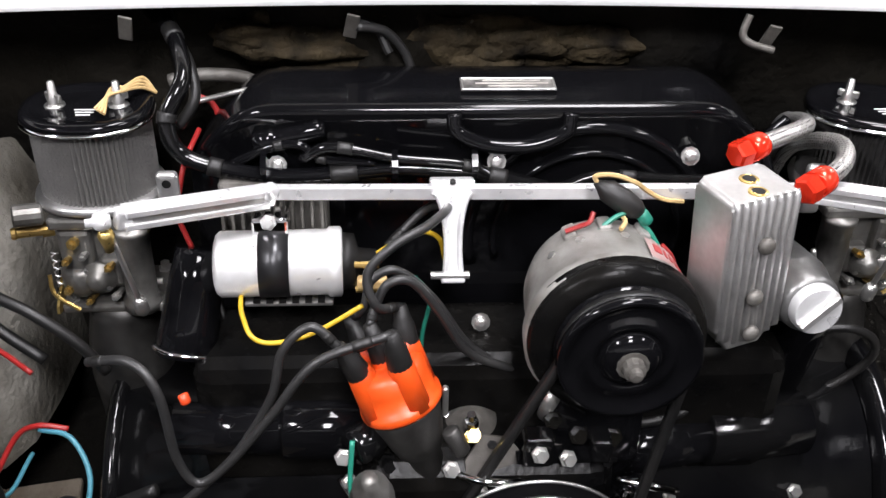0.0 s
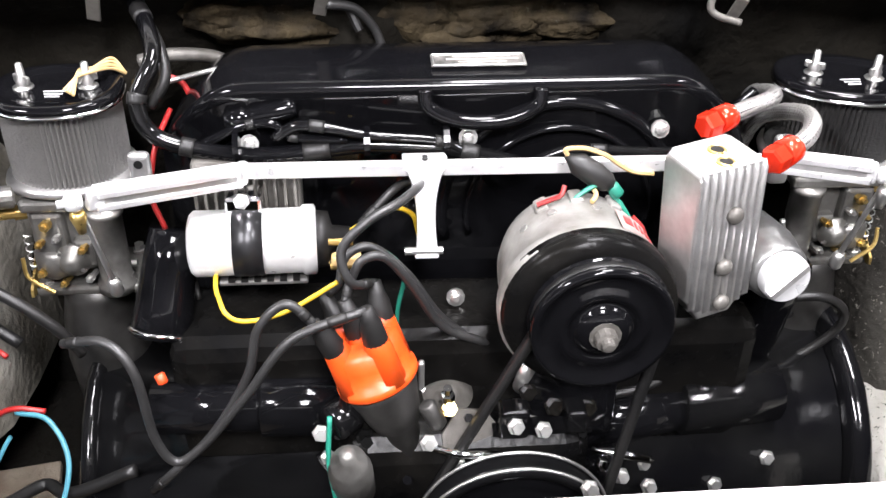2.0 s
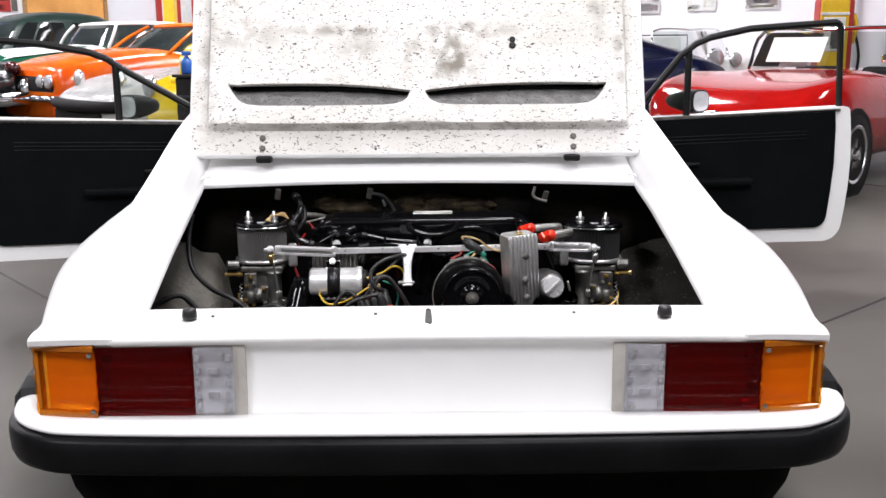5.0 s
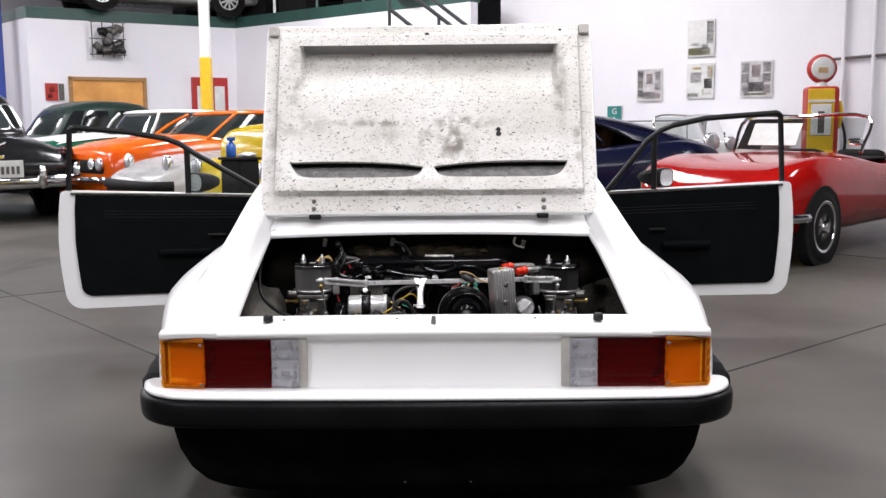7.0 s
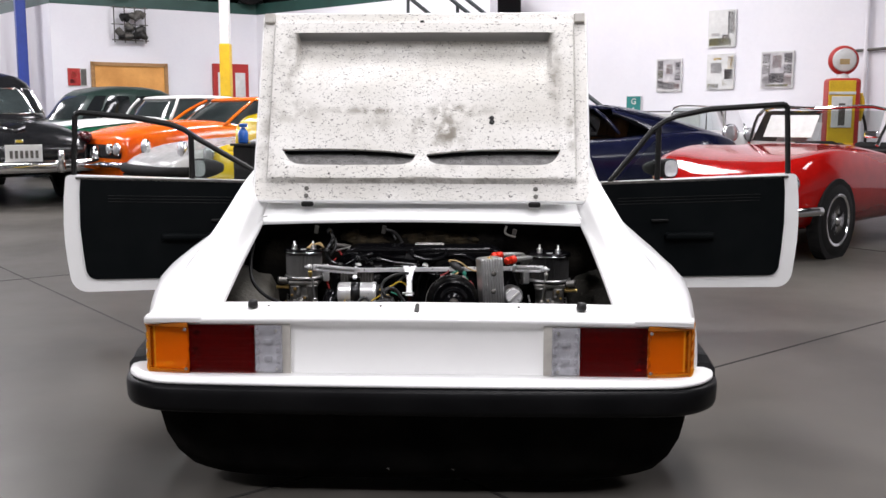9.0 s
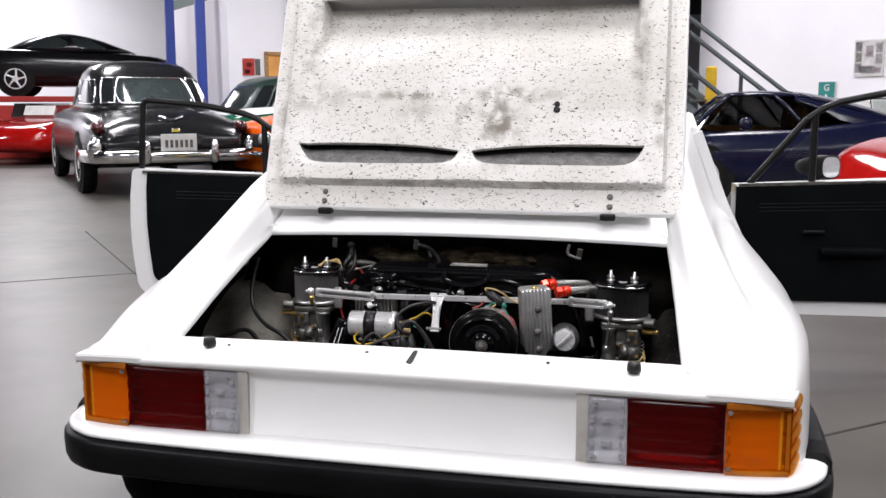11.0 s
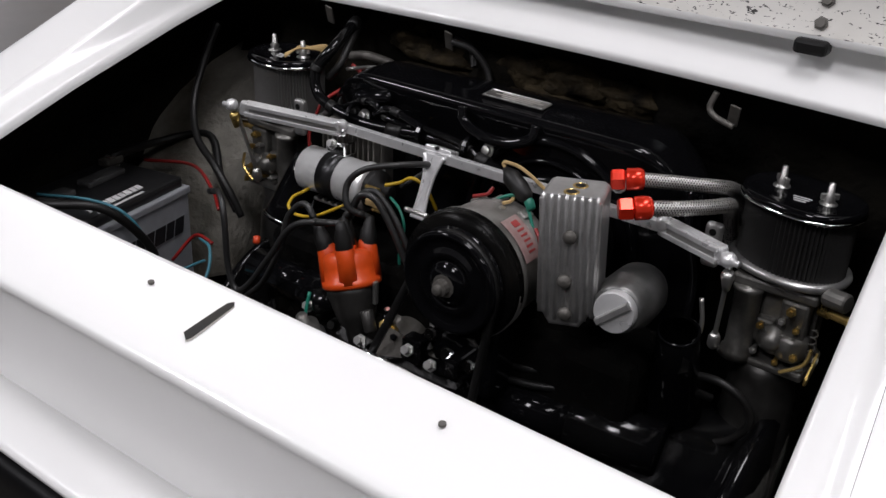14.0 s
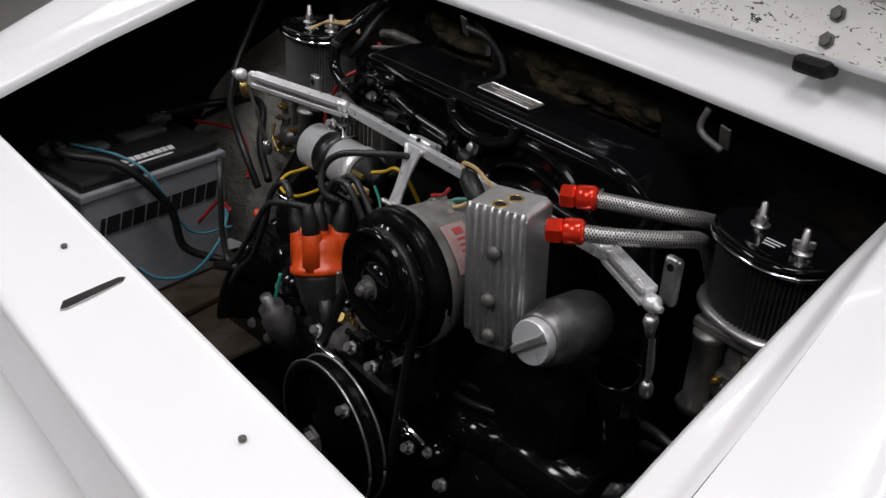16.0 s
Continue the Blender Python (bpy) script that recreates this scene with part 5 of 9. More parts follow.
part("pulley", lathe(B(), N + Vector((0, 0.043, 0)), N + Vector((0, -1, 0)), [(0, 0.050), (0.0, 0.064), (0.005, 0.0665), (0.012, 0.057), (0.019, 0.0665), (0.026, 0.065), (0.026, 0.060), (0.021, 0.056), (0.021, 0.044), (0.024, 0.040), (0.024, 0.032), (0.020, 0.030), (0.026, 0.026), (0.030, 0.022), (0.033, 0.010)], 48), BLACKGLOSS, alt, "gloss black two-part pulley", smooth=True)
part("shaft_nut", lathe(B(), N + Vector((0, 0.014, 0)), N + Vector((0, -1, 0)), [(0, 0.014), (0.004, 0.015), (0.004, 0.0105), (0.013, 0.010), (0.014, 0.0065), (0.019, 0.006), (0.020, 0.003)], 12), ALUDULL, alt, "steel shaft nut")
bm = B()
# red maker's label wrapped on the right flank; letters become plain bars
lab_rows = []
for k in range(9):
    a = math.radians(22 + 44 * k / 8)
    lab_rows.append([(AC.x + 0.0785 * math.cos(a), y, AC.z + 0.0785 * math.sin(a)) for y in (0.703, 0.736)])
loft(bm, lab_rows)
LABELINK = surface("label_ink", (0.36, 0.035, 0.035), (0.28, 0.06, 0.055), rough=0.5, bump=0.0)
LABELRED = surface("label_faded", (0.34, 0.26, 0.245), (0.26, 0.15, 0.14), rough=0.55, scale=60, bump=0.02)
label = part("label", bm, LABELRED, alt, "faded red and white maker's label", smooth=True)
bm = B()
for k in range(5):
    a = math.radians(30 + 5.2 * k)
    m = Matrix.Translation((AC.x + 0.0790 * math.cos(a), 0.722, AC.z + 0.0790 * math.sin(a))) @ pose(0, 0, 0, 0, 90 - math.degrees(a), 0)
    box(bm, (0, 0, 0), (0.0028, 0.013, 0.0006), m)
for a0, w in ((58, 0.010),):
    a = math.radians(a0)
    box(bm, (0, 0, 0), (0.009, 0.012, 0.0006), Matrix.Translation((AC.x + 0.0790 * math.cos(a), 0.722, AC.z + 0.0790 * math.sin(a))) @ pose(0, 0, 0, 0, 90 - a0, 0))
part("label_bar", bm, LABELINK, label, "faded red print")
# drive belt
belt = thing("drive_belt", "black rubber drive belt between the two pulleys", "belt")
bm = B()
loop = [N + Vector((0.060 * math.cos(t), 0.031, 0.060 * math.sin(t))) for t in (math.radians(a) for a in range(-5, 196, 15))]
loop += [Vector((PC.x + 0.093 * math.cos(t), N.y + 0.028, PC.z + 0.093 * math.sin(t))) for t in (math.radians(a) for a in range(172, 362, 15))]
loop.append(loop[0])
dense = []
for p, q in zip(loop, loop[1:]):
    nseg = max(1, int((q - p).length / 0.015))
    dense += [p.lerp(q, k / nseg) for k in range(nseg)]
rows_ = []
for k, q in enumerate(dense):
    d = (dense[(k + 1) % len(dense)] - dense[k - 1]).normalized()
    nrm = Vector((d.z, 0, -d.x))
    rows_.append([q + nrm * 0.004 + Vector((0, 0.006, 0)), q + nrm * 0.004 - Vector((0, 0.006, 0)), q - nrm * 0.004 - Vector((0, 0.004, 0)), q - nrm * 0.004 + Vector((0, 0.004, 0))])
rows_.append(rows_[0])
part("belt_loop", loft(bm, rows_, closed=True), RUBBER, belt, smooth=True)

# breather box
br = thing("oil_breather", "ribbed cast aluminium oil breather box with a screw cap", "breather box")
BM = axes((0.2525, 0.6995, 0.575), (0.065, 0.021, 0.004), (-0.007, 0.055, 0))
w, d, h = 0.072, 0.056, 0.166
shape_ = [(-0.020, 0), (0.016, 0), (0.036, 0.030)] + [(0.036 - 0.007 * (1 - math.cos(t)), h - 0.007 + 0.007 * math.sin(t)) for t in (math.radians(18 * k) for k in range(6))] + [(-0.036 + 0.007 * (1 - math.sin(t)), h - 0.007 + 0.007 * math.cos(t)) for t in (math.radians(18 * k) for k in range(6))] + [(-0.036, 0.026)]
bm = prism(B(), shape_, BM @ Matrix(((1, 0, 0, 0), (0, 0, -1, 0.056), (0, 1, 0, 0), (0, 0, 0, 1))), d)
bmesh.ops.bevel(bm, geom=[e for e in bm.edges if len(e.link_faces) == 2 and any(len(f_.verts) > 6 for f_ in e.link_faces)], offset=0.004, segments=3, affect="EDGES", profile=0.5)
bxb = part("box", bm, ALU, br, "cast aluminium box")
for k in range(8):
    rx_ = -0.0308 + 0.0088 * k
    z0_ = 0.006 + 0.5 * max(0, abs(rx_) - 0.014)
    rib_ = [(BM @ Vector((rx_ + a * 0.0030, 0.0015 - 0.0052 * c, z))) for z, c in ((z0_, 0.0), (z0_ + 0.005, 1.0), (h - 0.006, 1.0), (h - 0.0015, 0.55), (h + 0.0006, 0.0)) for a in (-1, -0.6, 0.6, 1)]
    rows_ = []
    for q in range(5):
        l_, m0_, m1_, r_ = rib_[4 * q:4 * q + 4]
        back_ = BM.to_3x3() @ Vector((0, 0.0038 if 0 < q < 4 else 0, 0))
        rows_.append([l_ + back_, m0_, m1_, r_ + back_])
    part("rib", loft(B(), rows_), ALU, bxb, smooth=True)
for x, z in ((0.002, 0.118), (-0.002, 0.062), (0.0, 0.02)):
    c = BM @ Vector((x, -0.0035, z))
    part("box_bolt", lathe(B(), c, c + BM.to_3x3() @ Vector((0, -1, 0)), [(0, 0.0085), (0.004, 0.0085), (0.007, 0.006), (0.008, 0.002)], 12), ALUDULL, bxb, smooth=True)
for x, y in ((0.004, 0.034), (-0.002, 0.012)):
    c = BM @ Vector((x, y, h - 0.001))
    plug = part("brass_plug", lathe(B(), c, c + Vector((0, 0, 1)), [(0, 0.0095), (0.0016, 0.0092), (0.0024, 0.0072), (0.0012, 0.0058), (0.0003, 0.0045)], 16), BRASS, bxb)
    part("plug_socket", lathe(B(), c + Vector((0, 0, 0.0006)), c + Vector((0, 0, 1)), [(0, 0.0064), (0.0013, 0.0062)], 12), BLACKSAT, plug)
NK = (0.303, 0.790, 0.607)
CP = Vector((0.314, 0.694, 0.619))
part("filler_neck", lathe(B(), NK, CP, [(-0.01, 0.030), (0.006, 0.035), (0.048, 0.036), (0.056, 0.0345), (0.062, 0.032), (0.082, 0.0295), (0.086, 0.026)], 36), NECKGREY, br, smooth=True)
bm = B()
lathe(bm, CP - (CP - Vector(NK)).normalized() * 0.014, CP + (CP - Vector(NK)), [(0, 0.022), (0.002, 0.0248), (0.012, 0.0248), (0.0145, 0.0234), (0.015, 0.01)], 36)
cap = part("screw_cap", bm, ALUBRIGHT, br, "bright round cap with a grip bar")
cap.data.set_sharp_from_angle(angle=math.radians(40))
cd = (CP - Vector(NK)).normalized()
gx_ = Vector((0.62, 0.10, 0.55))
gx_ = (gx_ - gx_.dot(cd) * cd).normalized()
gy_ = cd.cross(gx_)
grip_ = loft(B(), [[CP + gx_ * (0.0225 * f) + gy_ * (a * 0.0040) + cd * c for a, c in ((-1.3, -0.001), (-1, 0.0055), (-0.7, 0.0070), (0.7, 0.0070), (1, 0.0055), (1.3, -0.001))] for f in (-1, -0.92, -0.5, 0, 0.5, 0.92, 1)], closed=True, cap=True)
part("grip_bar", grip_, ALU, cap)
part("mount_bracket", box(B(), (0.275, 0.79, 0.585), (0.06, 0.03, 0.03), bevel=0.006), ALU, br)

# braided hoses
def weave(line, r, strands=9, pitch=0.030, width=0.0026):
    """Two crossing sets of flat steel strands wound round a hose, over and under one another."""
    bm = B()
    way = [0.0]
    for p, q in zip(line, line[1:]):
        way.append(way[-1] + (q - p).length)
    u = Vector((0, 0, 1))
    frames_ = []
    for k, p in enumerate(line):
        d = (line[min(k + 1, len(line) - 1)] - line[max(k - 1, 0)]).normalized()
        u = (u - u.dot(d) * d).normalized()
        frames_.append((p, d, u.copy(), d.cross(u)))
    for turn in (1, -1):
        for n in range(strands):
            rows_ = []
            for (p, d, u_, v_), s_ in zip(frames_, way):
                a_ = turn * 2 * math.pi * s_ / pitch + 2 * math.pi * n / strands
                lift = 0.0004 * math.sin(strands * turn * 2 * math.pi * s_ / pitch + (0 if turn > 0 else math.pi))
                da = width / 2 / r
                rows_.append([p + (u_ * math.cos(a_ + e_) + v_ * math.sin(a_ + e_)) * (r + lift + h_) for e_, h_ in ((-da, 0.0), (0.0, 0.0004), (da, 0.0))])
            loft(bm, rows_)
    return bm


for pts, hx0, hx1 in (
        ([(0.268, 0.808, 0.735), (0.284, 0.818, 0.7345), (0.305, 0.833, 0.7335), (0.330, 0.853, 0.731), (0.346, 0.876, 0.726), (0.351, 0.910, 0.714), (0.352, 0.950, 0.690), (0.36, 0.98, 0.63)], (0.243, 0.793, 0.732), (0.276, 0.811, 0.736)),
        ([(0.310, 0.745, 0.731), (0.326, 0.758, 0.7305), (0.347, 0.783, 0.729), (0.363, 0.815, 0.725), (0.369, 0.848, 0.718), (0.361, 0.885, 0.702), (0.352, 0.920, 0.675), (0.35, 0.95, 0.62)], (0.287, 0.728, 0.728), (0.317, 0.749, 0.732))):
    hose = thing("braided_hose", "steel-braided oil hose with a red hose end", "hose", group="oil hoses")
    part("core", tube(B(), pts, 0.0080, 12, 8), RUBBER, hose, smooth=True)
    braid_ = part("braid", weave(curve_points(pts, 16), 0.0085), BRAID, hose, "woven steel braid", smooth=True)
    tagged(braid_, kind="stuff")
    a, b = Vector(hx0), Vector(hx1)
    nut_ = part("hose_end", lathe(B(), a, b, [(0, 0.011), (0.002, 0.0135), (0.015, 0.0140), (0.017, 0.0118)], 6), REDANO, hose, "red anodised hex fitting")
    part("socket", lathe(B(), a.lerp(b, 0.48), b, [(0, 0.0118), (0.001, 0.0136), ((b - a).length * 0.52 - 0.003, 0.0135), ((b - a).length * 0.52, 0.0122), ((b - a).length * 0.52 + 0.002, 0.0098)], 24), REDANO, nut_, "red anodised socket", smooth=True)

# throttle linkage
lk = thing("throttle_linkage", "polished aluminium throttle cross-bar linkage over the engine", "linkage")


def bar(a, b, w, h, name, bevel=0.003, groove=False):
    a, b = Vector(a), Vector(b)
    m = axes((a + b) / 2, b - a, (0, 1, 0))
    ob = part(name, box(B(), (0, 0, 0), ((b - a).length, w, h), m, bevel=bevel), ALUBRIGHT, lk)
    if groove:
        part("web_groove", box(B(), m @ Vector((0, -w / 2 - 0.0002, 0)), ((b - a).length * 0.82, 0.0012, h * 0.35), m.to_3x3().to_4x4()), ALU, ob)
        for q in (1, -1):
            part("flange", box(B(), m @ Vector((0, 0, q * h * 0.32)), ((b - a).length * 0.9, w + 0.006, h * 0.3), m.to_3x3().to_4x4(), bevel=0.001), ALUBRIGHT, ob)
    return ob


LB, RB = (-0.215, 0.822, 0.681), (0.330, 0.788, 0.696)
bar(LB, RB, 0.010, 0.0135, "cross_bar", 0.001)
bar((-0.332, 0.736, 0.703), (-0.200, 0.822, 0.678), 0.012, 0.021, "end_arm", groove=True)
bar((0.312, 0.797, 0.694), (0.408, 0.752, 0.700), 0.012, 0.021, "end_arm", groove=True)
for c, ax in (((-0.341, 0.728, 0.706), (-1, -0.3, 0)), ((0.414, 0.747, 0.700), (1, -0.3, 0)), ((-0.203, 0.814, 0.686), (0, -1, 0.6)), ((0.318, 0.788, 0.700), (0, -1, 0.6))):
    part("ball_joint", lathe(B(), Vector(c) - 0.008 * Vector(ax).normalized(), Vector(c) + Vector(ax), [(0, 0.005), (0.003, 0.0085), (0.009, 0.0095), (0.014, 0.0075), (0.016, 0.004), (0.022, 0.004)], 14), ALUBRIGHT, lk, smooth=True)
# pull bracket and lever in the middle
part("pivot_block", box(B(), (-0.025, 0.818, 0.688), (0.044, 0.022, 0.016), pose(0, 0, 0, -20), bevel=0.002), ALUBRIGHT, lk)
part("block_hole", lathe(B(), (-0.025, 0.809, 0.697), (-0.025, 0.75, 0.85), [(0, 0.0032), (0.0022, 0.0032)], 10), BLACKSAT, lk)
LM = axes((-0.025, 0.806, 0.688), (1, 0, 0), (0, 0.035, 0.085))
edge_ = [(0.018, 0.0), (0.0135, -0.010), (0.0088, -0.032), (0.0078, -0.060), (0.0100, -0.088)]
lever_ = part("throttle_lever", prism(B(), edge_ + [(-x, y) for x, y in edge_[::-1]], LM, 0.004), ALUBRIGHT, lk)
for q in (1, -1):
    part("lever_flange", tube(B(), [LM @ Vector((q * (x - 0.0015), y, 0.003)) for x, y in edge_], 0.0032, 8, 3), ALUBRIGHT, lever_, smooth=True)
part("lever_foot", box(B(), LM @ Vector((0, -0.086, 0.002)), (0.024, 0.008, 0.009), LM.to_3x3().to_4x4(), bevel=0.002), ALUBRIGHT, lever_)
cl = LM @ Vector((0, -0.082, 0.004))
part("cable_pin", cyl(B(), cl + Vector((-0.022, 0, 0)), cl + Vector((0.016, 0, 0)), 0.004, 10), ZINC, lk)
for s, x, y, z in ((-1, -0.341, 0.735, 0.70), (1, 0.417, 0.748, 0.694)):
    part("drop_link", cyl(B(), (x, y, z), (x - 0.012 * s, y + 0.03, z - 0.12), 0.0028, 8), ZINC, lk)
    part("link_end", lathe(B(), (x, y - 0.003, z - 0.006), (x, y, z - 0.03), [(0, 0.006), (0.006, 0.0078), (0.014, 0.006), (0.024, 0.004)], 12), ZINC if s > 0 else BRASS, lk, smooth=True)
    part("link_end", lathe(B(), (x - 0.010 * s, y + 0.025, z - 0.10), (x - 0.012 * s, y + 0.03, z - 0.13), [(0, 0.0045), (0.006, 0.007), (0.018, 0.007), (0.022, 0.004)], 12), ZINC, lk, smooth=True)


# twin air cleaners on carburettors
def air_cleaner(cxy, z0, z1, wires=False, a=0.061, b=0.053, turn=0):
    x0, y0 = cxy
    t = thing("air_cleaner", "oval pleated air cleaner with a glossy black lid" + (" and wired stud" if wires else ""), "air cleaner", group="air cleaners")
    ct, st_ = math.cos(math.radians(turn)), math.sin(math.radians(turn))

    def place(x, y, z):
        return (x0 + x * ct - y * st_, y0 + x * st_ + y * ct, z)

    def oval(r, z, n=72):
        return [place((a + r) * math.copysign(abs(math.cos(q)) ** 0.85, math.cos(q)), (b + r) * math.copysign(abs(math.sin(q)) ** 0.85, math.sin(q)), z) for q in (2 * math.pi * k / n for k in range(n))]
    # pleats
    bm = B()
    n = 150
    rings = []
    for z in (z0 + 0.004, z1 - 0.008):
        rings.append([bm.verts.new(place((a - 0.0005 - 0.0042 * (k % 2)) * math.cos(2 * math.pi * k / n), (b - 0.0005 - 0.0042 * (k % 2)) * math.sin(2 * math.pi * k / n), z)) for k in range(n)])
    for k in range(n):
        bm.faces.new((rings[0][k], rings[0][(k + 1) % n], rings[1][(k + 1) % n], rings[1][k]))
    part("filter_element", bm, PLEAT if wires else PLEATDARK, t, "grey pleated gauze element" if wires else "dark pleated element")
    part("lid", loft(B(), [oval(-0.004, z1 - 0.010), oval(0.003, z1 - 0.010), oval(0.0045, z1 - 0.006), oval(0.003, z1 - 0.001), oval(-0.001, z1), oval(-0.010, z1), oval(-0.014, z1 - 0.003), oval(-0.020, z1 - 0.003), oval(-0.03, z1 - 0.002), oval(-0.045, z1 - 0.002)], closed=True, cap=True), BLACKGLOSS, t, "gloss black rolled-edge lid", smooth=True)
    part("rim_band", loft(B(), [oval(0.0035, z1 - 0.0125), oval(0.0055, z1 - 0.0115), oval(0.0055, z1 - 0.009), oval(0.0035, z1 - 0.008)], closed=True), CHROME, t, "bright rim line", smooth=True)
    part("base", loft(B(), [oval(-0.03, z0 - 0.004), oval(0.004, z0 - 0.004), oval(0.0055, z0), oval(0.004, z0 + 0.005), oval(-0.004, z0 + 0.005)], closed=True, cap=True), ALU, t, "grey oval base plate", smooth=True)
    for s in (1, -1):
        c = Vector(place(s * 0.0315, 0, z1 - 0.003))
        st = part("stud", lathe(B(), c, c + Vector((0, 0, 1)), [(0, 0.0105), (0.002, 0.0105), (0.002, 0.007), (0.004, 0.006), (0.009, 0.0072), (0.012, 0.0045), (0.026, 0.0035), (0.027, 0.002)], 10), ZINC, t, "zinc stud and wing nut", smooth=True)
        part("wing", box(B(), c + Vector((0, 0, 0.010)), (0.022, 0.004, 0.008), pose(0, 0, 0, 0, 0, 35 * s), bevel=0.0015), ZINC, st)
    bm = B()
    for q in range(3):
        box(bm, (x0 + 0.002, y0 - 0.012 - 0.006 * q, z1 - 0.0018), (0.022 - 0.004 * q, 0.0018, 0.0006))
    part("print_bar", bm, LETTERWHITE, t)
    return t


FLz, FRz = (0.648, 0.744), (0.640, 0.733)
air_cleaner((-0.389, 0.895), *FLz, wires=True)
air_cleaner((0.436, 0.912), *FRz, a=0.069, b=0.053, turn=-16)
tw = thing("cleaner_wire", "tan wires twisted round the air cleaner stud", "wire")
for k in range(4):
    part("strand", tube(B(), [(-0.375 + 0.004 * k, 0.872 - 0.004 * k, 0.748), (-0.364, 0.887 + 0.003 * k, 0.755 + 0.001 * k), (-0.352, 0.900 + 0.004 * (k - 1.5), 0.757), (-0.338, 0.915 + 0.004 * k, 0.752 + 0.002 * k), (-0.326, 0.925, 0.742)], 0.0016, 6), WIRES["tan"], tw)


def carburettor(x0, y0, ztop, s, label):
    """A downdraught casting: barrel, float bowl, pump cover, jets, shaft and levers on a flared manifold."""
    t = thing("carburettor", label, "carburettor", group="carburettors")

    def at(dx, dy, dz):
        return Vector((x0 + dx * s, y0 + dy, ztop + dz))

    part("air_horn", box(B(), at(0, 0, -0.012), (0.104, 0.084, 0.014), bevel=0.004), CARBALU, t)
    body = B()
    box(body, at(0.012, 0.004, -0.060), (0.060, 0.062, 0.084), bevel=0.007)
    box(body, at(0.028, -0.030, -0.046), (0.034, 0.022, 0.052), bevel=0.005)
    box(body, at(-0.004, -0.030, -0.072), (0.022, 0.018, 0.034), bevel=0.004)
    for k in range(3):
        box(body, at(0.044, -0.012 + 0.014 * k, -0.058), (0.010, 0.004, 0.066), bevel=0.001)
    part("body", body, CARBALU, t, "grey die-cast carburettor body")
    part("barrel", lathe(B(), at(-0.031, -0.034, -0.018), at(-0.030, -0.036, -1), [(0, 0.019), (0.006, 0.019), (0.008, 0.0168), (0.086, 0.0168), (0.090, 0.021), (0.100, 0.021)], 24), CARBALU, t, smooth=True)
    part("float_bowl", lathe(B(), at(0.030, -0.028, -0.066), at(0.030, -0.028, -1), [(0, 0.017), (0.006, 0.021), (0.026, 0.021), (0.034, 0.016), (0.036, 0.006)], 20), CARBALU, t, smooth=True)
    cover = part("pump_cover", lathe(B(), at(0.010, -0.036, -0.078), at(0.010, -1, -0.078), [(0, 0.019), (0.006, 0.019), (0.009, 0.012), (0.016, 0.010), (0.018, 0.004)], 20), CARBALU, t, smooth=True)
    for a in (45, 135, 225, 315):
        c = at(0.010 + 0.0145 * math.cos(math.radians(a)), -0.042, -0.078 + 0.0145 * math.sin(math.radians(a)))
        part("cover_screw", bolt(B(), c, (0, -1, 0), 0.0026, 0.003), ZINC, cover)
    flange = part("flange", box(B(), at(0, -0.005, -0.116), (0.108, 0.078, 0.012), bevel=0.004), CARBALU, t)
    for dx, dy in ((-0.044, -0.034), (0.044, -0.034), (0.044, 0.024), (-0.044, 0.024)):
        part("flange_nut", bolt(B(), at(dx, dy, -0.110), (0, 0, 1), 0.0055, 0.009), ZINC, flange)
    part("manifold", lathe(B(), at(0, -0.005, -0.122), at(0, -0.02, -0.5), [(0, 0.040), (0.02, 0.038), (0.05, 0.044), (0.10, 0.047), (0.16, 0.042), (0.2, 0.042)], 28), DISTDARK, t, "flared dark inlet manifold", smooth=True)
    for dx, dz, mat, r in ((0.026, -0.030, BRASS, 0.0062), (0.036, -0.052, BRASS, 0.0045), (0.018, -0.046, ZINC, 0.0045), (-0.006, -0.060, BRASS, 0.0048), (0.040, -0.088, BRASS, 0.0052), (-0.008, -0.096, ZINC, 0.0048), (0.020, -0.102, BRASS, 0.0040)):
        c = at(dx, -0.046, dz)
        part("jet_screw", lathe(B(), c, c + Vector((0.15 * s, -1, 0.15)), [(-0.014, r * 0.7), (0.0, r * 0.7), (0.0, r), (0.005, r), (0.005, r * 0.55), (0.010, r * 0.5)], 6), mat, t)
    shaft = part("throttle_shaft", cyl(B(), at(-0.050, -0.016, -0.100), at(0.062, -0.016, -0.100), 0.0042, 12), ZINC, t)
    part("throttle_arm", prism(B(), [(-0.008, -0.008), (0.008, -0.008), (0.006, 0.030), (0.0, 0.036), (-0.006, 0.030)], axes(at(0.058, -0.018, -0.100), (0, -0.6, 1), (0, -1, -0.6)), 0.003), BRASS, shaft, "yellow-plated throttle arm")
    part("return_spring", tube(B(), [at(0.054 + 0.004 * math.cos(k * 1.05), -0.030 + 0.004 * math.sin(k * 1.05), -0.096 + 0.0016 * k) for k in range(30)], 0.0009, 6, 1), ZINC, shaft)
    part("accelerator_rod", tube(B(), [at(0.058, -0.045, -0.070), at(0.054, -0.052, -0.090), at(0.030, -0.056, -0.108)], 0.0024, 6), BRASS, t)
    part("fuel_union", lathe(B(), at(0.052, -0.020, -0.028), at(0.092, -0.035, -0.026), [(0, 0.008), (0.012, 0.008), (0.012, 0.006), (0.036, 0.0055), (0.038, 0.0068), (0.042, 0.0060)], 10), BRASS, t)
    part("bolt_lug", cyl(B(), at(0.056, -0.030, -0.004), at(0.084, -0.040, -0.002), 0.012, 14, edge=0.002), CARBALU, t)
    lug = part("clamp_lug", box(B(), at(-0.080, -0.052, 0.026), (0.022, 0.012, 0.058), bevel=0.0055, seg=3), ALU, t, "upright bright mounting tab")
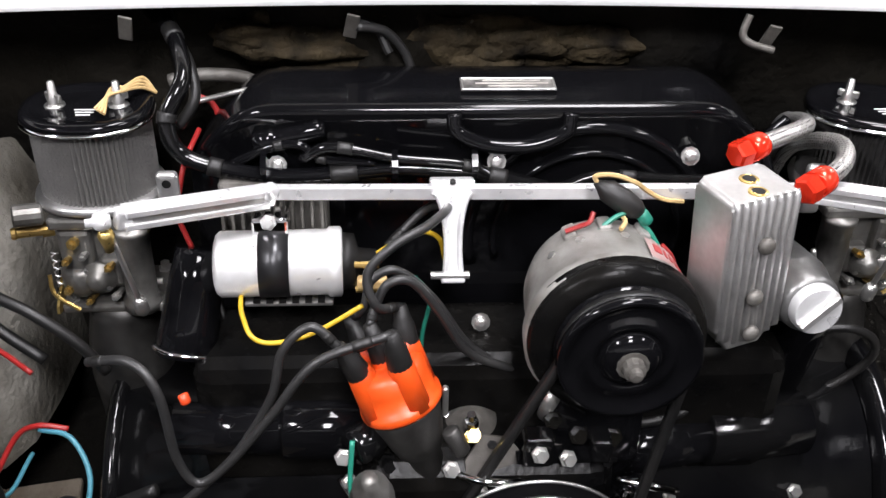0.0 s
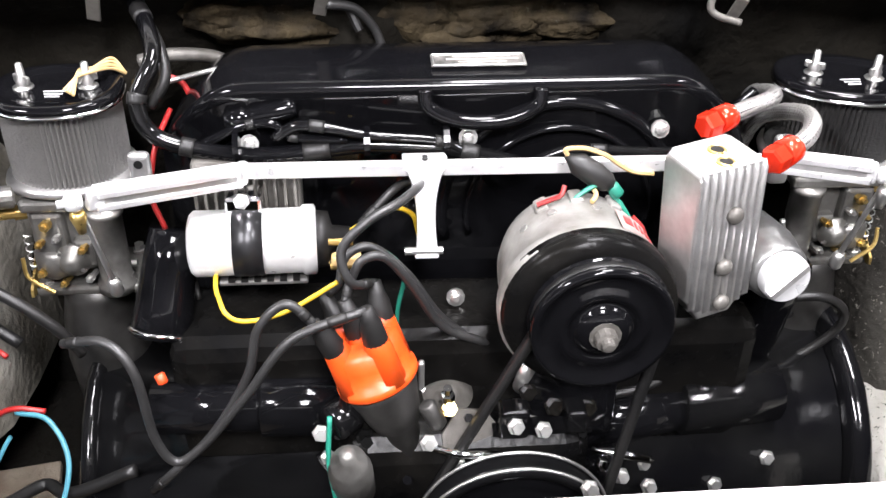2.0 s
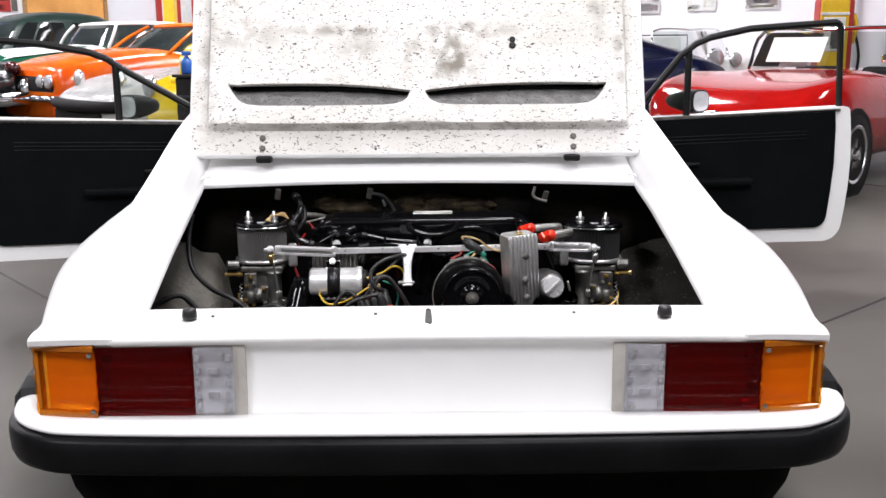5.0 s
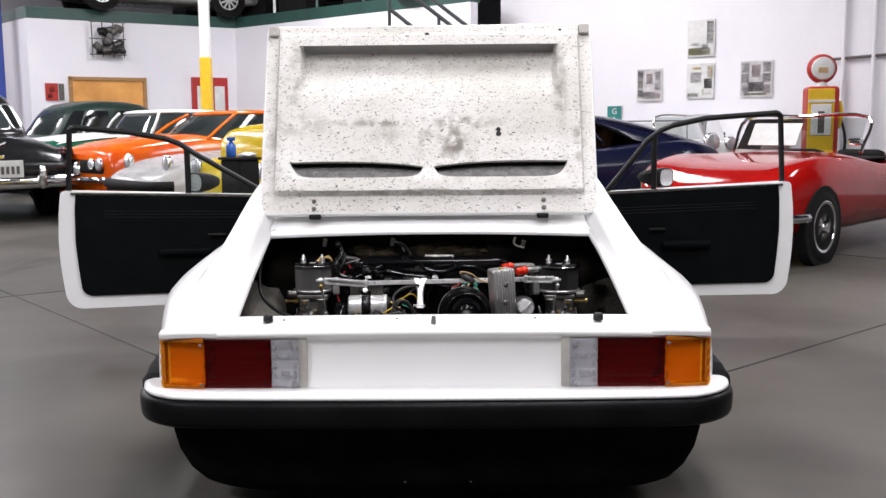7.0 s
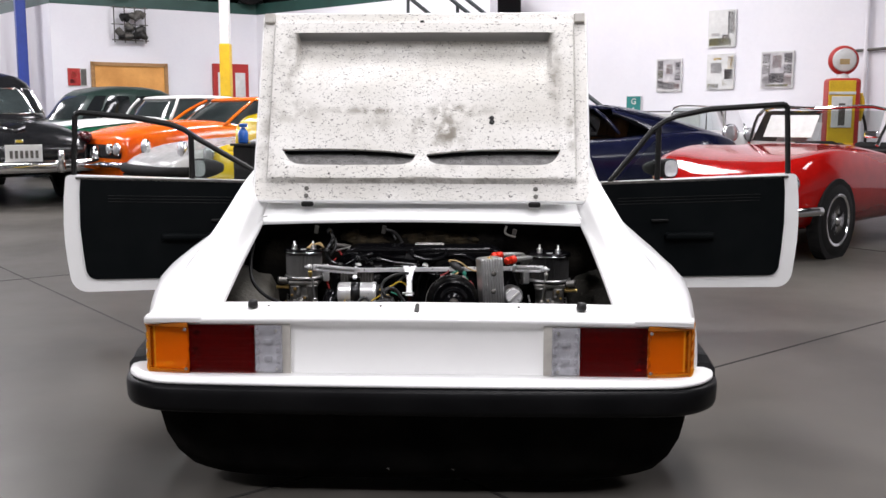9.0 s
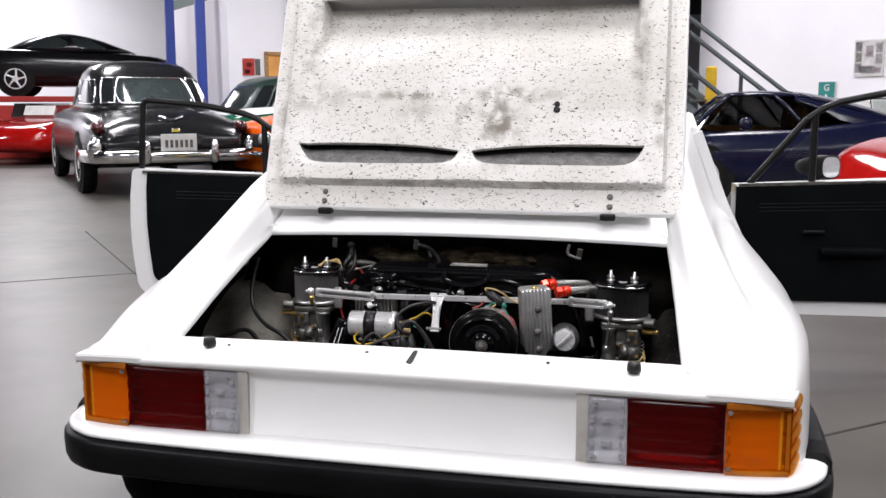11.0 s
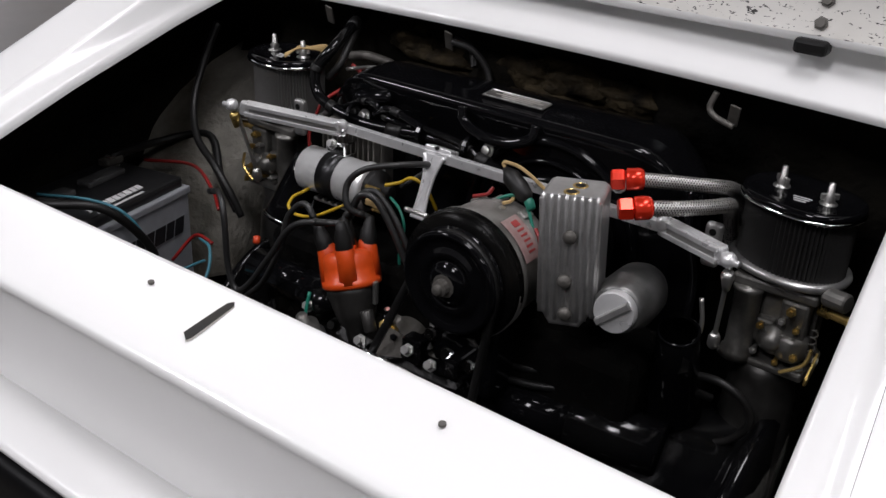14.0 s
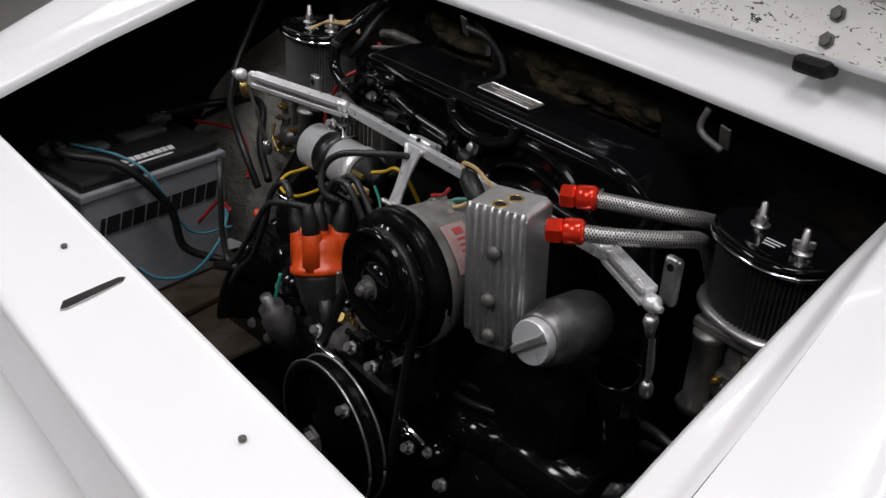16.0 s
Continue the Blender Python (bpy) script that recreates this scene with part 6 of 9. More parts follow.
    part("tab_hole", lathe(B(), at(-0.080, -0.0575, 0.044), at(-0.080, -1, 0.044), [(0, 0.0045), (0.0012, 0.0045)], 12), BLACKSAT, lug)
    return t


carburettor(-0.385, 0.885, FLz[0] - 0.004, -1, "grey cast aluminium carburettor with brass screws under the air cleaner")
carburettor(0.438, 0.905, FRz[0] - 0.004, 1, "grey cast aluminium carburettor with brass linkage under the air cleaner")

# ignition coil
coil = thing("ignition_coil", "bright aluminium ignition coil held by a chrome strap", "ignition coil")
CA, CB = Vector((-0.262, 0.800, 0.611)), Vector((-0.128, 0.806, 0.609))
part("can", lathe(B(), CA, CB, [(0, 0.024), (0.002, 0.030), (0.006, 0.0335), (0.112, 0.0335), (0.114, 0.036), (0.125, 0.036), (0.127, 0.033)], 40), COILALU, coil, "polished aluminium can", smooth=True)
part("strap", lathe(B(), CA.lerp(CB, 0.33), CB, [(0, 0.0338), (0, 0.0348), (0.030, 0.0348), (0.030, 0.0338)], 40), DUCTGREY, coil, smooth=True)
part("coil_top", lathe(B(), CA.lerp(CB, 0.93), CB + Vector((0.2, 0, 0)), [(0, 0.030), (0.014, 0.028), (0.018, 0.014), (0.036, 0.012), (0.038, 0.008)], 24), BLACKSAT, coil, smooth=True)
part("strap_foot", box(B(), (-0.205, 0.815, 0.652), (0.036, 0.03, 0.02), bevel=0.003), CHROME, coil)
part("strap_bolt", bolt(B(), (-0.205, 0.797, 0.661), (0, -1, 0.5), 0.0055, 0.01), ZINC, coil)
for y, z in ((0.775, 0.625), (0.79, 0.585)):
    part("terminal", cyl(B(), (-0.122, y, z), (-0.098, y, z), 0.0035, 8), BRASS, coil)
part("terminal_plug", box(B(), (-0.105, 0.775, 0.604), (0.03, 0.012, 0.012), bevel=0.003), WIRES["tan"], coil)
# finned box behind the coil
fb = thing("finned_regulator", "grey finned aluminium box behind the ignition coil", "regulator")
part("case", box(B(), (-0.205, 0.868, 0.635), (0.11, 0.05, 0.09), bevel=0.006), ALUDULL, fb)
for k in range(11):
    part("fin", box(B(), (-0.255 + 0.01 * k, 0.838, 0.635), (0.003, 0.018, 0.082)), ALUDULL, fb)
sr = thing("resistor_strip", "perforated bright strip under the ignition coil", "strip")
part("strip", box(B(), (-0.19, 0.80, 0.571), (0.09, 0.03, 0.006), bevel=0.002), ZINC, sr)
for k in range(6):
    part("strip_slot", box(B(), (-0.222 + 0.013 * k, 0.789, 0.575), (0.007, 0.010, 0.004)), BLACKSAT, sr)

# distributor
dist = thing("distributor", "distributor with a bright orange cap and black lead boots", "distributor")
DB = Vector((-0.076, 0.694, 0.514))
DA = Vector((-0.36, 0.18, 1)).normalized()
prof = [(0, 0.039), (0.003, 0.0415), (0.010, 0.0415), (0.012, 0.0375), (0.030, 0.0365), (0.044, 0.036), (0.050, 0.030), (0.052, 0.02)]
capd = part("cap", lathe(B(), DB, DB + DA, prof, 36), ORANGECAP, dist, "glossy orange moulded cap", smooth=True)
dd, du, dw = DA, (Vector((1, 0, 0)) - Vector((1, 0, 0)).dot(DA) * DA).normalized(), None
dw = dd.cross(du)
TOW = []
for k in range(5):
    off = Vector((0, 0, 0)) if k == 4 else (du * math.cos(math.radians(35 + 90 * k)) + dw * math.sin(math.radians(35 + 90 * k))) * 0.028
    base = DB + off
    part("tower", lathe(B(), base + DA * 0.006, base + DA, [(0, 0.0145 if k < 4 else 0.012), (0.046, 0.0135), (0.056, 0.011), (0.058, 0.008)], 18), ORANGECAP, capd, smooth=True)
    tip = base + DA * 0.052
    lean = (DA + off * 8).normalized()
    part("boot", lathe(B(), tip, tip + lean, [(0, 0.0115), (0.004, 0.0125), (0.022, 0.011), (0.03, 0.0085), (0.042, 0.0065), (0.043, 0.004)], 16), RUBBER, dist, "black rubber lead boot", smooth=True)
    TOW.append(tip + lean * 0.040)
part("body", lathe(B(), DB + DA * 0.004, DB - DA, [(0, 0.037), (0.012, 0.036), (0.04, 0.029), (0.055, 0.024), (0.062, 0.018), (0.10, 0.018)], 28), DISTDARK, dist, "dark grey distributor body", smooth=True)
part("cap_clip", box(B(), DB + du * 0.040 - DA * 0.01, (0.006, 0.008, 0.035), bevel=0.002), ZINC, dist)
part("vacuum_can", cyl(B(), DB - DA * 0.02 - du * 0.035, DB - DA * 0.018 - du * 0.06 - dw * 0.02, 0.02, 20, edge=0.004), BLACKTIN, dist, smooth=True)
part("condenser", cyl(B(), DB - DA * 0.03 + du * 0.036 - dw * 0.02, DB - DA * 0.06 + du * 0.04 - dw * 0.02, 0.009, 12, edge=0.002), DISTDARK, dist, smooth=True)


def cable(name, label, pts, r, mat, cat="cable", group="", wob=0.0):
    t = thing(name, label, cat, group=group)
    run_ = part("run", tube(B(), pts, r, 10, 8, wob), mat, t, smooth=True)
    if cat == "loom" or "lead" in name:
        # taped bands along a loom, moulded sleeves at a lead's ends
        line = curve_points(pts, 8)
        if wob:
            line = [q + wob * noise.noise_vector(q * 18) for q in line]
        for k in (range(9, len(line) - 3, 14) if cat == "loom" else (2, len(line) - 4)):
            part("tape_band" if cat == "loom" else "sleeve", tube(B(), [line[k], line[k + 1], line[k + 2]], r * 1.13, 10, 2), RUBBER, t, smooth=True)
    return t


LEAD = "grey-black ignition lead sagging from the distributor cap"
cable("ignition_lead", LEAD, [TOW[0], (-0.100, 0.712, 0.62), (-0.108, 0.72, 0.65), (-0.085, 0.73, 0.674), (-0.05, 0.755, 0.682), (-0.03, 0.80, 0.675), (-0.05, 0.83, 0.655), (-0.09, 0.815, 0.62)], 0.0046, GREYLEAD, group="ignition leads")
cable("ignition_lead", LEAD, [TOW[4], (-0.100, 0.72, 0.618), (-0.088, 0.725, 0.637), (-0.066, 0.73, 0.634), (-0.040, 0.735, 0.595), (-0.008, 0.74, 0.54), (0.045, 0.75, 0.508), (0.08, 0.77, 0.48)], 0.0046, GREYLEAD, group="ignition leads")
cable("ignition_lead", LEAD, [TOW[1], (-0.112, 0.735, 0.605), (-0.105, 0.745, 0.627), (-0.08, 0.75, 0.634), (-0.045, 0.75, 0.60), (-0.012, 0.752, 0.545), (0.03, 0.76, 0.505), (0.08, 0.79, 0.47)], 0.0046, GREYLEAD, group="ignition leads")
cable("ignition_lead", LEAD, [TOW[2], (-0.160, 0.69, 0.614), (-0.187, 0.685, 0.590), (-0.200, 0.68, 0.54), (-0.238, 0.68, 0.47), (-0.275, 0.675, 0.43), (-0.31, 0.68, 0.39)], 0.0046, GREYLEAD, group="ignition leads")
cable("ignition_lead", LEAD, [TOW[3], (-0.155, 0.665, 0.592), (-0.199, 0.66, 0.534), (-0.246, 0.66, 0.472), (-0.276, 0.66, 0.450), (-0.292, 0.66, 0.485), (-0.300, 0.665, 0.56), (-0.325, 0.68, 0.585), (-0.37, 0.70, 0.57)], 0.0046, GREYLEAD, group="ignition leads")
cable("yellow_wire", "thin yellow wire looping below the ignition coil", [(-0.236, 0.790, 0.590), (-0.234, 0.760, 0.588), (-0.228, 0.735, 0.590), (-0.220, 0.718, 0.584), (-0.206, 0.715, 0.577), (-0.180, 0.715, 0.580), (-0.153, 0.715, 0.592), (-0.113, 0.718, 0.617)], 0.0024, WIRES["yellow"], "wire")
cable("yellow_wire", "short yellow wire between the coil and the lever", [(-0.10, 0.79, 0.628), (-0.082, 0.80, 0.634), (-0.059, 0.80, 0.647), (-0.038, 0.805, 0.636), (-0.03, 0.82, 0.60)], 0.0026, WIRES["yellow"], "wire")
cable("green_wire", "thin green wire hanging beside the distributor leads", [(-0.085, 0.785, 0.615), (-0.060, 0.775, 0.606), (-0.048, 0.77, 0.585), (-0.055, 0.77, 0.54), (-0.055, 0.775, 0.48)], 0.0022, WIRES["green"], "wire")
cable("green_wire", "thin green wire below the distributor", [(-0.125, 0.66, 0.50), (-0.128, 0.65, 0.45), (-0.122, 0.64, 0.40)], 0.0026, WIRES["green"], "wire")
cable("red_wire", "red wire running down behind the linkage arm", [(-0.285, 0.915, 0.705), (-0.294, 0.875, 0.690), (-0.300, 0.862, 0.668), (-0.304, 0.85, 0.64), (-0.292, 0.84, 0.605)], 0.0028, WIRES["red"], "wire")
cable("black_wire", "thin black wire joining the coil harness", [(-0.292, 0.835, 0.605), (-0.272, 0.83, 0.57), (-0.262, 0.81, 0.535)], 0.0028, RUBBER, "wire")
cable("wiring_loom", "thick taped black wiring loom along the shroud", [(-0.345, 1.02, 0.80), (-0.318, 0.98, 0.795), (-0.290, 0.90, 0.775), (-0.306, 0.87, 0.739), (-0.293, 0.86, 0.704), (-0.247, 0.855, 0.688), (-0.184, 0.852, 0.683), (-0.08, 0.852, 0.690), (0.005, 0.85, 0.684), (0.074, 0.848, 0.667)], 0.0088, BLACKTIN, "loom", wob=0.002)
cable("wiring_branch", "black wiring branch strapped over the loom", [(-0.175, 0.855, 0.70), (-0.145, 0.85, 0.716), (-0.08, 0.848, 0.704), (-0.004, 0.848, 0.694), (0.038, 0.845, 0.668), (0.074, 0.846, 0.664), (0.128, 0.85, 0.681), (0.19, 0.85, 0.677), (0.26, 0.85, 0.674)], 0.0058, BLACKTIN, "loom", wob=0.001)
cable("wiring_branch", "black wire looping back to the connector", [(-0.245, 0.86, 0.692), (-0.205, 0.858, 0.712), (-0.175, 0.856, 0.715), (-0.155, 0.855, 0.70), (-0.10, 0.85, 0.698)], 0.005, BLACKGLOSS, "loom")
cable("riser_cable", "black cable hanging from the bay edge", [(-0.33, 1.03, 0.80), (-0.308, 0.97, 0.785), (-0.288, 0.925, 0.768), (-0.283, 0.90, 0.745), (-0.30, 0.89, 0.72)], 0.006, RUBBER)
cn = thing("plug_connector", "black ribbed plug connector on the wiring loom", "connector")
part("shell", lathe(B(), (-0.222, 0.868, 0.712), (-0.150, 0.864, 0.729), [(0, 0.009), (0.002, 0.012), (0.02, 0.012), (0.022, 0.010), (0.03, 0.0105), (0.068, 0.0105), (0.070, 0.009), (0.074, 0.008)], 16), BLACKGLOSS, cn, smooth=True)
for k, x in enumerate((-0.08, -0.21, 0.0)):
    st = thing("cable_tie", "black plastic tie round the loom", "cable tie", group="cable ties")
    part("band", lathe(B(), (x - 0.004, 0.851, 0.694), (x + 0.004, 0.851, 0.694), [(0, 0.015), (0, 0.017), (0.006, 0.017), (0.006, 0.015)], 16), BLACKGLOSS, st)
cable("tan_hose", "pale fuel hose behind the shroud", [(-0.32, 0.965, 0.738), (-0.285, 0.965, 0.745), (-0.245, 0.975, 0.738), (-0.22, 0.985, 0.72)], 0.0075, ALUDULL, "hose")
cable("steel_rod", "thin steel rod behind the shroud end", [(-0.292, 0.925, 0.730), (-0.25, 0.925, 0.741), (-0.208, 0.925, 0.750)], 0.0028, ZINC, "rod")
cable("red_wire", "short red wire by the air cleaner", [(-0.29, 0.935, 0.735), (-0.272, 0.935, 0.725), (-0.262, 0.93, 0.70)], 0.0032, WIRES["red"], "wire")
cable("black_hose", "thin black hose running round the cylinder bank", [(0.10, 0.74, 0.45), (0.20, 0.745, 0.468), (0.27, 0.78, 0.474), (0.335, 0.815, 0.483), (0.375, 0.812, 0.503), (0.415, 0.806, 0.512), (0.448, 0.808, 0.495), (0.456, 0.812, 0.465), (0.430, 0.818, 0.425), (0.378, 0.816, 0.398)], 0.0052, RUBBER, "hose", group="thin hoses")
cable("black_hose", "thin black hose clipped beside its pair", [(0.10, 0.735, 0.436), (0.20, 0.735, 0.450), (0.27, 0.77, 0.457), (0.335, 0.806, 0.468), (0.375, 0.806, 0.484), (0.40, 0.83, 0.47)], 0.0052, RUBBER, "hose", group="thin hoses")
hc = thing("hose_clip", "small steel clip on the thin hoses", "clip")
part("clip", box(B(), (0.335, 0.808, 0.476), (0.012, 0.014, 0.028), pose(0, 0, 0, 20, 20, 0), bevel=0.002), ZINC, hc)
part("clip_screw", bolt(B(), (0.335, 0.800, 0.480), (0, -1, 0.4), 0.003, 0.004), ZINC, hc)
fn = thing("air_duct", "glossy black steel duct beside the cylinder bank", "duct")
part("elbow", lathe(B(), (0.360, 0.785, 0.572), (0.352, 0.832, 0.44), [(0, 0.022), (0.002, 0.025), (0.05, 0.028), (0.10, 0.034), (0.15, 0.038)], 28, cap=False), BLACKGLOSS, fn, smooth=True)
part("rolled_rim", lathe(B(), (0.360, 0.785, 0.574), (0.352, 0.832, 0.442), [(0, 0.0235), (0.001, 0.026), (0.004, 0.026), (0.005, 0.0245)], 28, cap=False), BLACKGLOSS, fn, smooth=True)
bt = thing("heat_hose", "black air hose stub beside the cylinder bank", "hose")
part("hose", lathe(B(), (-0.282, 0.83, 0.61), (-0.300, 0.785, 0.515), [(0, 0.024), (0.03, 0.027), (0.08, 0.030), (0.11, 0.033), (0.112, 0.030)], 28), BLACKGLOSS, bt, smooth=True)
part("lip", lathe(B(), (-0.2995, 0.786, 0.517), (-0.302, 0.78, 0.505), [(0, 0.034), (0.002, 0.0355), (0.004, 0.034)], 28), CHROME, bt, smooth=True)
cable("thin_pipe", "black pipe bent behind the oil breather", [(0.335, 0.90, 0.72), (0.31, 0.885, 0.70), (0.32, 0.87, 0.66), (0.34, 0.86, 0.60), (0.345, 0.84, 0.53)], 0.006, BLACKGLOSS, "pipe")
cable("bright_dipstick", "bright bent steel strip beside the carburettor", [(0.365, 0.83, 0.60), (0.372, 0.825, 0.56), (0.36, 0.81, 0.51)], 0.003, ZINC, "rod")
# taped plug and loose wires on the alternator
pl = thing("taped_plug", "taped black plug with thin wires on the alternator", "plug")
part("plug", lathe(B(), (0.110, 0.772, 0.714), (0.152, 0.762, 0.688), [(-0.004, 0.003), (0.002, 0.006), (0.010, 0.0115), (0.030, 0.0120), (0.044, 0.010), (0.050, 0.006)], 14), RUBBER, pl, smooth=True)
for n, pts in (("tan", [(0.110, 0.772, 0.714), (0.106, 0.772, 0.723), (0.125, 0.775, 0.722), (0.146, 0.775, 0.714), (0.160, 0.78, 0.702), (0.178, 0.785, 0.690), (0.20, 0.79, 0.684)]), ("green", [(0.150, 0.765, 0.688), (0.152, 0.76, 0.680), (0.160, 0.755, 0.672), (0.168, 0.75, 0.660)]),
               ("green", [(0.140, 0.76, 0.692), (0.128, 0.755, 0.690), (0.116, 0.75, 0.684), (0.106, 0.745, 0.676)]), ("red", [(0.104, 0.755, 0.694), (0.100, 0.75, 0.686), (0.090, 0.75, 0.681), (0.078, 0.75, 0.676)]), ("red", [(0.172, 0.75, 0.660), (0.182, 0.745, 0.65), (0.188, 0.74, 0.635)]), ("tan", [(0.132, 0.76, 0.688), (0.134, 0.75, 0.686), (0.128, 0.74, 0.684)])):
    part("wire", tube(B(), pts, 0.0024, 6), WIRES[n], pl)
part("tape_end", lathe(B(), (0.150, 0.763, 0.690), (0.160, 0.758, 0.678), [(0, 0.005), (0.004, 0.0065), (0.014, 0.006), (0.016, 0.003)], 10), WIRES["green"], pl, smooth=True)

# battery
bat = thing("battery", "black and grey car battery lettered on lid and side", "battery")
ML = axes((-0.484, 0.524, 0.288), (-0.047, 0.260, 0.0), (-1, -0.18, 0))
# local x along the long side, y away from the engine, z up
case = part("case", box(B(), ML @ Vector((0.135, 0.086, 0.104)), (0.27, 0.172, 0.208), ML.to_3x3().to_4x4(), bevel=0.005), BATGREY, bat, "grey lettered lower case")
part("case_rim", box(B(), ML @ Vector((0.135, 0.086, 0.210)), (0.276, 0.178, 0.014), ML.to_3x3().to_4x4(), bevel=0.003), BATGREY, bat)
lidb = part("lid", box(B(), ML @ Vector((0.135, 0.088, 0.224)), (0.262, 0.164, 0.020), ML.to_3x3().to_4x4(), bevel=0.006), BATBLACK, bat, "black lid")
for x in (0.075, 0.185):
    part("vent_cap", box(B(), ML @ Vector((x, 0.110, 0.238)), (0.082, 0.030, 0.010), ML.to_3x3().to_4x4(), bevel=0.003), BATCOVER, lidb, "dusty grey vent cover")
for x, y in ((0.035, 0.135), (0.24, 0.14)):
    part("terminal", lathe(B(), ML @ Vector((x, y, 0.232)), ML @ Vector((x, y, 1)), [(0, 0.014), (0.004, 0.014), (0.004, 0.01), (0.02, 0.009)], 14), ALUDULL, bat)
    part("clamp", box(B(), ML @ Vector((x, y, 0.243)), (0.04, 0.024, 0.014), ML.to_3x3().to_4x4(), bevel=0.004), ALUDULL, bat)
side = axes(ML @ Vector((0.022, -0.0012, 0.140)), ML.to_3x3() @ Vector((1, 0, 0)), (0, 0, 1))
print_bars((0.20, 0.58, 0.46, 0.52, 0.52, 0.50, 0.46, 0.60, 0.46, 0.52), 0.040, side, LETTERBLACK, bat, 0.16, 0.17)
topm = axes(ML @ Vector((0.075, 0.026, 0.2345)), ML.to_3x3() @ Vector((1, 0, 0)), ML.to_3x3() @ Vector((0, 1, 0)))
print_bars((0.18, 0.52, 0.42, 0.46, 0.46, 0.44, 0.42, 0.54, 0.42, 0.46), 0.022, topm, LETTERWHITE, lidb, 0.14, 0.22)
bm = B()
box(bm, ML @ Vector((0.13, 0.016, 0.2343)), (0.10, 0.005, 0.0008), ML.to_3x3().to_4x4())
part("print_bar", bm, LETTERWHITE, lidb)
tray = thing("battery_tray", "rusty battery tray and torn floor pan", "tray")
part("tray", box(B(), ML @ Vector((0.12, 0.07, -0.008)), (0.36, 0.30, 0.012), ML.to_3x3().to_4x4(), bevel=0.003), RUST, tray)
part("pan", box(B(), (-0.42, 0.62, 0.262), (0.30, 0.30, 0.012), pose(0, 0, 0, 4, -6, 0), bevel=0.004), RUST, tray)
cable("battery_cable", "thick black battery cable over the lid", [ML @ Vector((0.035, 0.135, 0.25)), ML @ Vector((0.02, 0.06, 0.262)), ML @ Vector((0.07, -0.008, 0.25)), ML @ Vector((0.13, -0.035, 0.17)), ML @ Vector((0.15, -0.04, 0.09)), ML @ Vector((0.20, -0.08, 0.06)), (-0.40, 0.70, 0.37), (-0.33, 0.70, 0.40)], 0.007, RUBBER)
cable("battery_cable", "black cable from the bay side to the carburettor", [(-0.56, 0.90, 0.76), (-0.565, 0.87, 0.70), (-0.55, 0.83, 0.64), (-0.50, 0.79, 0.60), (-0.44, 0.77, 0.575), (-0.40, 0.765, 0.54), (-0.38, 0.77, 0.50)], 0.006, RUBBER)
cable("battery_cable", "black cable beyond the battery to the bay side", [ML @ Vector((0.24, 0.14, 0.25)), (-0.66, 0.84, 0.54), (-0.60, 0.90, 0.55), (-0.53, 0.86, 0.50), (-0.47, 0.84, 0.46)], 0.007, RUBBER)
cable("red_wire", "red wire hanging beside the battery", [(-0.66, 0.80, 0.515), (-0.58, 0.84, 0.515), (-0.52, 0.83, 0.49), (-0.47, 0.80, 0.475)], 0.0030, WIRES["red"], "wire")
cable("red_wire", "looped red wire over the battery face", [(-0.50, 0.72, 0.40), (-0.475, 0.74, 0.44), (-0.45, 0.74, 0.455), (-0.42, 0.74, 0.45)], 0.0030, WIRES["red"], "wire")
cable("blue_wire", "light blue wire looped in the bay floor", [(-0.53, 0.60, 0.36), (-0.47, 0.62, 0.34), (-0.415, 0.66, 0.36), (-0.395, 0.70, 0.41), (-0.415, 0.73, 0.445), (-0.45, 0.74, 0.45)], 0.0028, WIRES["blue"], "wire")
op_ = thing("cable_plug", "small orange plug on a thin lead by the cylinder tin", "plug")
part("plug", lathe(B(), (-0.294, 0.722, 0.510), (-0.286, 0.712, 0.494), [(0, 0.004), (0.001, 0.0055), (0.010, 0.0055), (0.012, 0.003)], 10), WIRES["orange"], op_, smooth=True)
cable("blue_wire", "light blue wire across the battery", [ML @ Vector((0.06, 0.12, 0.25)), ML @ Vector((0.10, 0.04, 0.242)), ML @ Vector((0.12, -0.012, 0.215)), ML @ Vector((0.17, -0.03, 0.11)), ML @ Vector((0.24, -0.05, 0.10))], 0.0025, WIRES["blue"], "wire")
for x, y, z in ((-0.355, 0.955, 0.800), (-0.124, 0.962, 0.800), (0.321, 0.956, 0.790)):
    cpl = thing("edge_clip", "small pale metal clip hanging under the bay edge", "clip", group="edge clips")
    part("tab", box(B(), (x, y, z), (0.014, 0.003, 0.032), pose(0, 0, 0, 25, 12, 0), bevel=0.001), ALUDULL, cpl)
cable("clip_wire", "short black hose held by an edge clip", [(-0.118, 0.96, 0.80), (-0.09, 0.975, 0.79), (-0.07, 0.985, 0.765), (-0.06, 0.985, 0.74)], 0.005, GREYLEAD)
cable("clip_wire", "pale curled wire under the bay edge", [(0.295, 0.955, 0.815), (0.29, 0.952, 0.795), (0.30, 0.95, 0.785), (0.325, 0.948, 0.778)], 0.004, ALUDULL, "wire")


# ---- parked cars ----
def gloss(name, c, second=None, rough=0.2):
    return surface(name, c, second, rough=rough, coat=0.08, spec=0.35, bump=0.0, scale=2, fine=12)


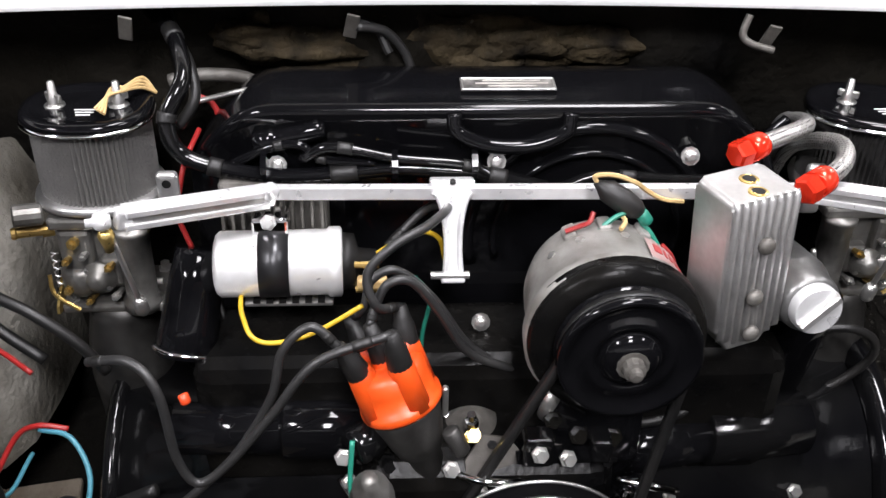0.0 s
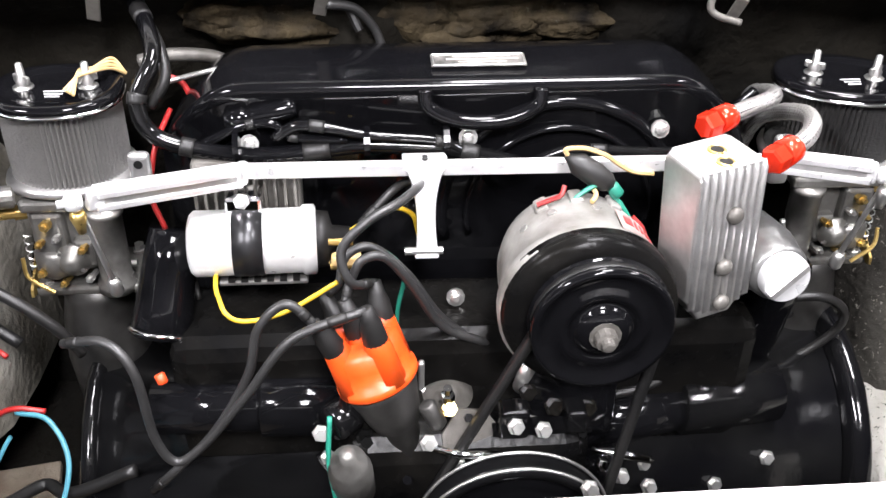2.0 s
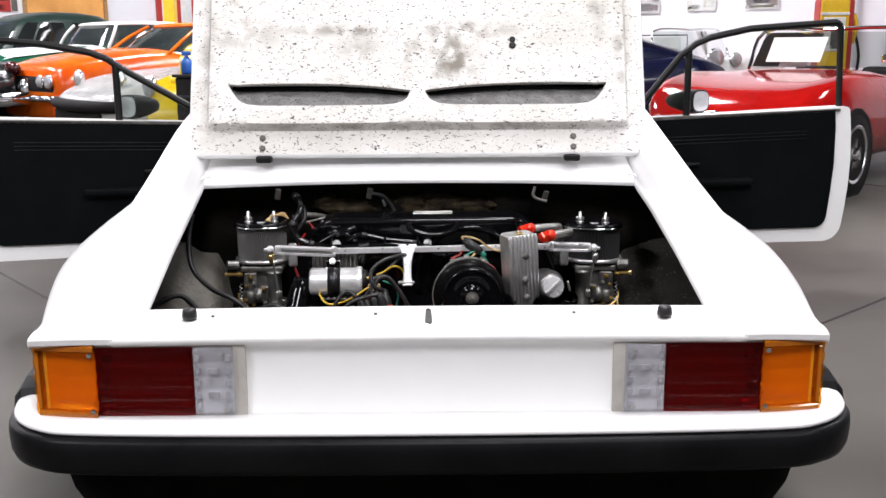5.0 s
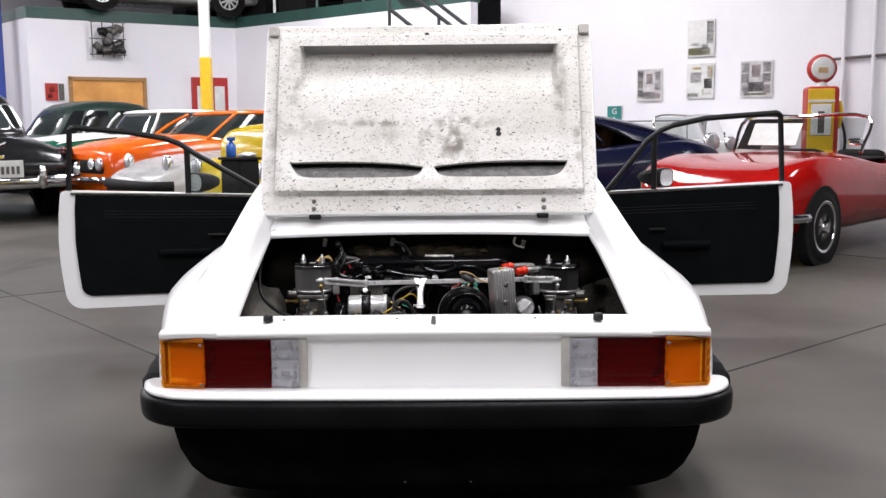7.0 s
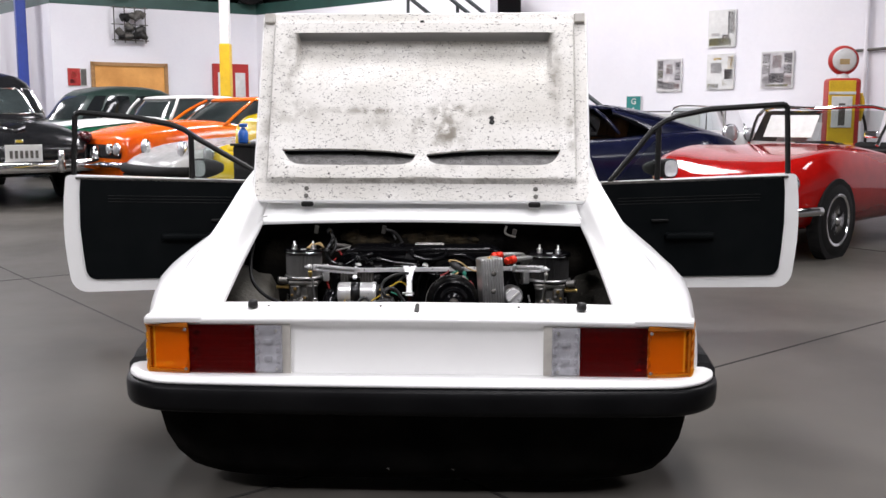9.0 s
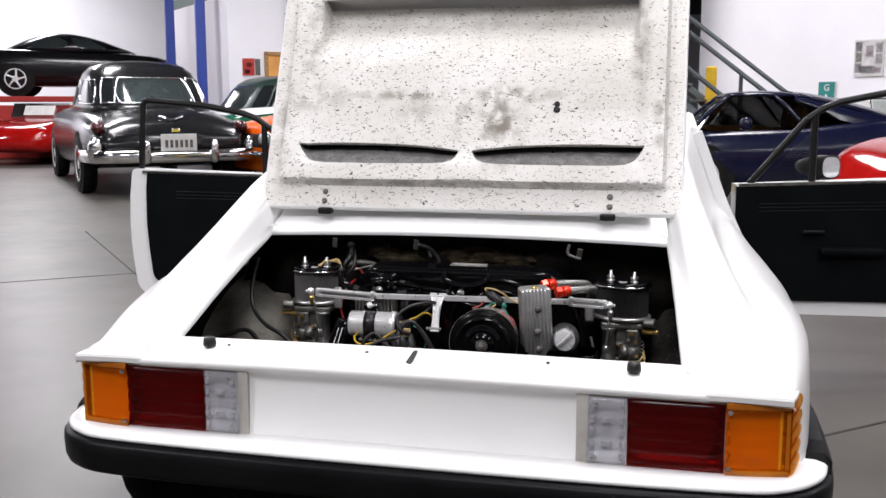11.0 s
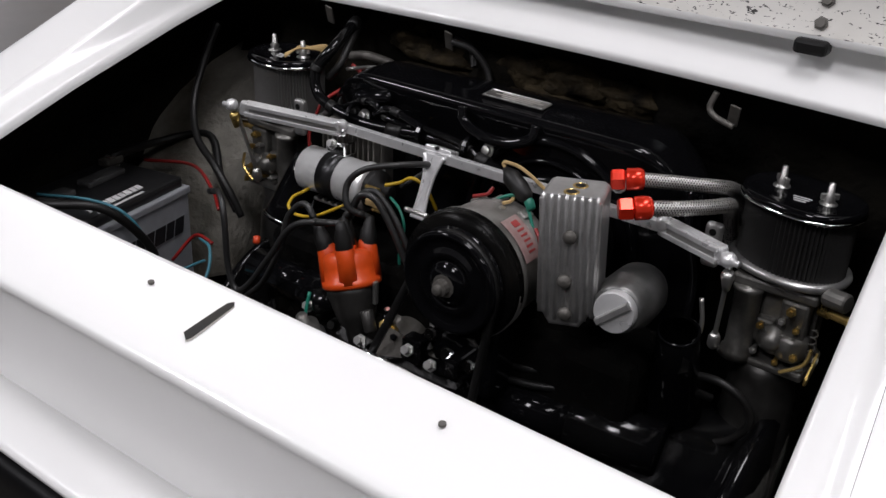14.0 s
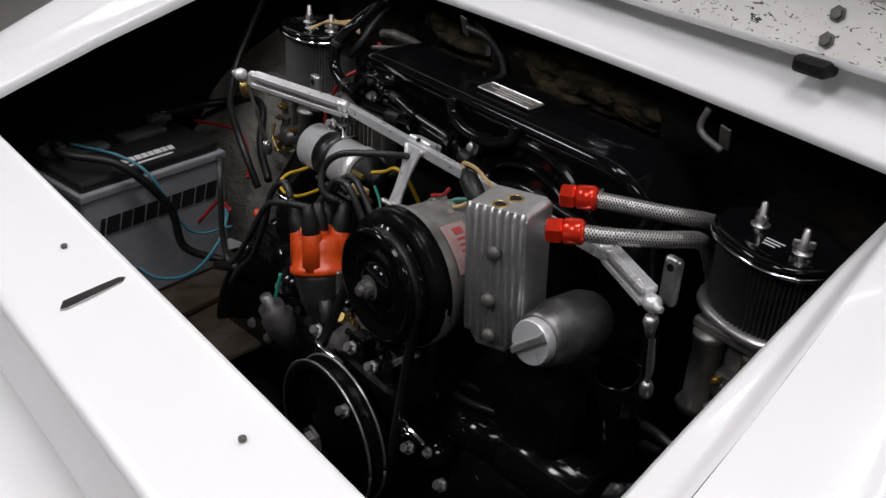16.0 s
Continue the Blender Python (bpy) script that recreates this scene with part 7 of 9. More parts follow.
P_GREY = gloss("dark_grey_paint", (0.009, 0.0095, 0.0105))
P_RED = gloss("red_paint", (0.30, 0.005, 0.004), rough=0.07)
P_NAVY = gloss("navy_paint", (0.006, 0.008, 0.030))
P_YELLOW = gloss("yellow_paint", (0.66, 0.47, 0.006))
P_SILVER = gloss("silver_paint", (0.46, 0.46, 0.45))
P_ORANGE = gloss("orange_paint", (0.64, 0.078, 0.005), (0.72, 0.17, 0.008))
P_GREEN = gloss("green_paint", (0.008, 0.085, 0.045))
P_DKGREEN = gloss("dark_green_paint", (0.018, 0.036, 0.029), rough=0.35)
P_BLACK = gloss("black_paint", (0.006, 0.006, 0.007))
P_WHITE = gloss("white_paint", (0.75, 0.75, 0.73))
TAN = surface("tan_leather", (0.48, 0.20, 0.035), (0.40, 0.16, 0.03), rough=0.55)
SMOKE = surface("pale_car_glass", (0.035, 0.045, 0.045), (0.015, 0.02, 0.02), rough=0.05, coat=0.6, bump=0.0, scale=1.5, fine=8)
HEADGLASS = surface("headlamp_glass", (0.75, 0.76, 0.78), (0.55, 0.56, 0.58), rough=0.08, metal=0.6, bump=0.05)


def parked_car(name, label, x, y, heading, stations, paint, cabin, wheels, wheel_r=0.31, lamps=(), chrome=(), roof_paint=None, tail=False,
               z=FLOOR, spokes=10, wheel_w=0.17, glass_mat=None, seats=None, group="parked cars"):
    """stations: (way along the car from its nose, half width, sill, shoulder, crown) in metres; cabin: (base front, roof front, roof back, base back, half width, roof half width, roof height)."""
    t = thing(name, label, "car", group=group, at=Matrix.Translation((x, y, z)) @ pose(0, 0, 0, 0, 0, heading))
    # local: -y is the nose's way, x to the car's left
    st = curve_points([(s, w, 0) for s, w, *_ in stations], 4)
    lo = curve_points([(s[2], s[3], s[4]) for s in stations], 4)
    bm = B()
    secs = []
    for a, b in zip(st, lo):
        s_, w_, sill, sh, cr = a.x, a.y, b.x, b.y, b.z
        half_ = [(0, cr), (0.35 * w_, cr - 0.06 * (cr - sh)), (0.62 * w_, cr - 0.30 * (cr - sh)), (0.84 * w_, sh + 0.12 * (cr - sh)), (0.96 * w_, sh - 0.05 * (sh - sill)), (w_, sill + 0.62 * (sh - sill)), (0.995 * w_, sill + 0.35 * (sh - sill)), (0.95 * w_, sill + 0.08 * (sh - sill)), (0.86 * w_, sill)]
        secs.append([(hx, s_, hz) for hx, hz in half_] + [(-hx, s_, hz) for hx, hz in half_[::-1][:-1]])
    loft(bm, secs, closed=True, cap=True)
    body_ = part("body", bm, paint, t, smooth=True)
    if cabin:
        b0, r0, r1, b1, bw, rw, rz = cabin
        zb0, zb1 = (float(np.interp(q, [s[0] for s in stations], [s[3] for s in stations])) - 0.01 for q in (b0, b1))
        zm = max(zb0, zb1)
        ring = lambda y0, y1, w_, za, zb_: [(w_ * math.copysign(abs(math.cos(q)) ** 0.4, math.cos(q)), (y0 + y1) / 2 + (y1 - y0) / 2 * math.copysign(abs(math.sin(q)) ** 0.55, math.sin(q)), (za + zb_) / 2 + (zb_ - za) / 2 * math.sin(q)) for q in (2 * math.pi * (k + 0.5) / 36 for k in range(36))]
        part("glasshouse", loft(B(), [ring(b0, b1, bw, zb0, zb1), ring((b0 + r0) / 2, (b1 + r1) / 2, (bw + rw) / 2 + 0.015, (zb0 + rz) / 2, (zb1 + rz) / 2), ring(r0, r1, rw, rz - 0.03, rz - 0.03)], closed=True), glass_mat or SMOKE, t, "car windows", smooth=True)
        rp = roof_paint or paint
        part("roof", loft(B(), [ring(r0 - 0.06, r1 + 0.08, rw + 0.02, rz - 0.05, rz - 0.055), ring(r0 - 0.02, r1 + 0.03, rw, rz - 0.02, rz - 0.02), ring(r0 + 0.12, r1 - 0.12, rw * 0.8, rz, rz), ring(r0 + 0.4, r1 - 0.3, rw * 0.4, rz + 0.012, rz + 0.012)], closed=True, cap=True), rp, t, smooth=True)
        for s in (1, -1):
            for ya, yb in ((b0 + 0.03, r0), (b1 - 0.03, r1), ((b0 + b1) / 2 + 0.1, (r0 + r1) / 2 + 0.1)):
                za = zb0 if ya < (b0 + b1) / 2 else zb1
                part("pillar", tube(B(), [(s * bw * 0.95, ya, za), (s * (bw * 0.5 + rw * 0.5), (ya + yb) / 2, (za + rz) / 2), (s * rw * 0.97, yb, rz - 0.04)], 0.022, 8, 3), rp, t, smooth=True)
        for s in (1, -1):
            part("seat", box(B(), (s * 0.34, (b0 + b1) / 2 + 0.15, zm - 0.1), (0.46, 0.16, 0.62), pose(0, 0, 0, -12), bevel=0.06), seats or CABINDARK, t)
    for wy in wheels:
        for s in (1, -1):
            w_ = float(np.interp(wy, [q[0] for q in stations], [q[1] for q in stations]))
            wheel(t, (s * (w_ - wheel_w * 0.42), wy, wheel_r), wheel_r, wheel_w, wheel_r * (0.68 if spokes > 12 else 0.62), spokes, side=s)
            # flat dark ring on the body stands in for the shaded gap round the tyre
            arch = B()
            lathe(arch, (s * (w_ - 0.11), wy, wheel_r), (s * 10, wy, wheel_r), [(0.02, wheel_r * 1.11), (0.108, wheel_r * 1.11), (0.113, wheel_r * 1.09), (0.115, wheel_r * 0.85)], 32)
            part("arch_shade_ring", arch, CABINDARK, t)
    for px, py, pz, r in lamps:
        for s in (1, -1):
            lp = part("headlamp", lathe(B(), (s * px, py + 0.05, pz), (s * px, py - 1, pz + 0.05), [(0, r * 0.9), (0.03, r * 1.08), (0.045, r * 1.1), (0.055, r)], 24), CHROME, t, "round chrome-ringed headlamp", smooth=True)
            part("lens", lathe(B(), (s * px, py - 0.002, pz), (s * px, py - 1, pz), [(0, r), (0.012, r * 0.8), (0.022, r * 0.4), (0.025, 0.005)], 24), HEADGLASS, lp, smooth=True)
    for kind, pts, r in chrome:
        part(kind, tube(B(), pts, r, 10, 5), CHROME, t, smooth=True)
    return t, body_


CARGLASS = surface("dark_car_glass", (0.012, 0.014, 0.015), None, rough=0.06, bump=0.0, scale=2, fine=8)


def sweep_bar(pts, half_thick, half_high):
    """A flattened rounded bar along a level line."""
    line = curve_points(pts, 5)
    secs = []
    for k, q in enumerate(line):
        d = (line[min(k + 1, len(line) - 1)] - line[max(k - 1, 0)]).normalized()
        n_ = Vector((d.y, -d.x, 0))
        secs.append([q + n_ * (half_thick * math.cos(a)) + Vector((0, 0, half_high * math.sin(a))) for a in (2 * math.pi * j / 14 for j in range(14))])
    return loft(B(), secs, closed=True, cap=True)


# dark grey round-backed sedan, seen from behind
cad, _ = parked_car("vintage_sedan", "dark grey rounded vintage sedan with chrome rear bumper", 0, 0, 0, [
    (0.0, 0.62, 0.42, 0.88, 0.98), (0.25, 0.80, 0.34, 0.95, 1.05), (1.0, 0.92, 0.30, 1.0, 1.14), (1.9, 0.95, 0.28, 1.02, 1.12), (2.8, 0.96, 0.28, 1.02, 1.10), (3.8, 0.98, 0.30, 1.0, 1.10), (4.6, 0.98, 0.32, 0.93, 1.06), (5.0, 0.94, 0.36, 0.88, 1.0), (5.25, 0.88, 0.40, 0.82, 0.90), (5.40, 0.80, 0.46, 0.70, 0.74)],
    P_GREY, None, (0.95, 4.25), 0.37, wheel_w=0.2, spokes=0, tail=True)
cad.matrix_world = Matrix.Translation((-5.2, 9.05, FLOOR)) @ pose(0, 0, 0, 0, 0, 221) @ Matrix.Translation((0, -5.6, 0))


def dome_ring(y0, y1, w, z, n=48, bulge=0.62):
    """A rounded oblong at one height of the sedan's upper body."""
    return [(w * math.copysign(abs(math.cos(q)) ** bulge, math.cos(q)), (y0 + y1) / 2 + (y1 - y0) / 2 * math.copysign(abs(math.sin(q)) ** bulge, math.sin(q)), z) for q in (2 * math.pi * (k + 0.5) / n for k in range(n))]


CABLEVELS = ((1.55, 4.60, 0.84, 1.02), (1.72, 4.45, 0.82, 1.10), (2.00, 4.22, 0.775, 1.30), (2.14, 4.06, 0.735, 1.44), (2.24, 3.92, 0.69, 1.54), (2.42, 3.70, 0.60, 1.63), (2.7, 3.4, 0.40, 1.69), (2.95, 3.2, 0.15, 1.71))
part("upper_body", loft(B(), [dome_ring(*q) for q in CABLEVELS], closed=True, cap=True), P_GREY, cad, "rounded dark grey upper body", smooth=True)


def dome_point(a, z, out, levels=None):
    """A point on the upper body at a turn a from straight behind and a height z."""
    levels = levels or CABLEVELS
    zs = [q[3] for q in levels]
    y0, y1, w = (float(np.interp(z, zs, [q[k] for q in levels])) for k in range(3))
    f = lambda v: math.copysign(abs(v) ** 0.62, v)
    return Vector(((w + out) * f(math.sin(a)), (y0 + y1) / 2 + ((y1 - y0) / 2 + out) * f(math.cos(a)), z))


def dome_window(a0, a1, z0, z1, round_=0.3, levels=None):
    rows_ = []
    for j in range(9):
        v = j / 8
        sh_ = round_ * abs(2 * v - 1) ** 3 * 0.25 * (a1 - a0)
        rows_.append([dome_point(a0 + sh_ + (a1 - a0 - 2 * sh_) * i / 16, z0 + (z1 - z0) * v, 0.006, levels) for i in range(17)])
    return rows_


for a0, a1, z0, z1, nm in ((-0.45, 0.45, 1.13, 1.46, "rear_window"), (0.48, 0.80, 1.13, 1.46, "side_window"), (-0.80, -0.48, 1.13, 1.46, "side_window"), (0.95, 1.52, 1.12, 1.44, "side_window"), (-1.52, -0.95, 1.12, 1.44, "side_window"), (1.62, 2.1, 1.12, 1.44, "side_window"), (-2.1, -1.62, 1.12, 1.44, "side_window")):
    rows_ = dome_window(a0, a1, z0, z1)
    pane_ = part(nm, loft(B(), rows_), SMOKE if nm == "rear_window" else CARGLASS, cad, smooth=True)
    rim_ = rows_[0] + [r[-1] for r in rows_[1:]] + rows_[-1][::-1][1:] + [r[0] for r in rows_[::-1][1:]]
    part("window_trim", tube(B(), rim_, 0.008, 6, 1), CHROME, pane_, smooth=True)
part("rear_bumper", sweep_bar([(-1.03, 4.75, 0.50), (-1.01, 5.2, 0.50), (-0.88, 5.50, 0.50), (-0.5, 5.62, 0.50), (0, 5.65, 0.50), (0.5, 5.62, 0.50), (0.88, 5.50, 0.50), (1.01, 5.2, 0.50), (1.03, 4.75, 0.50)], 0.035, 0.075), CHROME, cad, "heavy chrome rear bumper", smooth=True)
for s in (1, -1):
    part("bumper_bullet", lathe(B(), (s * 0.40, 5.67, 0.42), (s * 0.40, 5.70, 0.80), [(0, 0.03), (0.03, 0.05), (0.22, 0.045), (0.27, 0.02)], 14), CHROME, cad, smooth=True)
    part("bumper_end", lathe(B(), (s * 0.93, 5.36, 0.44), (s * 0.93, 5.40, 0.90), [(0, 0.05), (0.04, 0.09), (0.20, 0.085), (0.27, 0.05), (0.29, 0.01)], 16), CHROME, cad, smooth=True)
    part("tail_lamp", lathe(B(), (s * 0.86, 5.02, 0.84), (s * 0.88, 5.5, 0.82), [(0, 0.075), (0.2, 0.08), (0.27, 0.055), (0.29, 0.02)], 16), REDSOLID, cad, smooth=True)
    part("lamp_bezel", lathe(B(), (s * 0.74, 5.30, 0.68), (s * 0.76, 5.6, 0.67), [(0, 0.05), (0.05, 0.05), (0.07, 0.03)], 16), CHROME, cad, smooth=True)
plate_ = part("licence_plate", box(B(), (0.02, 5.66, 0.66), (0.42, 0.012, 0.21), bevel=0.004), P_WHITE, cad, "white licence plate with dark bars")
for k in range(6):
    part("plate_bar", box(B(), (-0.125 + 0.058 * k, 5.668, 0.65), (0.034, 0.004, 0.09)), ALUDULL, plate_)
part("boot_emblem", tube(B(), [(-0.14, 5.17, 0.97), (0, 5.25, 0.93), (0.14, 5.17, 0.97)], 0.014, 6, 4), CHROME, cad)
part("boot_handle", box(B(), (0, 5.41, 0.80), (0.10, 0.03, 0.05), bevel=0.01), CHROME, cad)

# red roadster facing the camera's left
mga, _ = parked_car("red_roadster", "glossy red open roadster with wire wheels", 1.99, 5.38, 316, [
    (0.0, 0.40, 0.34, 0.52, 0.58), (0.10, 0.58, 0.28, 0.62, 0.66), (0.35, 0.70, 0.25, 0.78, 0.76), (0.75, 0.735, 0.24, 0.86, 0.82), (1.3, 0.73, 0.24, 0.84, 0.86), (1.75, 0.72, 0.24, 0.80, 0.86), (2.2, 0.72, 0.24, 0.76, 0.74), (2.7, 0.73, 0.24, 0.80, 0.76), (3.2, 0.72, 0.26, 0.80, 0.82), (3.7, 0.62, 0.30, 0.68, 0.70), (3.95, 0.45, 0.36, 0.50, 0.52)],
    P_RED, None, (0.72, 3.0), 0.30, lamps=((0.56, 0.21, 0.60, 0.085),), wheel_w=0.13, spokes=36, chrome=(("front_bumper", [(-0.77, 0.34, 0.40), (-0.70, 0.10, 0.40), (-0.45, -0.08, 0.40), (0.45, -0.08, 0.40), (0.70, 0.10, 0.40), (0.77, 0.34, 0.40)], 0.038),))
part("grille", lathe(B(), (0, 0.06, 0.48), (0, -0.5, 0.50), [(0, 0.26), (0.04, 0.27), (0.06, 0.24)], 24, flat=0.5, up=(1, 0, 0)), CHROME, mga, smooth=True)
ws = part("windscreen", loft(B(), [[(u * w_, yy_ - 0.10 * u * u * 0 + 0.12 * abs(u) ** 2, zz) for u in (-1, -0.6, 0, 0.6, 1)] for w_, yy_, zz in ((0.58, 1.62, 0.88), (0.56, 1.82, 1.16))]), DARKGLASS, mga, smooth=True)
part("screen_frame", tube(B(), [(-0.60, 1.72, 0.86), (-0.57, 1.93, 1.17), (0, 1.81, 1.18), (0.57, 1.93, 1.17), (0.60, 1.72, 0.86)], 0.016, 8, 4), CHROME, ws)
part("price_card", box(B(), (-0.16, 1.66, 1.02), (0.46, 0.006, 0.24), pose(0, 0, 0, -35)), P_WHITE, mga, "white information card behind the windscreen")
for s in (1, -1):
    part("seat", box(B(), (s * 0.30, 2.45, 0.66), (0.44, 0.16, 0.42), pose(0, 0, 0, -14), bevel=0.05), CABINDARK, mga)
part("tonneau", box(B(), (0, 2.25, 0.80), (1.15, 0.9, 0.02), bevel=0.008), CABINDARK, mga)
part("rear_view_mirror", box(B(), (0.66, 1.45, 0.96), (0.12, 0.04, 0.06), bevel=0.015), CHROME, mga)

# navy coupe side on
navy, _ = parked_car("navy_coupe", "dark navy low coupe with tan leather seats", 0, 0, 0, [
    (1.1, 0.60, 0.30, 0.52, 0.58), (1.25, 0.82, 0.22, 0.66, 0.70), (1.45, 0.90, 0.18, 0.76, 0.78), (1.75, 0.93, 0.17, 0.80, 0.82), (2.6, 0.92, 0.17, 0.84, 0.86), (3.4, 0.95, 0.18, 0.92, 0.94), (3.75, 0.95, 0.24, 0.91, 0.93), (4.05, 0.84, 0.34, 0.82, 0.84), (4.13, 0.72, 0.42, 0.70, 0.72)],
    P_NAVY, (1.40, 1.95, 2.65, 3.75, 0.80, 0.55, 1.24), (1.62, 3.65), 0.33, spokes=5, seats=TAN, glass_mat=glass("dark_tint_glass", (0.4, 0.4, 0.4), clear=0.4))
navy.matrix_world = Matrix.Translation((-0.86, 9.97, FLOOR)) @ pose(0, 0, 0, 0, 0, 274)
for s in (1, -1):
    part("door_mirror", lathe(B(), (s * 0.90, 2.08, 0.90), (s * 1.06, 2.06, 0.90), [(0, 0.03), (0.04, 0.07), (0.10, 0.065), (0.12, 0.03)], 14), P_NAVY, navy, smooth=True)
part("fastback", loft(B(), [[(w_ * math.copysign(abs(math.cos(q)) ** 0.5, math.cos(q)), y_, zb_ + (zt_ - zb_) * abs(math.sin(q)) ** 0.8) for q in (math.pi * k / 16 for k in range(17))] for y_, w_, zb_, zt_ in ((2.62, 0.585, 1.12, 1.245), (2.80, 0.64, 1.04, 1.225), (3.05, 0.72, 0.93, 1.175), (3.35, 0.79, 0.88, 1.095), (3.65, 0.82, 0.86, 1.0), (3.95, 0.80, 0.82, 0.90))]), P_NAVY, navy, "sloping navy tail", smooth=True)
part("interior", box(B(), (0, 2.5, 0.80), (1.3, 1.5, 0.10), bevel=0.04), TAN, navy)

# row of coloured cars with their noses to the camera
yel, _ = parked_car("yellow_sports_car", "bright yellow small sports car with its front cover off", -2.0, 6.40, 318, [
    (0.0, 0.50, 0.30, 0.50, 0.56), (0.10, 0.64, 0.24, 0.74, 0.72), (0.30, 0.72, 0.20, 0.84, 0.76), (0.55, 0.74, 0.20, 0.82, 0.72), (1.3, 0.76, 0.20, 0.80, 0.74), (1.9, 0.77, 0.20, 0.90, 0.92), (2.5, 0.78, 0.22, 0.90, 0.94), (2.9, 0.70, 0.28, 0.82, 0.84), (3.1, 0.5, 0.34, 0.6, 0.62)],
    P_YELLOW, None, (0.75, 2.4), 0.29, lamps=((0.53, 0.05, 0.745, 0.085),))
part("raised_cover", loft(B(), [[(-0.26 + 0.80 * k_ * math.copysign(abs(math.cos(q)) ** 0.45, math.cos(q)), y_ + 0.05 * math.sin(q), 0.90 + h_ * math.copysign(abs(math.sin(q)) ** 0.5, math.sin(q))) for q in (2 * math.pi * (k + 0.5) / 36 for k in range(36))] for y_, k_, h_ in ((0.66, 0.90, 0.19), (0.72, 0.97, 0.235), (0.86, 1.0, 0.26), (1.2, 1.0, 0.285), (1.7, 0.98, 0.27), (1.95, 0.9, 0.2))], closed=True, cap=True), P_YELLOW, yel, "rounded yellow scuttle and cover", smooth=True)
part("inner_panel", box(B(), (-0.30, 0.42, 0.69), (0.34, 0.40, 0.24), bevel=0.02), P_YELLOW, yel)
BLUEPLASTIC = surface("blue_plastic", (0.02, 0.11, 0.42), (0.015, 0.08, 0.34), rough=0.3, bump=0.0)
crate = thing("tool_trolley", "dark tool trolley standing before the yellow car", "trolley")
CRM = Matrix.Translation((-1.70, 5.75, FLOOR)) @ pose(0, 0, 0, 0, 0, 318)
part("trolley_body", box(B(), CRM @ Vector((0, 0, 0.48)), (0.27, 0.20, 0.76), CRM.to_3x3().to_4x4(), bevel=0.015), CABINDARK, crate)
part("trolley_top", box(B(), CRM @ Vector((0, 0, 0.870)), (0.30, 0.23, 0.022), CRM.to_3x3().to_4x4(), bevel=0.006), CABINDARK, crate)
for k in range(3):
    part("drawer_pull", box(B(), CRM @ Vector((0, -0.104, 0.34 + 0.19 * k)), (0.16, 0.012, 0.02), CRM.to_3x3().to_4x4(), bevel=0.004), BLACKSAT, crate)
for sx_ in (-1, 1):
    for sy_ in (-1, 1):
        part("caster", lathe(B(), CRM @ Vector((sx_ * 0.10 - 0.015, sy_ * 0.07, 0.05)), CRM @ Vector((1 + sx_ * 0.10, sy_ * 0.07, 0.05)), [(0, 0.03), (0.002, 0.05), (0.028, 0.05), (0.03, 0.03)], 14), RUBBER, crate, smooth=True)
        part("caster_fork", box(B(), CRM @ Vector((sx_ * 0.10, sy_ * 0.07, 0.085)), (0.036, 0.02, 0.05), CRM.to_3x3().to_4x4()), ZINC, crate)
rag = thing("cloth", "crumpled white cloth on the dark tool trolley", "cloth")
bm = B()
bmesh.ops.create_icosphere(bm, subdivisions=3, radius=1.0)
for v_ in bm.verts:
    q_ = v_.co.copy()
    k_ = 1 + 0.5 * noise.noise(q_ * 2.3)
    v_.co = CRM @ Vector((0.08 + 0.055 * q_.x * k_, 0.02 + 0.08 * q_.y * k_, 0.899 + 0.022 * q_.z * k_))
part("cloth_heap", bm, P_WHITE, rag, smooth=True)
spray = thing("spray_bottle", "blue plastic spray bottle on the dark tool trolley", "bottle")
SB = CRM @ Matrix.Translation((-0.075, -0.03, 0.881))
part("bottle_body", lathe(B(), SB @ Vector((0, 0, 0)), SB @ Vector((0, 0, 1)), [(0, 0.036), (0.012, 0.042), (0.09, 0.042), (0.11, 0.03), (0.125, 0.016), (0.135, 0.015)], 18), BLUEPLASTIC, spray, smooth=True)
part("spray_head", box(B(), SB @ Vector((0.02, -0.012, 0.15)), (0.07, 0.024, 0.03), bevel=0.008), BLUEPLASTIC, spray)
sil, _ = parked_car("silver_sports_car", "silver low sports car with dark front grille", -3.42, 8.0, 309, [
    (0.0, 0.56, 0.30, 0.54, 0.58), (0.12, 0.72, 0.24, 0.64, 0.67), (0.5, 0.80, 0.20, 0.78, 0.76), (1.1, 0.80, 0.20, 0.84, 0.84), (1.7, 0.79, 0.20, 0.86, 0.90), (2.5, 0.79, 0.20, 0.86, 0.88), (3.3, 0.79, 0.22, 0.84, 0.88), (3.8, 0.70, 0.28, 0.76, 0.80), (4.1, 0.56, 0.34, 0.6, 0.64)],
    P_SILVER, (1.45, 1.95, 2.5, 3.3, 0.68, 0.52, 1.18), (0.85, 3.15), 0.30, lamps=((0.54, 0.22, 0.755, 0.085),))
part("front_bumper", tube(B(), [(-0.74, 0.22, 0.53), (-0.62, 0.02, 0.53), (0, -0.06, 0.53), (0.62, 0.02, 0.53), (0.74, 0.22, 0.53)], 0.055, 10, 5), CABINDARK, sil, "black rubber bumper", smooth=True)
part("front_grille", box(B(), (0, 0.02, 0.40), (1.2, 0.08, 0.16), bevel=0.03), CABINDARK, sil)
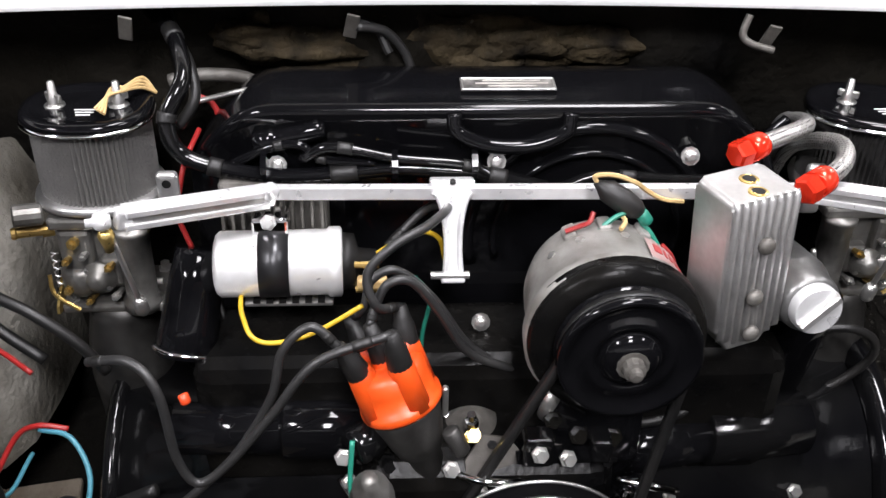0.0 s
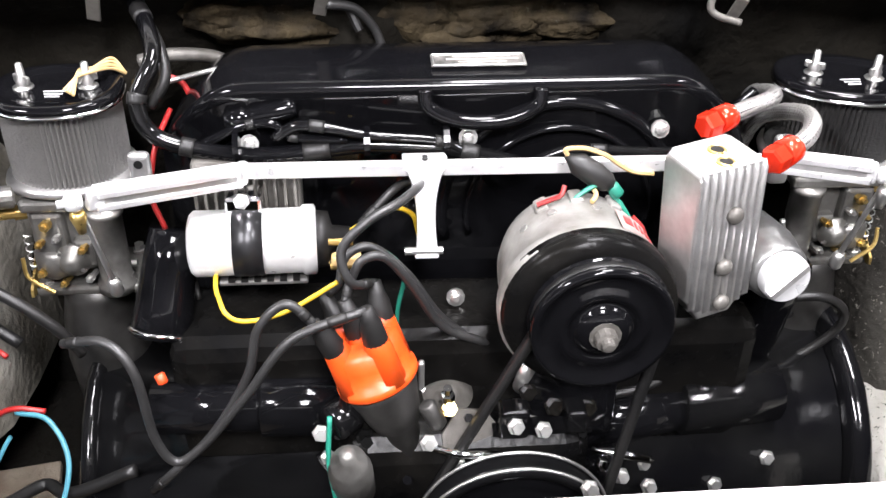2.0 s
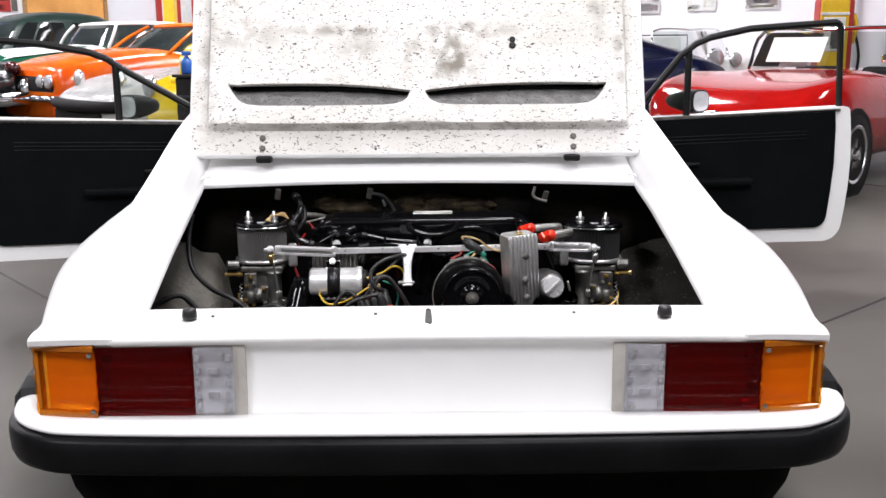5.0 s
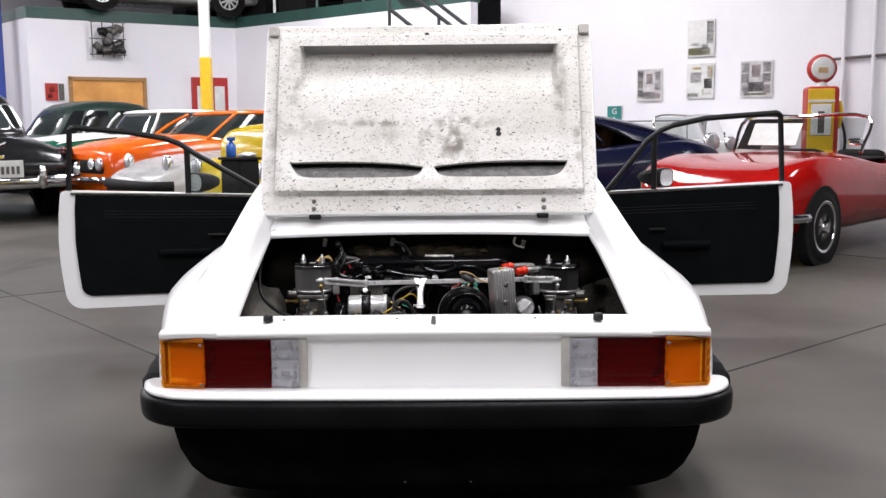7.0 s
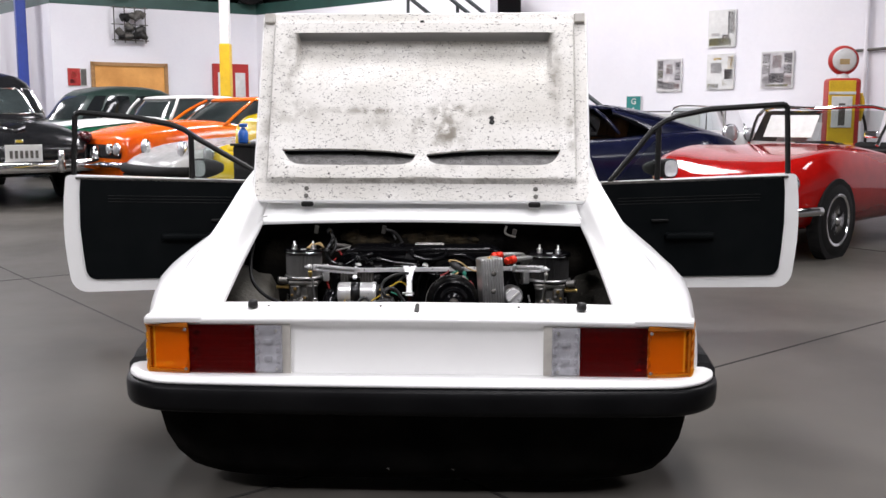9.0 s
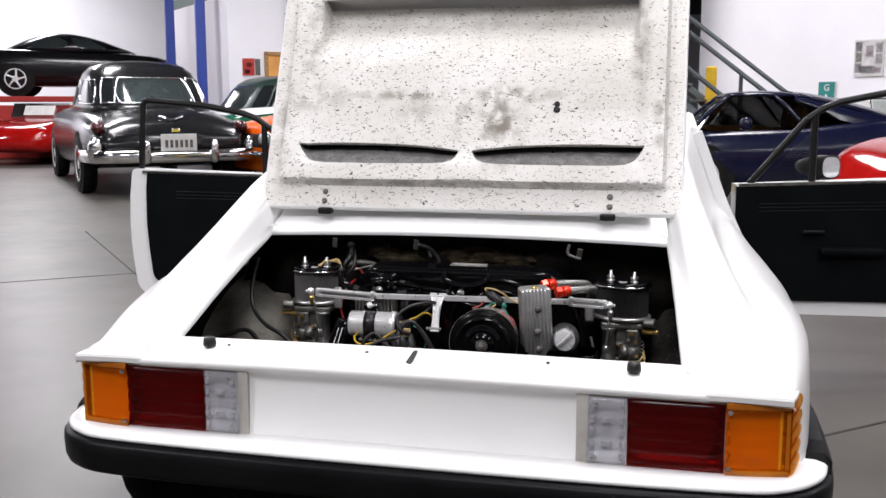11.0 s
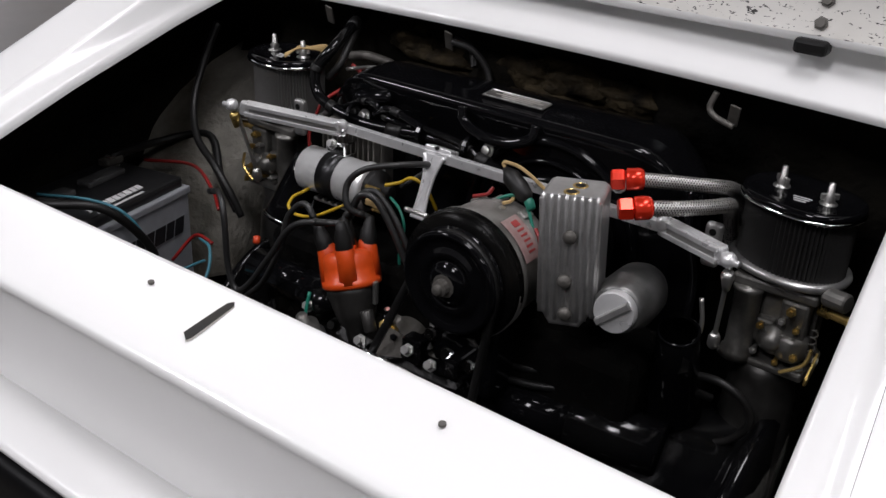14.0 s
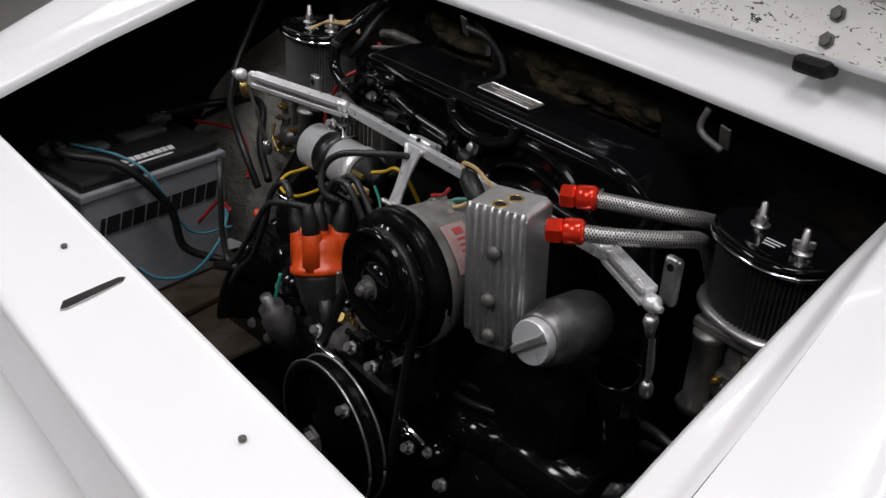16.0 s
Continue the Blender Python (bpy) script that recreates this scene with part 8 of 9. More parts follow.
ora, _ = parked_car("orange_coupe", "orange coupe with paler flames on its bonnet and a black grille", -4.66, 9.9, 318, [
    (0.0, 0.62, 0.30, 0.74, 0.80), (0.10, 0.74, 0.26, 0.84, 0.88), (0.5, 0.80, 0.22, 0.92, 0.98), (1.3, 0.80, 0.22, 0.98, 1.05), (2.0, 0.80, 0.22, 0.97, 1.00), (2.9, 0.80, 0.22, 0.97, 0.99), (3.6, 0.78, 0.26, 0.92, 0.94), (4.0, 0.66, 0.32, 0.74, 0.76)],
    P_ORANGE, (1.40, 2.0, 3.0, 3.6, 0.74, 0.60, 1.36), (0.8, 2.8), 0.31, lamps=((0.56, -0.035, 0.69, 0.075), (0.39, -0.045, 0.69, 0.065)))
part("front_grille", box(B(), (0, 0.0, 0.66), (1.25, 0.05, 0.17), bevel=0.03), CABINDARK, ora)
part("front_bumper", tube(B(), [(-0.74, 0.18, 0.50), (-0.60, -0.03, 0.50), (0, -0.07, 0.50), (0.60, -0.03, 0.50), (0.74, 0.18, 0.50)], 0.035, 10, 5), CHROME, ora, smooth=True)
two, _ = parked_car("two_tone_sedan", "green and white two-tone sedan with a cream roof", -5.95, 10.95, 317, [
    (0.0, 0.62, 0.34, 0.80, 0.86), (0.10, 0.76, 0.30, 0.90, 0.94), (0.6, 0.82, 0.26, 0.98, 1.02), (1.4, 0.82, 0.26, 1.04, 1.08), (2.2, 0.82, 0.26, 1.05, 1.07), (3.0, 0.82, 0.26, 1.04, 1.06), (3.8, 0.78, 0.28, 0.98, 1.0), (4.3, 0.66, 0.34, 0.80, 0.82)],
    P_GREEN, (1.66, 1.90, 3.0, 3.5, 0.74, 0.60, 1.40), (0.85, 3.3), 0.32, lamps=((0.60, 0.04, 0.70, 0.085),), roof_paint=P_WHITE)
part("bonnet_top", loft(B(), [[(u * w_, y_, z_ + 0.03 * (1 - u * u) - 0.03 * u ** 4) for u in (-1, -0.85, -0.5, 0, 0.5, 0.85, 1)] for y_, w_, z_ in ((0.06, 0.66, 0.90), (0.4, 0.76, 0.98), (0.9, 0.795, 1.03), (1.5, 0.80, 1.06), (1.62, 0.80, 1.065))]), P_WHITE, two, "white painted bonnet and wing tops", smooth=True)
for s in (1, -1):
    part("side_flash", box(B(), (s * 0.815, 2.4, 0.96), (0.03, 2.6, 0.12), bevel=0.012), P_WHITE, two, "white painted side flash")
grn, _ = parked_car("green_sedan", "dark green vintage sedan with a rounded roof", -8.05, 13.3, 322, [
    (1.15, 0.70, 0.40, 0.80, 0.88), (1.25, 0.84, 0.34, 0.90, 0.96), (1.5, 0.88, 0.28, 0.96, 1.02), (2.5, 0.88, 0.28, 0.98, 1.0), (3.6, 0.88, 0.30, 0.96, 0.98), (4.4, 0.80, 0.34, 0.86, 0.90), (4.7, 0.64, 0.40, 0.72, 0.74)],
    P_GREEN, None, (1.62, 3.7), 0.34)
grn.matrix_world = grn.matrix_world @ Matrix.Scale(0.96, 4)
GRLEVELS = ((1.30, 4.25, 0.84, 0.94), (1.42, 4.15, 0.82, 1.02), (1.62, 3.95, 0.79, 1.24), (1.76, 3.82, 0.76, 1.42), (1.88, 3.70, 0.72, 1.53), (2.06, 3.5, 0.64, 1.62), (2.35, 3.2, 0.42, 1.675), (2.6, 2.95, 0.15, 1.69))
part("upper_body", loft(B(), [dome_ring(*q) for q in GRLEVELS], closed=True, cap=True), P_DKGREEN, grn, "dark green rounded upper body", smooth=True)
for a0, a1, nm in ((2.66, 3.62, "windscreen"), (-0.4, 0.4, "rear_window"), (0.86, 1.16, "side_window"), (1.20, 1.62, "side_window"), (1.66, 2.10, "side_window"), (2.14, 2.48, "side_window"), (-1.16, -0.86, "side_window"), (-1.62, -1.20, "side_window"), (-2.10, -1.66, "side_window"), (-2.48, -2.14, "side_window")):
    part(nm, loft(B(), dome_window(a0, a1, 1.08, 1.50, 0.3, GRLEVELS)), SMOKE if nm == "windscreen" else CARGLASS, grn, smooth=True)
redf, _ = parked_car("red_roadster", "bright red open sports car beyond the grey sedan", -11.3, 13.9, 12, [
    (0.0, 0.5, 0.30, 0.50, 0.56), (0.2, 0.72, 0.24, 0.66, 0.70), (0.7, 0.80, 0.22, 0.82, 0.80), (1.4, 0.80, 0.22, 0.82, 0.86), (2.2, 0.79, 0.22, 0.78, 0.80), (3.1, 0.82, 0.22, 0.84, 0.84), (3.8, 0.66, 0.30, 0.70, 0.72)],
    P_RED, None, (0.75, 3.0), 0.31, lamps=((0.56, 0.22, 0.62, 0.085),), spokes=8)
part("windscreen", loft(B(), [[(u * 0.56, yy_, zz) for u in (-1, 0, 1)] for yy_, zz in ((1.45, 0.86), (1.65, 1.14))]), DARKGLASS, redf)
part("price_card", box(B(), (0.0, 1.50, 1.0), (0.6, 0.006, 0.22), pose(0, 0, 0, -35)), P_WHITE, redf, "white information card")
wht, _ = parked_car("white_roadster", "small white open car with chrome lamps by the poster wall", 3.98, 10.9, 20, [
    (0.0, 0.5, 0.34, 0.76, 0.82), (0.12, 0.66, 0.28, 0.86, 0.90), (0.5, 0.72, 0.26, 0.84, 0.86), (1.1, 0.73, 0.26, 0.86, 0.90), (1.7, 0.73, 0.26, 0.86, 0.88), (2.0, 0.66, 0.3, 0.78, 0.8)],
    P_WHITE, None, (0.6, 1.6), 0.29, lamps=((0.48, 0.02, 0.88, 0.115), (0.22, -0.03, 0.86, 0.085)))
part("screen_frame", tube(B(), [(-0.58, 1.20, 0.86), (-0.54, 1.36, 1.22), (0, 1.30, 1.24), (0.54, 1.36, 1.22), (0.58, 1.20, 0.86)], 0.016, 8, 4), CHROME, wht, smooth=True)
part("windscreen", loft(B(), [[(u * 0.56, y_ + 0.06 * u * u, z_) for u in (-1, -0.5, 0, 0.5, 1)] for y_, z_ in ((1.15, 0.87), (1.30, 1.22))]), DARKGLASS, wht, smooth=True)
part("front_bumper", tube(B(), [(-0.66, 0.12, 0.62), (-0.45, -0.07, 0.62), (0.45, -0.07, 0.62), (0.66, 0.12, 0.62)], 0.03, 10, 5), CHROME, wht, smooth=True)
part("grille", box(B(), (0, 0.0, 0.52), (0.5, 0.05, 0.18), bevel=0.03), CHROME, wht)
# black coupe raised on a lift
REDWALL = surface("red_panel", (0.45, 0.02, 0.015), (0.38, 0.018, 0.014), rough=0.5, scale=2)
blk, _ = parked_car("black_coupe", "black modern coupe raised on a lift", -14.4, 17.15, 300, [
    (0.0, 0.66, 0.42, 0.80, 0.86), (0.10, 0.80, 0.34, 0.94, 0.98), (0.5, 0.90, 0.24, 0.98, 1.00), (1.2, 0.92, 0.20, 0.96, 0.98), (2.2, 0.90, 0.20, 0.92, 0.94), (3.0, 0.90, 0.20, 0.90, 0.92), (3.8, 0.88, 0.22, 0.82, 0.86), (4.25, 0.80, 0.26, 0.68, 0.72), (4.45, 0.60, 0.32, 0.54, 0.58)],
    P_BLACK, None, (0.88, 3.55), 0.35, z=1.38, spokes=5)
BLEVELS = ((0.55, 3.35, 0.80, 0.94), (0.75, 3.05, 0.77, 1.06), (1.02, 2.72, 0.72, 1.18), (1.28, 2.42, 0.66, 1.27), (1.55, 2.12, 0.54, 1.325), (1.72, 1.95, 0.3, 1.345))
part("upper_body", loft(B(), [dome_ring(*q) for q in BLEVELS], closed=True, cap=True), P_BLACK, blk, "low black arched roof", smooth=True)
for a0, a1, nm in ((2.62, 3.66, "rear_window"), (-0.5, 0.5, "windscreen"), (1.00, 1.50, "side_window"), (1.56, 2.05, "side_window"), (-1.50, -1.00, "side_window"), (-2.05, -1.56, "side_window")):
    part(nm, loft(B(), dome_window(a0, a1, 1.01, 1.24, 0.3, BLEVELS)), SMOKE, blk, smooth=True)
for s in (1, -1):
    part("tail_lamp", box(B(), (s * 0.66, 0.03, 0.78), (0.24, 0.08, 0.12), pose(0, 0, 0, 0, 0, s * -30), bevel=0.025), REDWALL, blk, "red tail lamp")
BLUESTEEL = surface("blue_steel", (0.02, 0.05, 0.30), (0.015, 0.04, 0.24), rough=0.4)
YELLOWPAINT = surface("safety_yellow", (0.75, 0.48, 0.01), (0.65, 0.40, 0.01), rough=0.45)
lift = thing("car_lift", "blue two-post car lift with red runway arms", "car lift")
for x, y in ((-9.62, 17.0), (-8.45, 16.05), (-13.75, 16.15)):
    part("post", box(B(), (x, y, FLOOR + 2.9), (0.18, 0.18, 5.8), pose(0, 0, 0, 0, 0, 35), bevel=0.015), BLUESTEEL, lift, "blue lift post")
MB = Matrix.Translation((-14.4, 17.15, 0)) @ pose(0, 0, 0, 0, 0, 300)
for s in (-0.75, 0.75):
    part("runway", box(B(), MB @ Vector((s, 2.3, 1.30)), (0.42, 5.0, 0.12), MB.to_3x3().to_4x4(), bevel=0.01), REDWALL, lift, "red runway")
    for q in (-0.2, 4.8):
        part("leg", box(B(), MB @ Vector((s * 1.5, q, FLOOR + 0.58)), (0.12, 0.12, 1.16), MB.to_3x3().to_4x4()), BLUESTEEL, lift)
for q in (-0.2, 4.8):
    part("cross_beam", box(B(), MB @ Vector((0, q, 1.16)), (2.3, 0.14, 0.14), MB.to_3x3().to_4x4()), BLUESTEEL, lift)
rtc = thing("tool_cabinet", "long red tool cabinet under the raised car", "tool cabinet")
part("cabinet_body", box(B(), MB @ Vector((1.35, 0.6, FLOOR + 0.55)), (0.5, 3.2, 1.1), MB.to_3x3().to_4x4(), bevel=0.02), REDWALL, rtc)
for k in range(4):
    part("drawer", box(B(), MB @ Vector((1.61, -0.6 + 0.8 * k, FLOOR + 0.58)), (0.02, 0.74, 0.9), MB.to_3x3().to_4x4(), bevel=0.008), REDWALL, rtc)
low = wall_run("wall_red_panel", (-24, 20), (-11.5, 27), FLOOR, 1.35, 0.15, REDWALL, "low red painted wall panel")

# storage deck: cars and goods on top
def far_out(x, y, k=1.3):
    return (0.3 + (x - 0.3) * k, -2.0 + (y + 2.0) * k)


slab("storage_deck", (*far_out(-2.6, 15.6), TOPZ + 0.05), (12, 3.6, 0.1), GREENSTEEL, "green steel storage deck", "deck")
deckcar, _ = parked_car("silver_deck_car", "silver sedan stored up on the deck", -5.0, 13.4, 305, [
    (0.0, 0.6, 0.32, 0.60, 0.64), (0.3, 0.8, 0.26, 0.74, 0.78), (1.2, 0.84, 0.24, 0.86, 0.90), (2.4, 0.84, 0.24, 0.90, 0.92), (3.6, 0.82, 0.26, 0.88, 0.90), (4.3, 0.66, 0.34, 0.74, 0.76)],
    P_SILVER, (1.35, 1.9, 2.9, 3.6, 0.74, 0.58, 1.40), (0.85, 3.4), 0.33, z=TOPZ + 0.22, glass_mat=CARGLASS)
deckcar.matrix_world = Matrix.Translation((*far_out(-5.85, 12.55), TOPZ + 0.22)) @ pose(0, 0, 0, 0, 0, 305 + 180) @ Matrix.Translation((0, -4.1, 0))
for x, y, c in ((-2.2, 13.1, CABINDARK), (-1.1, 12.2, CABINDARK), (-0.6, 11.8, CABINDARK), (-3.0, 14.1, CABINDARK)):
    t = thing("stored_crate", "dark crate stored on the deck", "crate", group="stored goods")
    x, y = far_out(x, y)
    part("crate_box", box(B(), (x, y, TOPZ + 0.47), (0.8, 0.6, 0.5), pose(0, 0, 0, 0, 0, -40), bevel=0.02), c, t)
dome = thing("red_dome", "red domed lamp hood above the deck edge", "hood")
part("hood", lathe(B(), (*far_out(-0.35, 11.3), TOPZ + 0.2), (*far_out(-0.35, 11.3), 9), [(0, 0.42), (0.10, 0.36), (0.2, 0.22), (0.26, 0.05)], 28), REDWALL, dome, smooth=True)
bmr = thing("deck_rail", "white and green railing on the deck edge", "railing")
for k in range(6):
    f = k / 5
    p = Vector((M1[0] + (M2[0] - M1[0]) * f, M1[1] + (M2[1] - M1[1]) * f, 0))
    part("rail_post", box(B(), (p.x, p.y + 0.1, TOPZ + 0.75), (0.05, 0.05, 1.1)), P_WHITE if k == 1 else GREENSTEEL, bmr)
for h in (0.7, 1.25):
    part("rail", tube(B(), [(M1[0], M1[1] + 0.1, TOPZ + h), (M2[0], M2[1] + 0.1, TOPZ + h)], 0.025, 8, 1), GREENSTEEL, bmr)

# office window, posters, post, pump, stair
WOOD = surface("window_wood", (0.40, 0.22, 0.08), (0.30, 0.15, 0.05), rough=0.5, stretch=(1, 1, 6))
WARM = surface("warm_lit_room", (0.62, 0.30, 0.085), (0.40, 0.17, 0.04), rough=0.8, scale=2.4, emit=0.25)
dF = (Vector((*M1, 0)) - Vector((*M0, 0))).normalized()
nF = Vector((dF.y, -dF.x, 0))


def on_front(s, z, out=0.0):
    return Vector((*M0, 0)) + dF * s + nF * out + Vector((0, 0, z))


MF = axes((0, 0, 0), dF, (0, 0, 1)).to_3x3().to_4x4()


def front_at(ratio, z, out=0.012, eye=(0.101, -2.404)):
    """A place on the office front along a bearing from the point where the tail is seen best."""
    s = (ratio * (M0[1] - eye[1]) - (M0[0] - eye[0])) / (dF.x - ratio * dF.y)
    return on_front(s, z, out)


win = tagged(thing("window_1", "wood-framed office window with warm light inside", "window"), kind="structure")
WC = front_at(-0.353, 1.67, 0.012)
OX, OZ = MF.to_3x3() @ Vector((1, 0, 0)), Vector((0, 0, 1))
part("pane", box(B(), WC, (1.36, 0.92, 0.02), MF), WARM, win)
for dx, dz, sx, sz in ((-0.71, 0, 0.07, 1.06), (0.71, 0, 0.07, 1.06), (0, 0.49, 1.49, 0.07), (0, -0.49, 1.49, 0.07)):
    part("window_frame", box(B(), WC + OX * dx + OZ * dz + nF * 0.02, (sx, sz, 0.06), MF, bevel=0.006), WOOD, win)
art = thing("wall_engine_display", "dark metal engine part hung on the office wall", "wall display")
AC0 = front_at(-0.353, 2.92, 0.16)
rnd = random.Random(5)
for k in range(16):
    part("engine_piece", lathe(B(), AC0 + OX * rnd.uniform(-0.3, 0.3) + OZ * rnd.uniform(-0.22, 0.22), AC0 + OX * rnd.uniform(-1, 1) + OZ * rnd.uniform(-0.6, 0.6) + nF * 0.05, [(0, 0.03), (0.01, 0.07), (rnd.uniform(0.08, 0.16), 0.07), (0.2, 0.03)], 12), (ALUDULL, DISTDARK, BLACKSAT)[k % 3], art)
for s in (-0.3, -0.1, 0.1, 0.3):
    part("hanger", tube(B(), [AC0 + OX * s - OZ * 0.35, AC0 + OX * s + OZ * 0.35], 0.012, 6, 1), ALUDULL, art)
for h in (-0.3, 0.0, 0.32):
    part("rack_bar", tube(B(), [AC0 + OX * -0.35 + OZ * h, AC0 + OX * 0.35 + OZ * h], 0.010, 6, 1), ALUDULL, art)


def poster(place, m, w, h, blocks, name="poster", label="framed colour poster on the white wall"):
    t = thing(name, label, "poster", group="wall posters")
    base_ = part("sheet", box(B(), place, (w, h, 0.012), m), P_WHITE, t)
    for (x, y, bw_, bh, mat) in blocks:
        part("print_block", box(B(), place + m.to_3x3() @ Vector((x * w, y * h, 0.008)), (bw_ * w, bh * h, 0.004), m), mat, t)
    return t


poster(front_at(-0.411, 1.90), MF, 0.24, 0.34, [(0, 0, 0.96, 0.96, REDWALL), (0.05, 0.12, 0.5, 0.3, WIRES["tan"]), (-0.1, -0.25, 0.4, 0.25, LETTERBLACK)], label="small red framed picture on the office wall")
poster(front_at(-0.401, 1.90), MF, 0.11, 0.34, [(0, 0, 0.9, 0.9, ALUDULL)], label="narrow grey framed notice on the office wall")
redd = thing("red_cabinet", "red wall cabinet with white door panel behind the post", "cabinet")
RC = front_at(-0.2505, 1.86, 0.06)
part("cabinet", box(B(), RC, (0.76, 0.74, 0.10), MF, bevel=0.01), REDWALL, redd)
part("cabinet_panel", box(B(), RC + OX * 0.19 - OZ * 0.06 + nF * 0.056, (0.22, 0.5, 0.012), MF, bevel=0.005), P_WHITE, redd)
part("cabinet_panel", box(B(), RC - OX * 0.2 - OZ * 0.06 + nF * 0.056, (0.18, 0.5, 0.012), MF, bevel=0.005), P_WHITE, redd)
post_ = thing("steel_post", "white steel post with a yellow painted lower half", "post")
POSTXY = (-4.0, 13.85)
part("upper", box(B(), (*POSTXY, 4.27), (0.15, 0.15, 3.86), bevel=0.01), P_WHITE, post_)
part("lower", box(B(), (*POSTXY, FLOOR + 1.135), (0.17, 0.17, 2.27), bevel=0.01), YELLOWPAINT, post_, "yellow painted lower half")

dP = (Vector((*P2, 0)) - Vector((*P1, 0))).normalized()
nP = Vector((dP.y, -dP.x, 0))
MP = axes((0, 0, 0), dP, (0, 0, 1)).to_3x3().to_4x4()


def on_poster_wall(tan_right, z, out=0.02, eye=(0.101, -2.404)):
    """A place on the poster wall along a bearing from the point where the tail is seen best."""
    a, d = Vector((*P1, 0)), dP
    k = (tan_right * (a.y - eye[1]) - (a.x - eye[0])) / (d.x - tan_right * d.y)
    p = a + d * k
    return Vector((p.x, p.y, z)) + nP * out


def poster_at(px_tan, z, w, h, blocks, **kw):
    return poster(on_poster_wall(px_tan, z), MP, w, h, blocks, **kw)


PALE = surface("print_pale", (0.62, 0.60, 0.60), (0.42, 0.40, 0.42), rough=0.6, scale=9)
MIDGREY = surface("print_grey", (0.035, 0.035, 0.04), (0.12, 0.10, 0.10), rough=0.6, scale=16)
ROSE = surface("print_rose", (0.42, 0.26, 0.25), (0.55, 0.48, 0.46), rough=0.6, scale=14)
MOSS = surface("print_moss", (0.30, 0.27, 0.10), (0.10, 0.11, 0.08), rough=0.6, scale=14)
for tan_, z_, w_, h_, blocks in (
        (0.196, 1.80, 0.44, 0.50, [(0, 0, 0.94, 0.94, PALE)] + [(sx_, sy_, 0.22, 0.26, q_) for sx_, sy_, q_ in ((-0.34, 0.31, MIDGREY), (-0.34, 0.02, MOSS), (-0.34, -0.27, MIDGREY), (0.34, 0.27, MIDGREY), (0.34, -0.03, MIDGREY))] + [(0.02, 0.18, 0.26, 0.30, ROSE), (0.0, -0.32, 0.5, 0.22, MIDGREY), (0.32, -0.34, 0.2, 0.16, ROSE)]),
        (0.247, 2.46, 0.44, 0.54, [(0, 0, 0.94, 0.94, P_WHITE), (0.34, 0.15, 0.24, 0.6, MIDGREY), (-0.05, -0.36, 0.8, 0.2, MOSS), (0.15, -0.24, 0.25, 0.14, MIDGREY), (-0.22, -0.16, 0.3, 0.08, PALE)]),
        (0.247, 1.83, 0.44, 0.52, [(0, 0, 0.94, 0.94, P_WHITE), (0.36, 0.25, 0.2, 0.35, YELLOWPAINT), (0.30, -0.08, 0.3, 0.28, MIDGREY), (0.26, -0.32, 0.36, 0.18, MOSS), (-0.25, -0.40, 0.4, 0.12, MOSS), (-0.15, 0.1, 0.4, 0.3, PALE), (-0.12, 0.36, 0.3, 0.06, YELLOWPAINT)]),
        (0.303, 1.83, 0.48, 0.52, [(0, 0, 0.94, 0.94, PALE)] + [(sx_, sy_, 0.24, 0.25, q_) for sx_, sy_, q_ in ((-0.33, 0.31, MIDGREY), (-0.33, 0.02, MIDGREY), (0.33, 0.31, MIDGREY), (0.33, 0.02, MIDGREY), (-0.33, -0.28, PALE), (0.33, -0.28, ROSE))] + [(0.0, 0.22, 0.28, 0.34, ROSE), (0.0, -0.22, 0.5, 0.26, MIDGREY), (0.0, -0.42, 0.7, 0.06, MOSS)])):
    poster_at(tan_, z_, w_, h_, blocks)
TEAL = surface("teal_sign", (0.02, 0.22, 0.20), (0.015, 0.18, 0.17), rough=0.5)
sign_ = poster_at(0.1616, 1.34, 0.27, 0.30, [(0, 0, 0.95, 0.95, TEAL)], name="teal_sign", label="small teal sign with white letters on the wall")
for letter_, dz_ in (("G", 0.02), ("A", -0.12)):
    lettering(letter_, 0.13, Matrix.Translation(on_poster_wall(0.1616, 1.34 + dz_, 0.032)) @ MP @ Matrix.Translation((-0.045, 0, 0)), P_WHITE, sign_)
case_ = thing("white_display_case", "white low display case along the poster wall", "display case")
cpos = on_poster_wall(0.205, 1.02, 0.4)
part("case_body", box(B(), cpos + Vector((0, 0, -0.45)), (1.5, 0.1, 0.7), MP @ pose(0, 0, 0, 90), bevel=0.01), P_WHITE, case_)
part("case_frame", tube(B(), [cpos + dP * -0.7 + Vector((0, 0, -0.1)), cpos + dP * -0.7 + Vector((0, 0, 0.22)), cpos + dP * 0.7 + Vector((0, 0, 0.22)), cpos + dP * 0.7 + Vector((0, 0, -0.1))], 0.012, 6, 1), ALUDULL, case_)
part("case_panel", box(B(), cpos + Vector((0, 0, 0.06)), (1.2, 0.26, 0.01), MP), P_WHITE, case_)

# petrol pump
gp = thing("petrol_pump", "yellow and red vintage petrol pump with a globe on top", "petrol pump")
gpos = on_poster_wall(0.388, 0, 0.75)
MG = pose(gpos.x, gpos.y, FLOOR, 0, 0, -8)
part("cabinet", box(B(), MG @ Vector((0, 0, 0.80)), (0.40, 0.36, 1.58), MG.to_3x3().to_4x4(), bevel=0.05, seg=4), REDWALL, gp, "red pump cabinet")
part("front_panel", box(B(), MG @ Vector((-0.03, -0.175, 0.80)), (0.33, 0.03, 1.52), MG.to_3x3().to_4x4(), bevel=0.012), YELLOWPAINT, gp, "yellow front panel")
part("dial_plate", box(B(), MG @ Vector((-0.03, -0.195, 1.16)), (0.25, 0.02, 0.40), MG.to_3x3().to_4x4(), bevel=0.008), P_WHITE, gp)
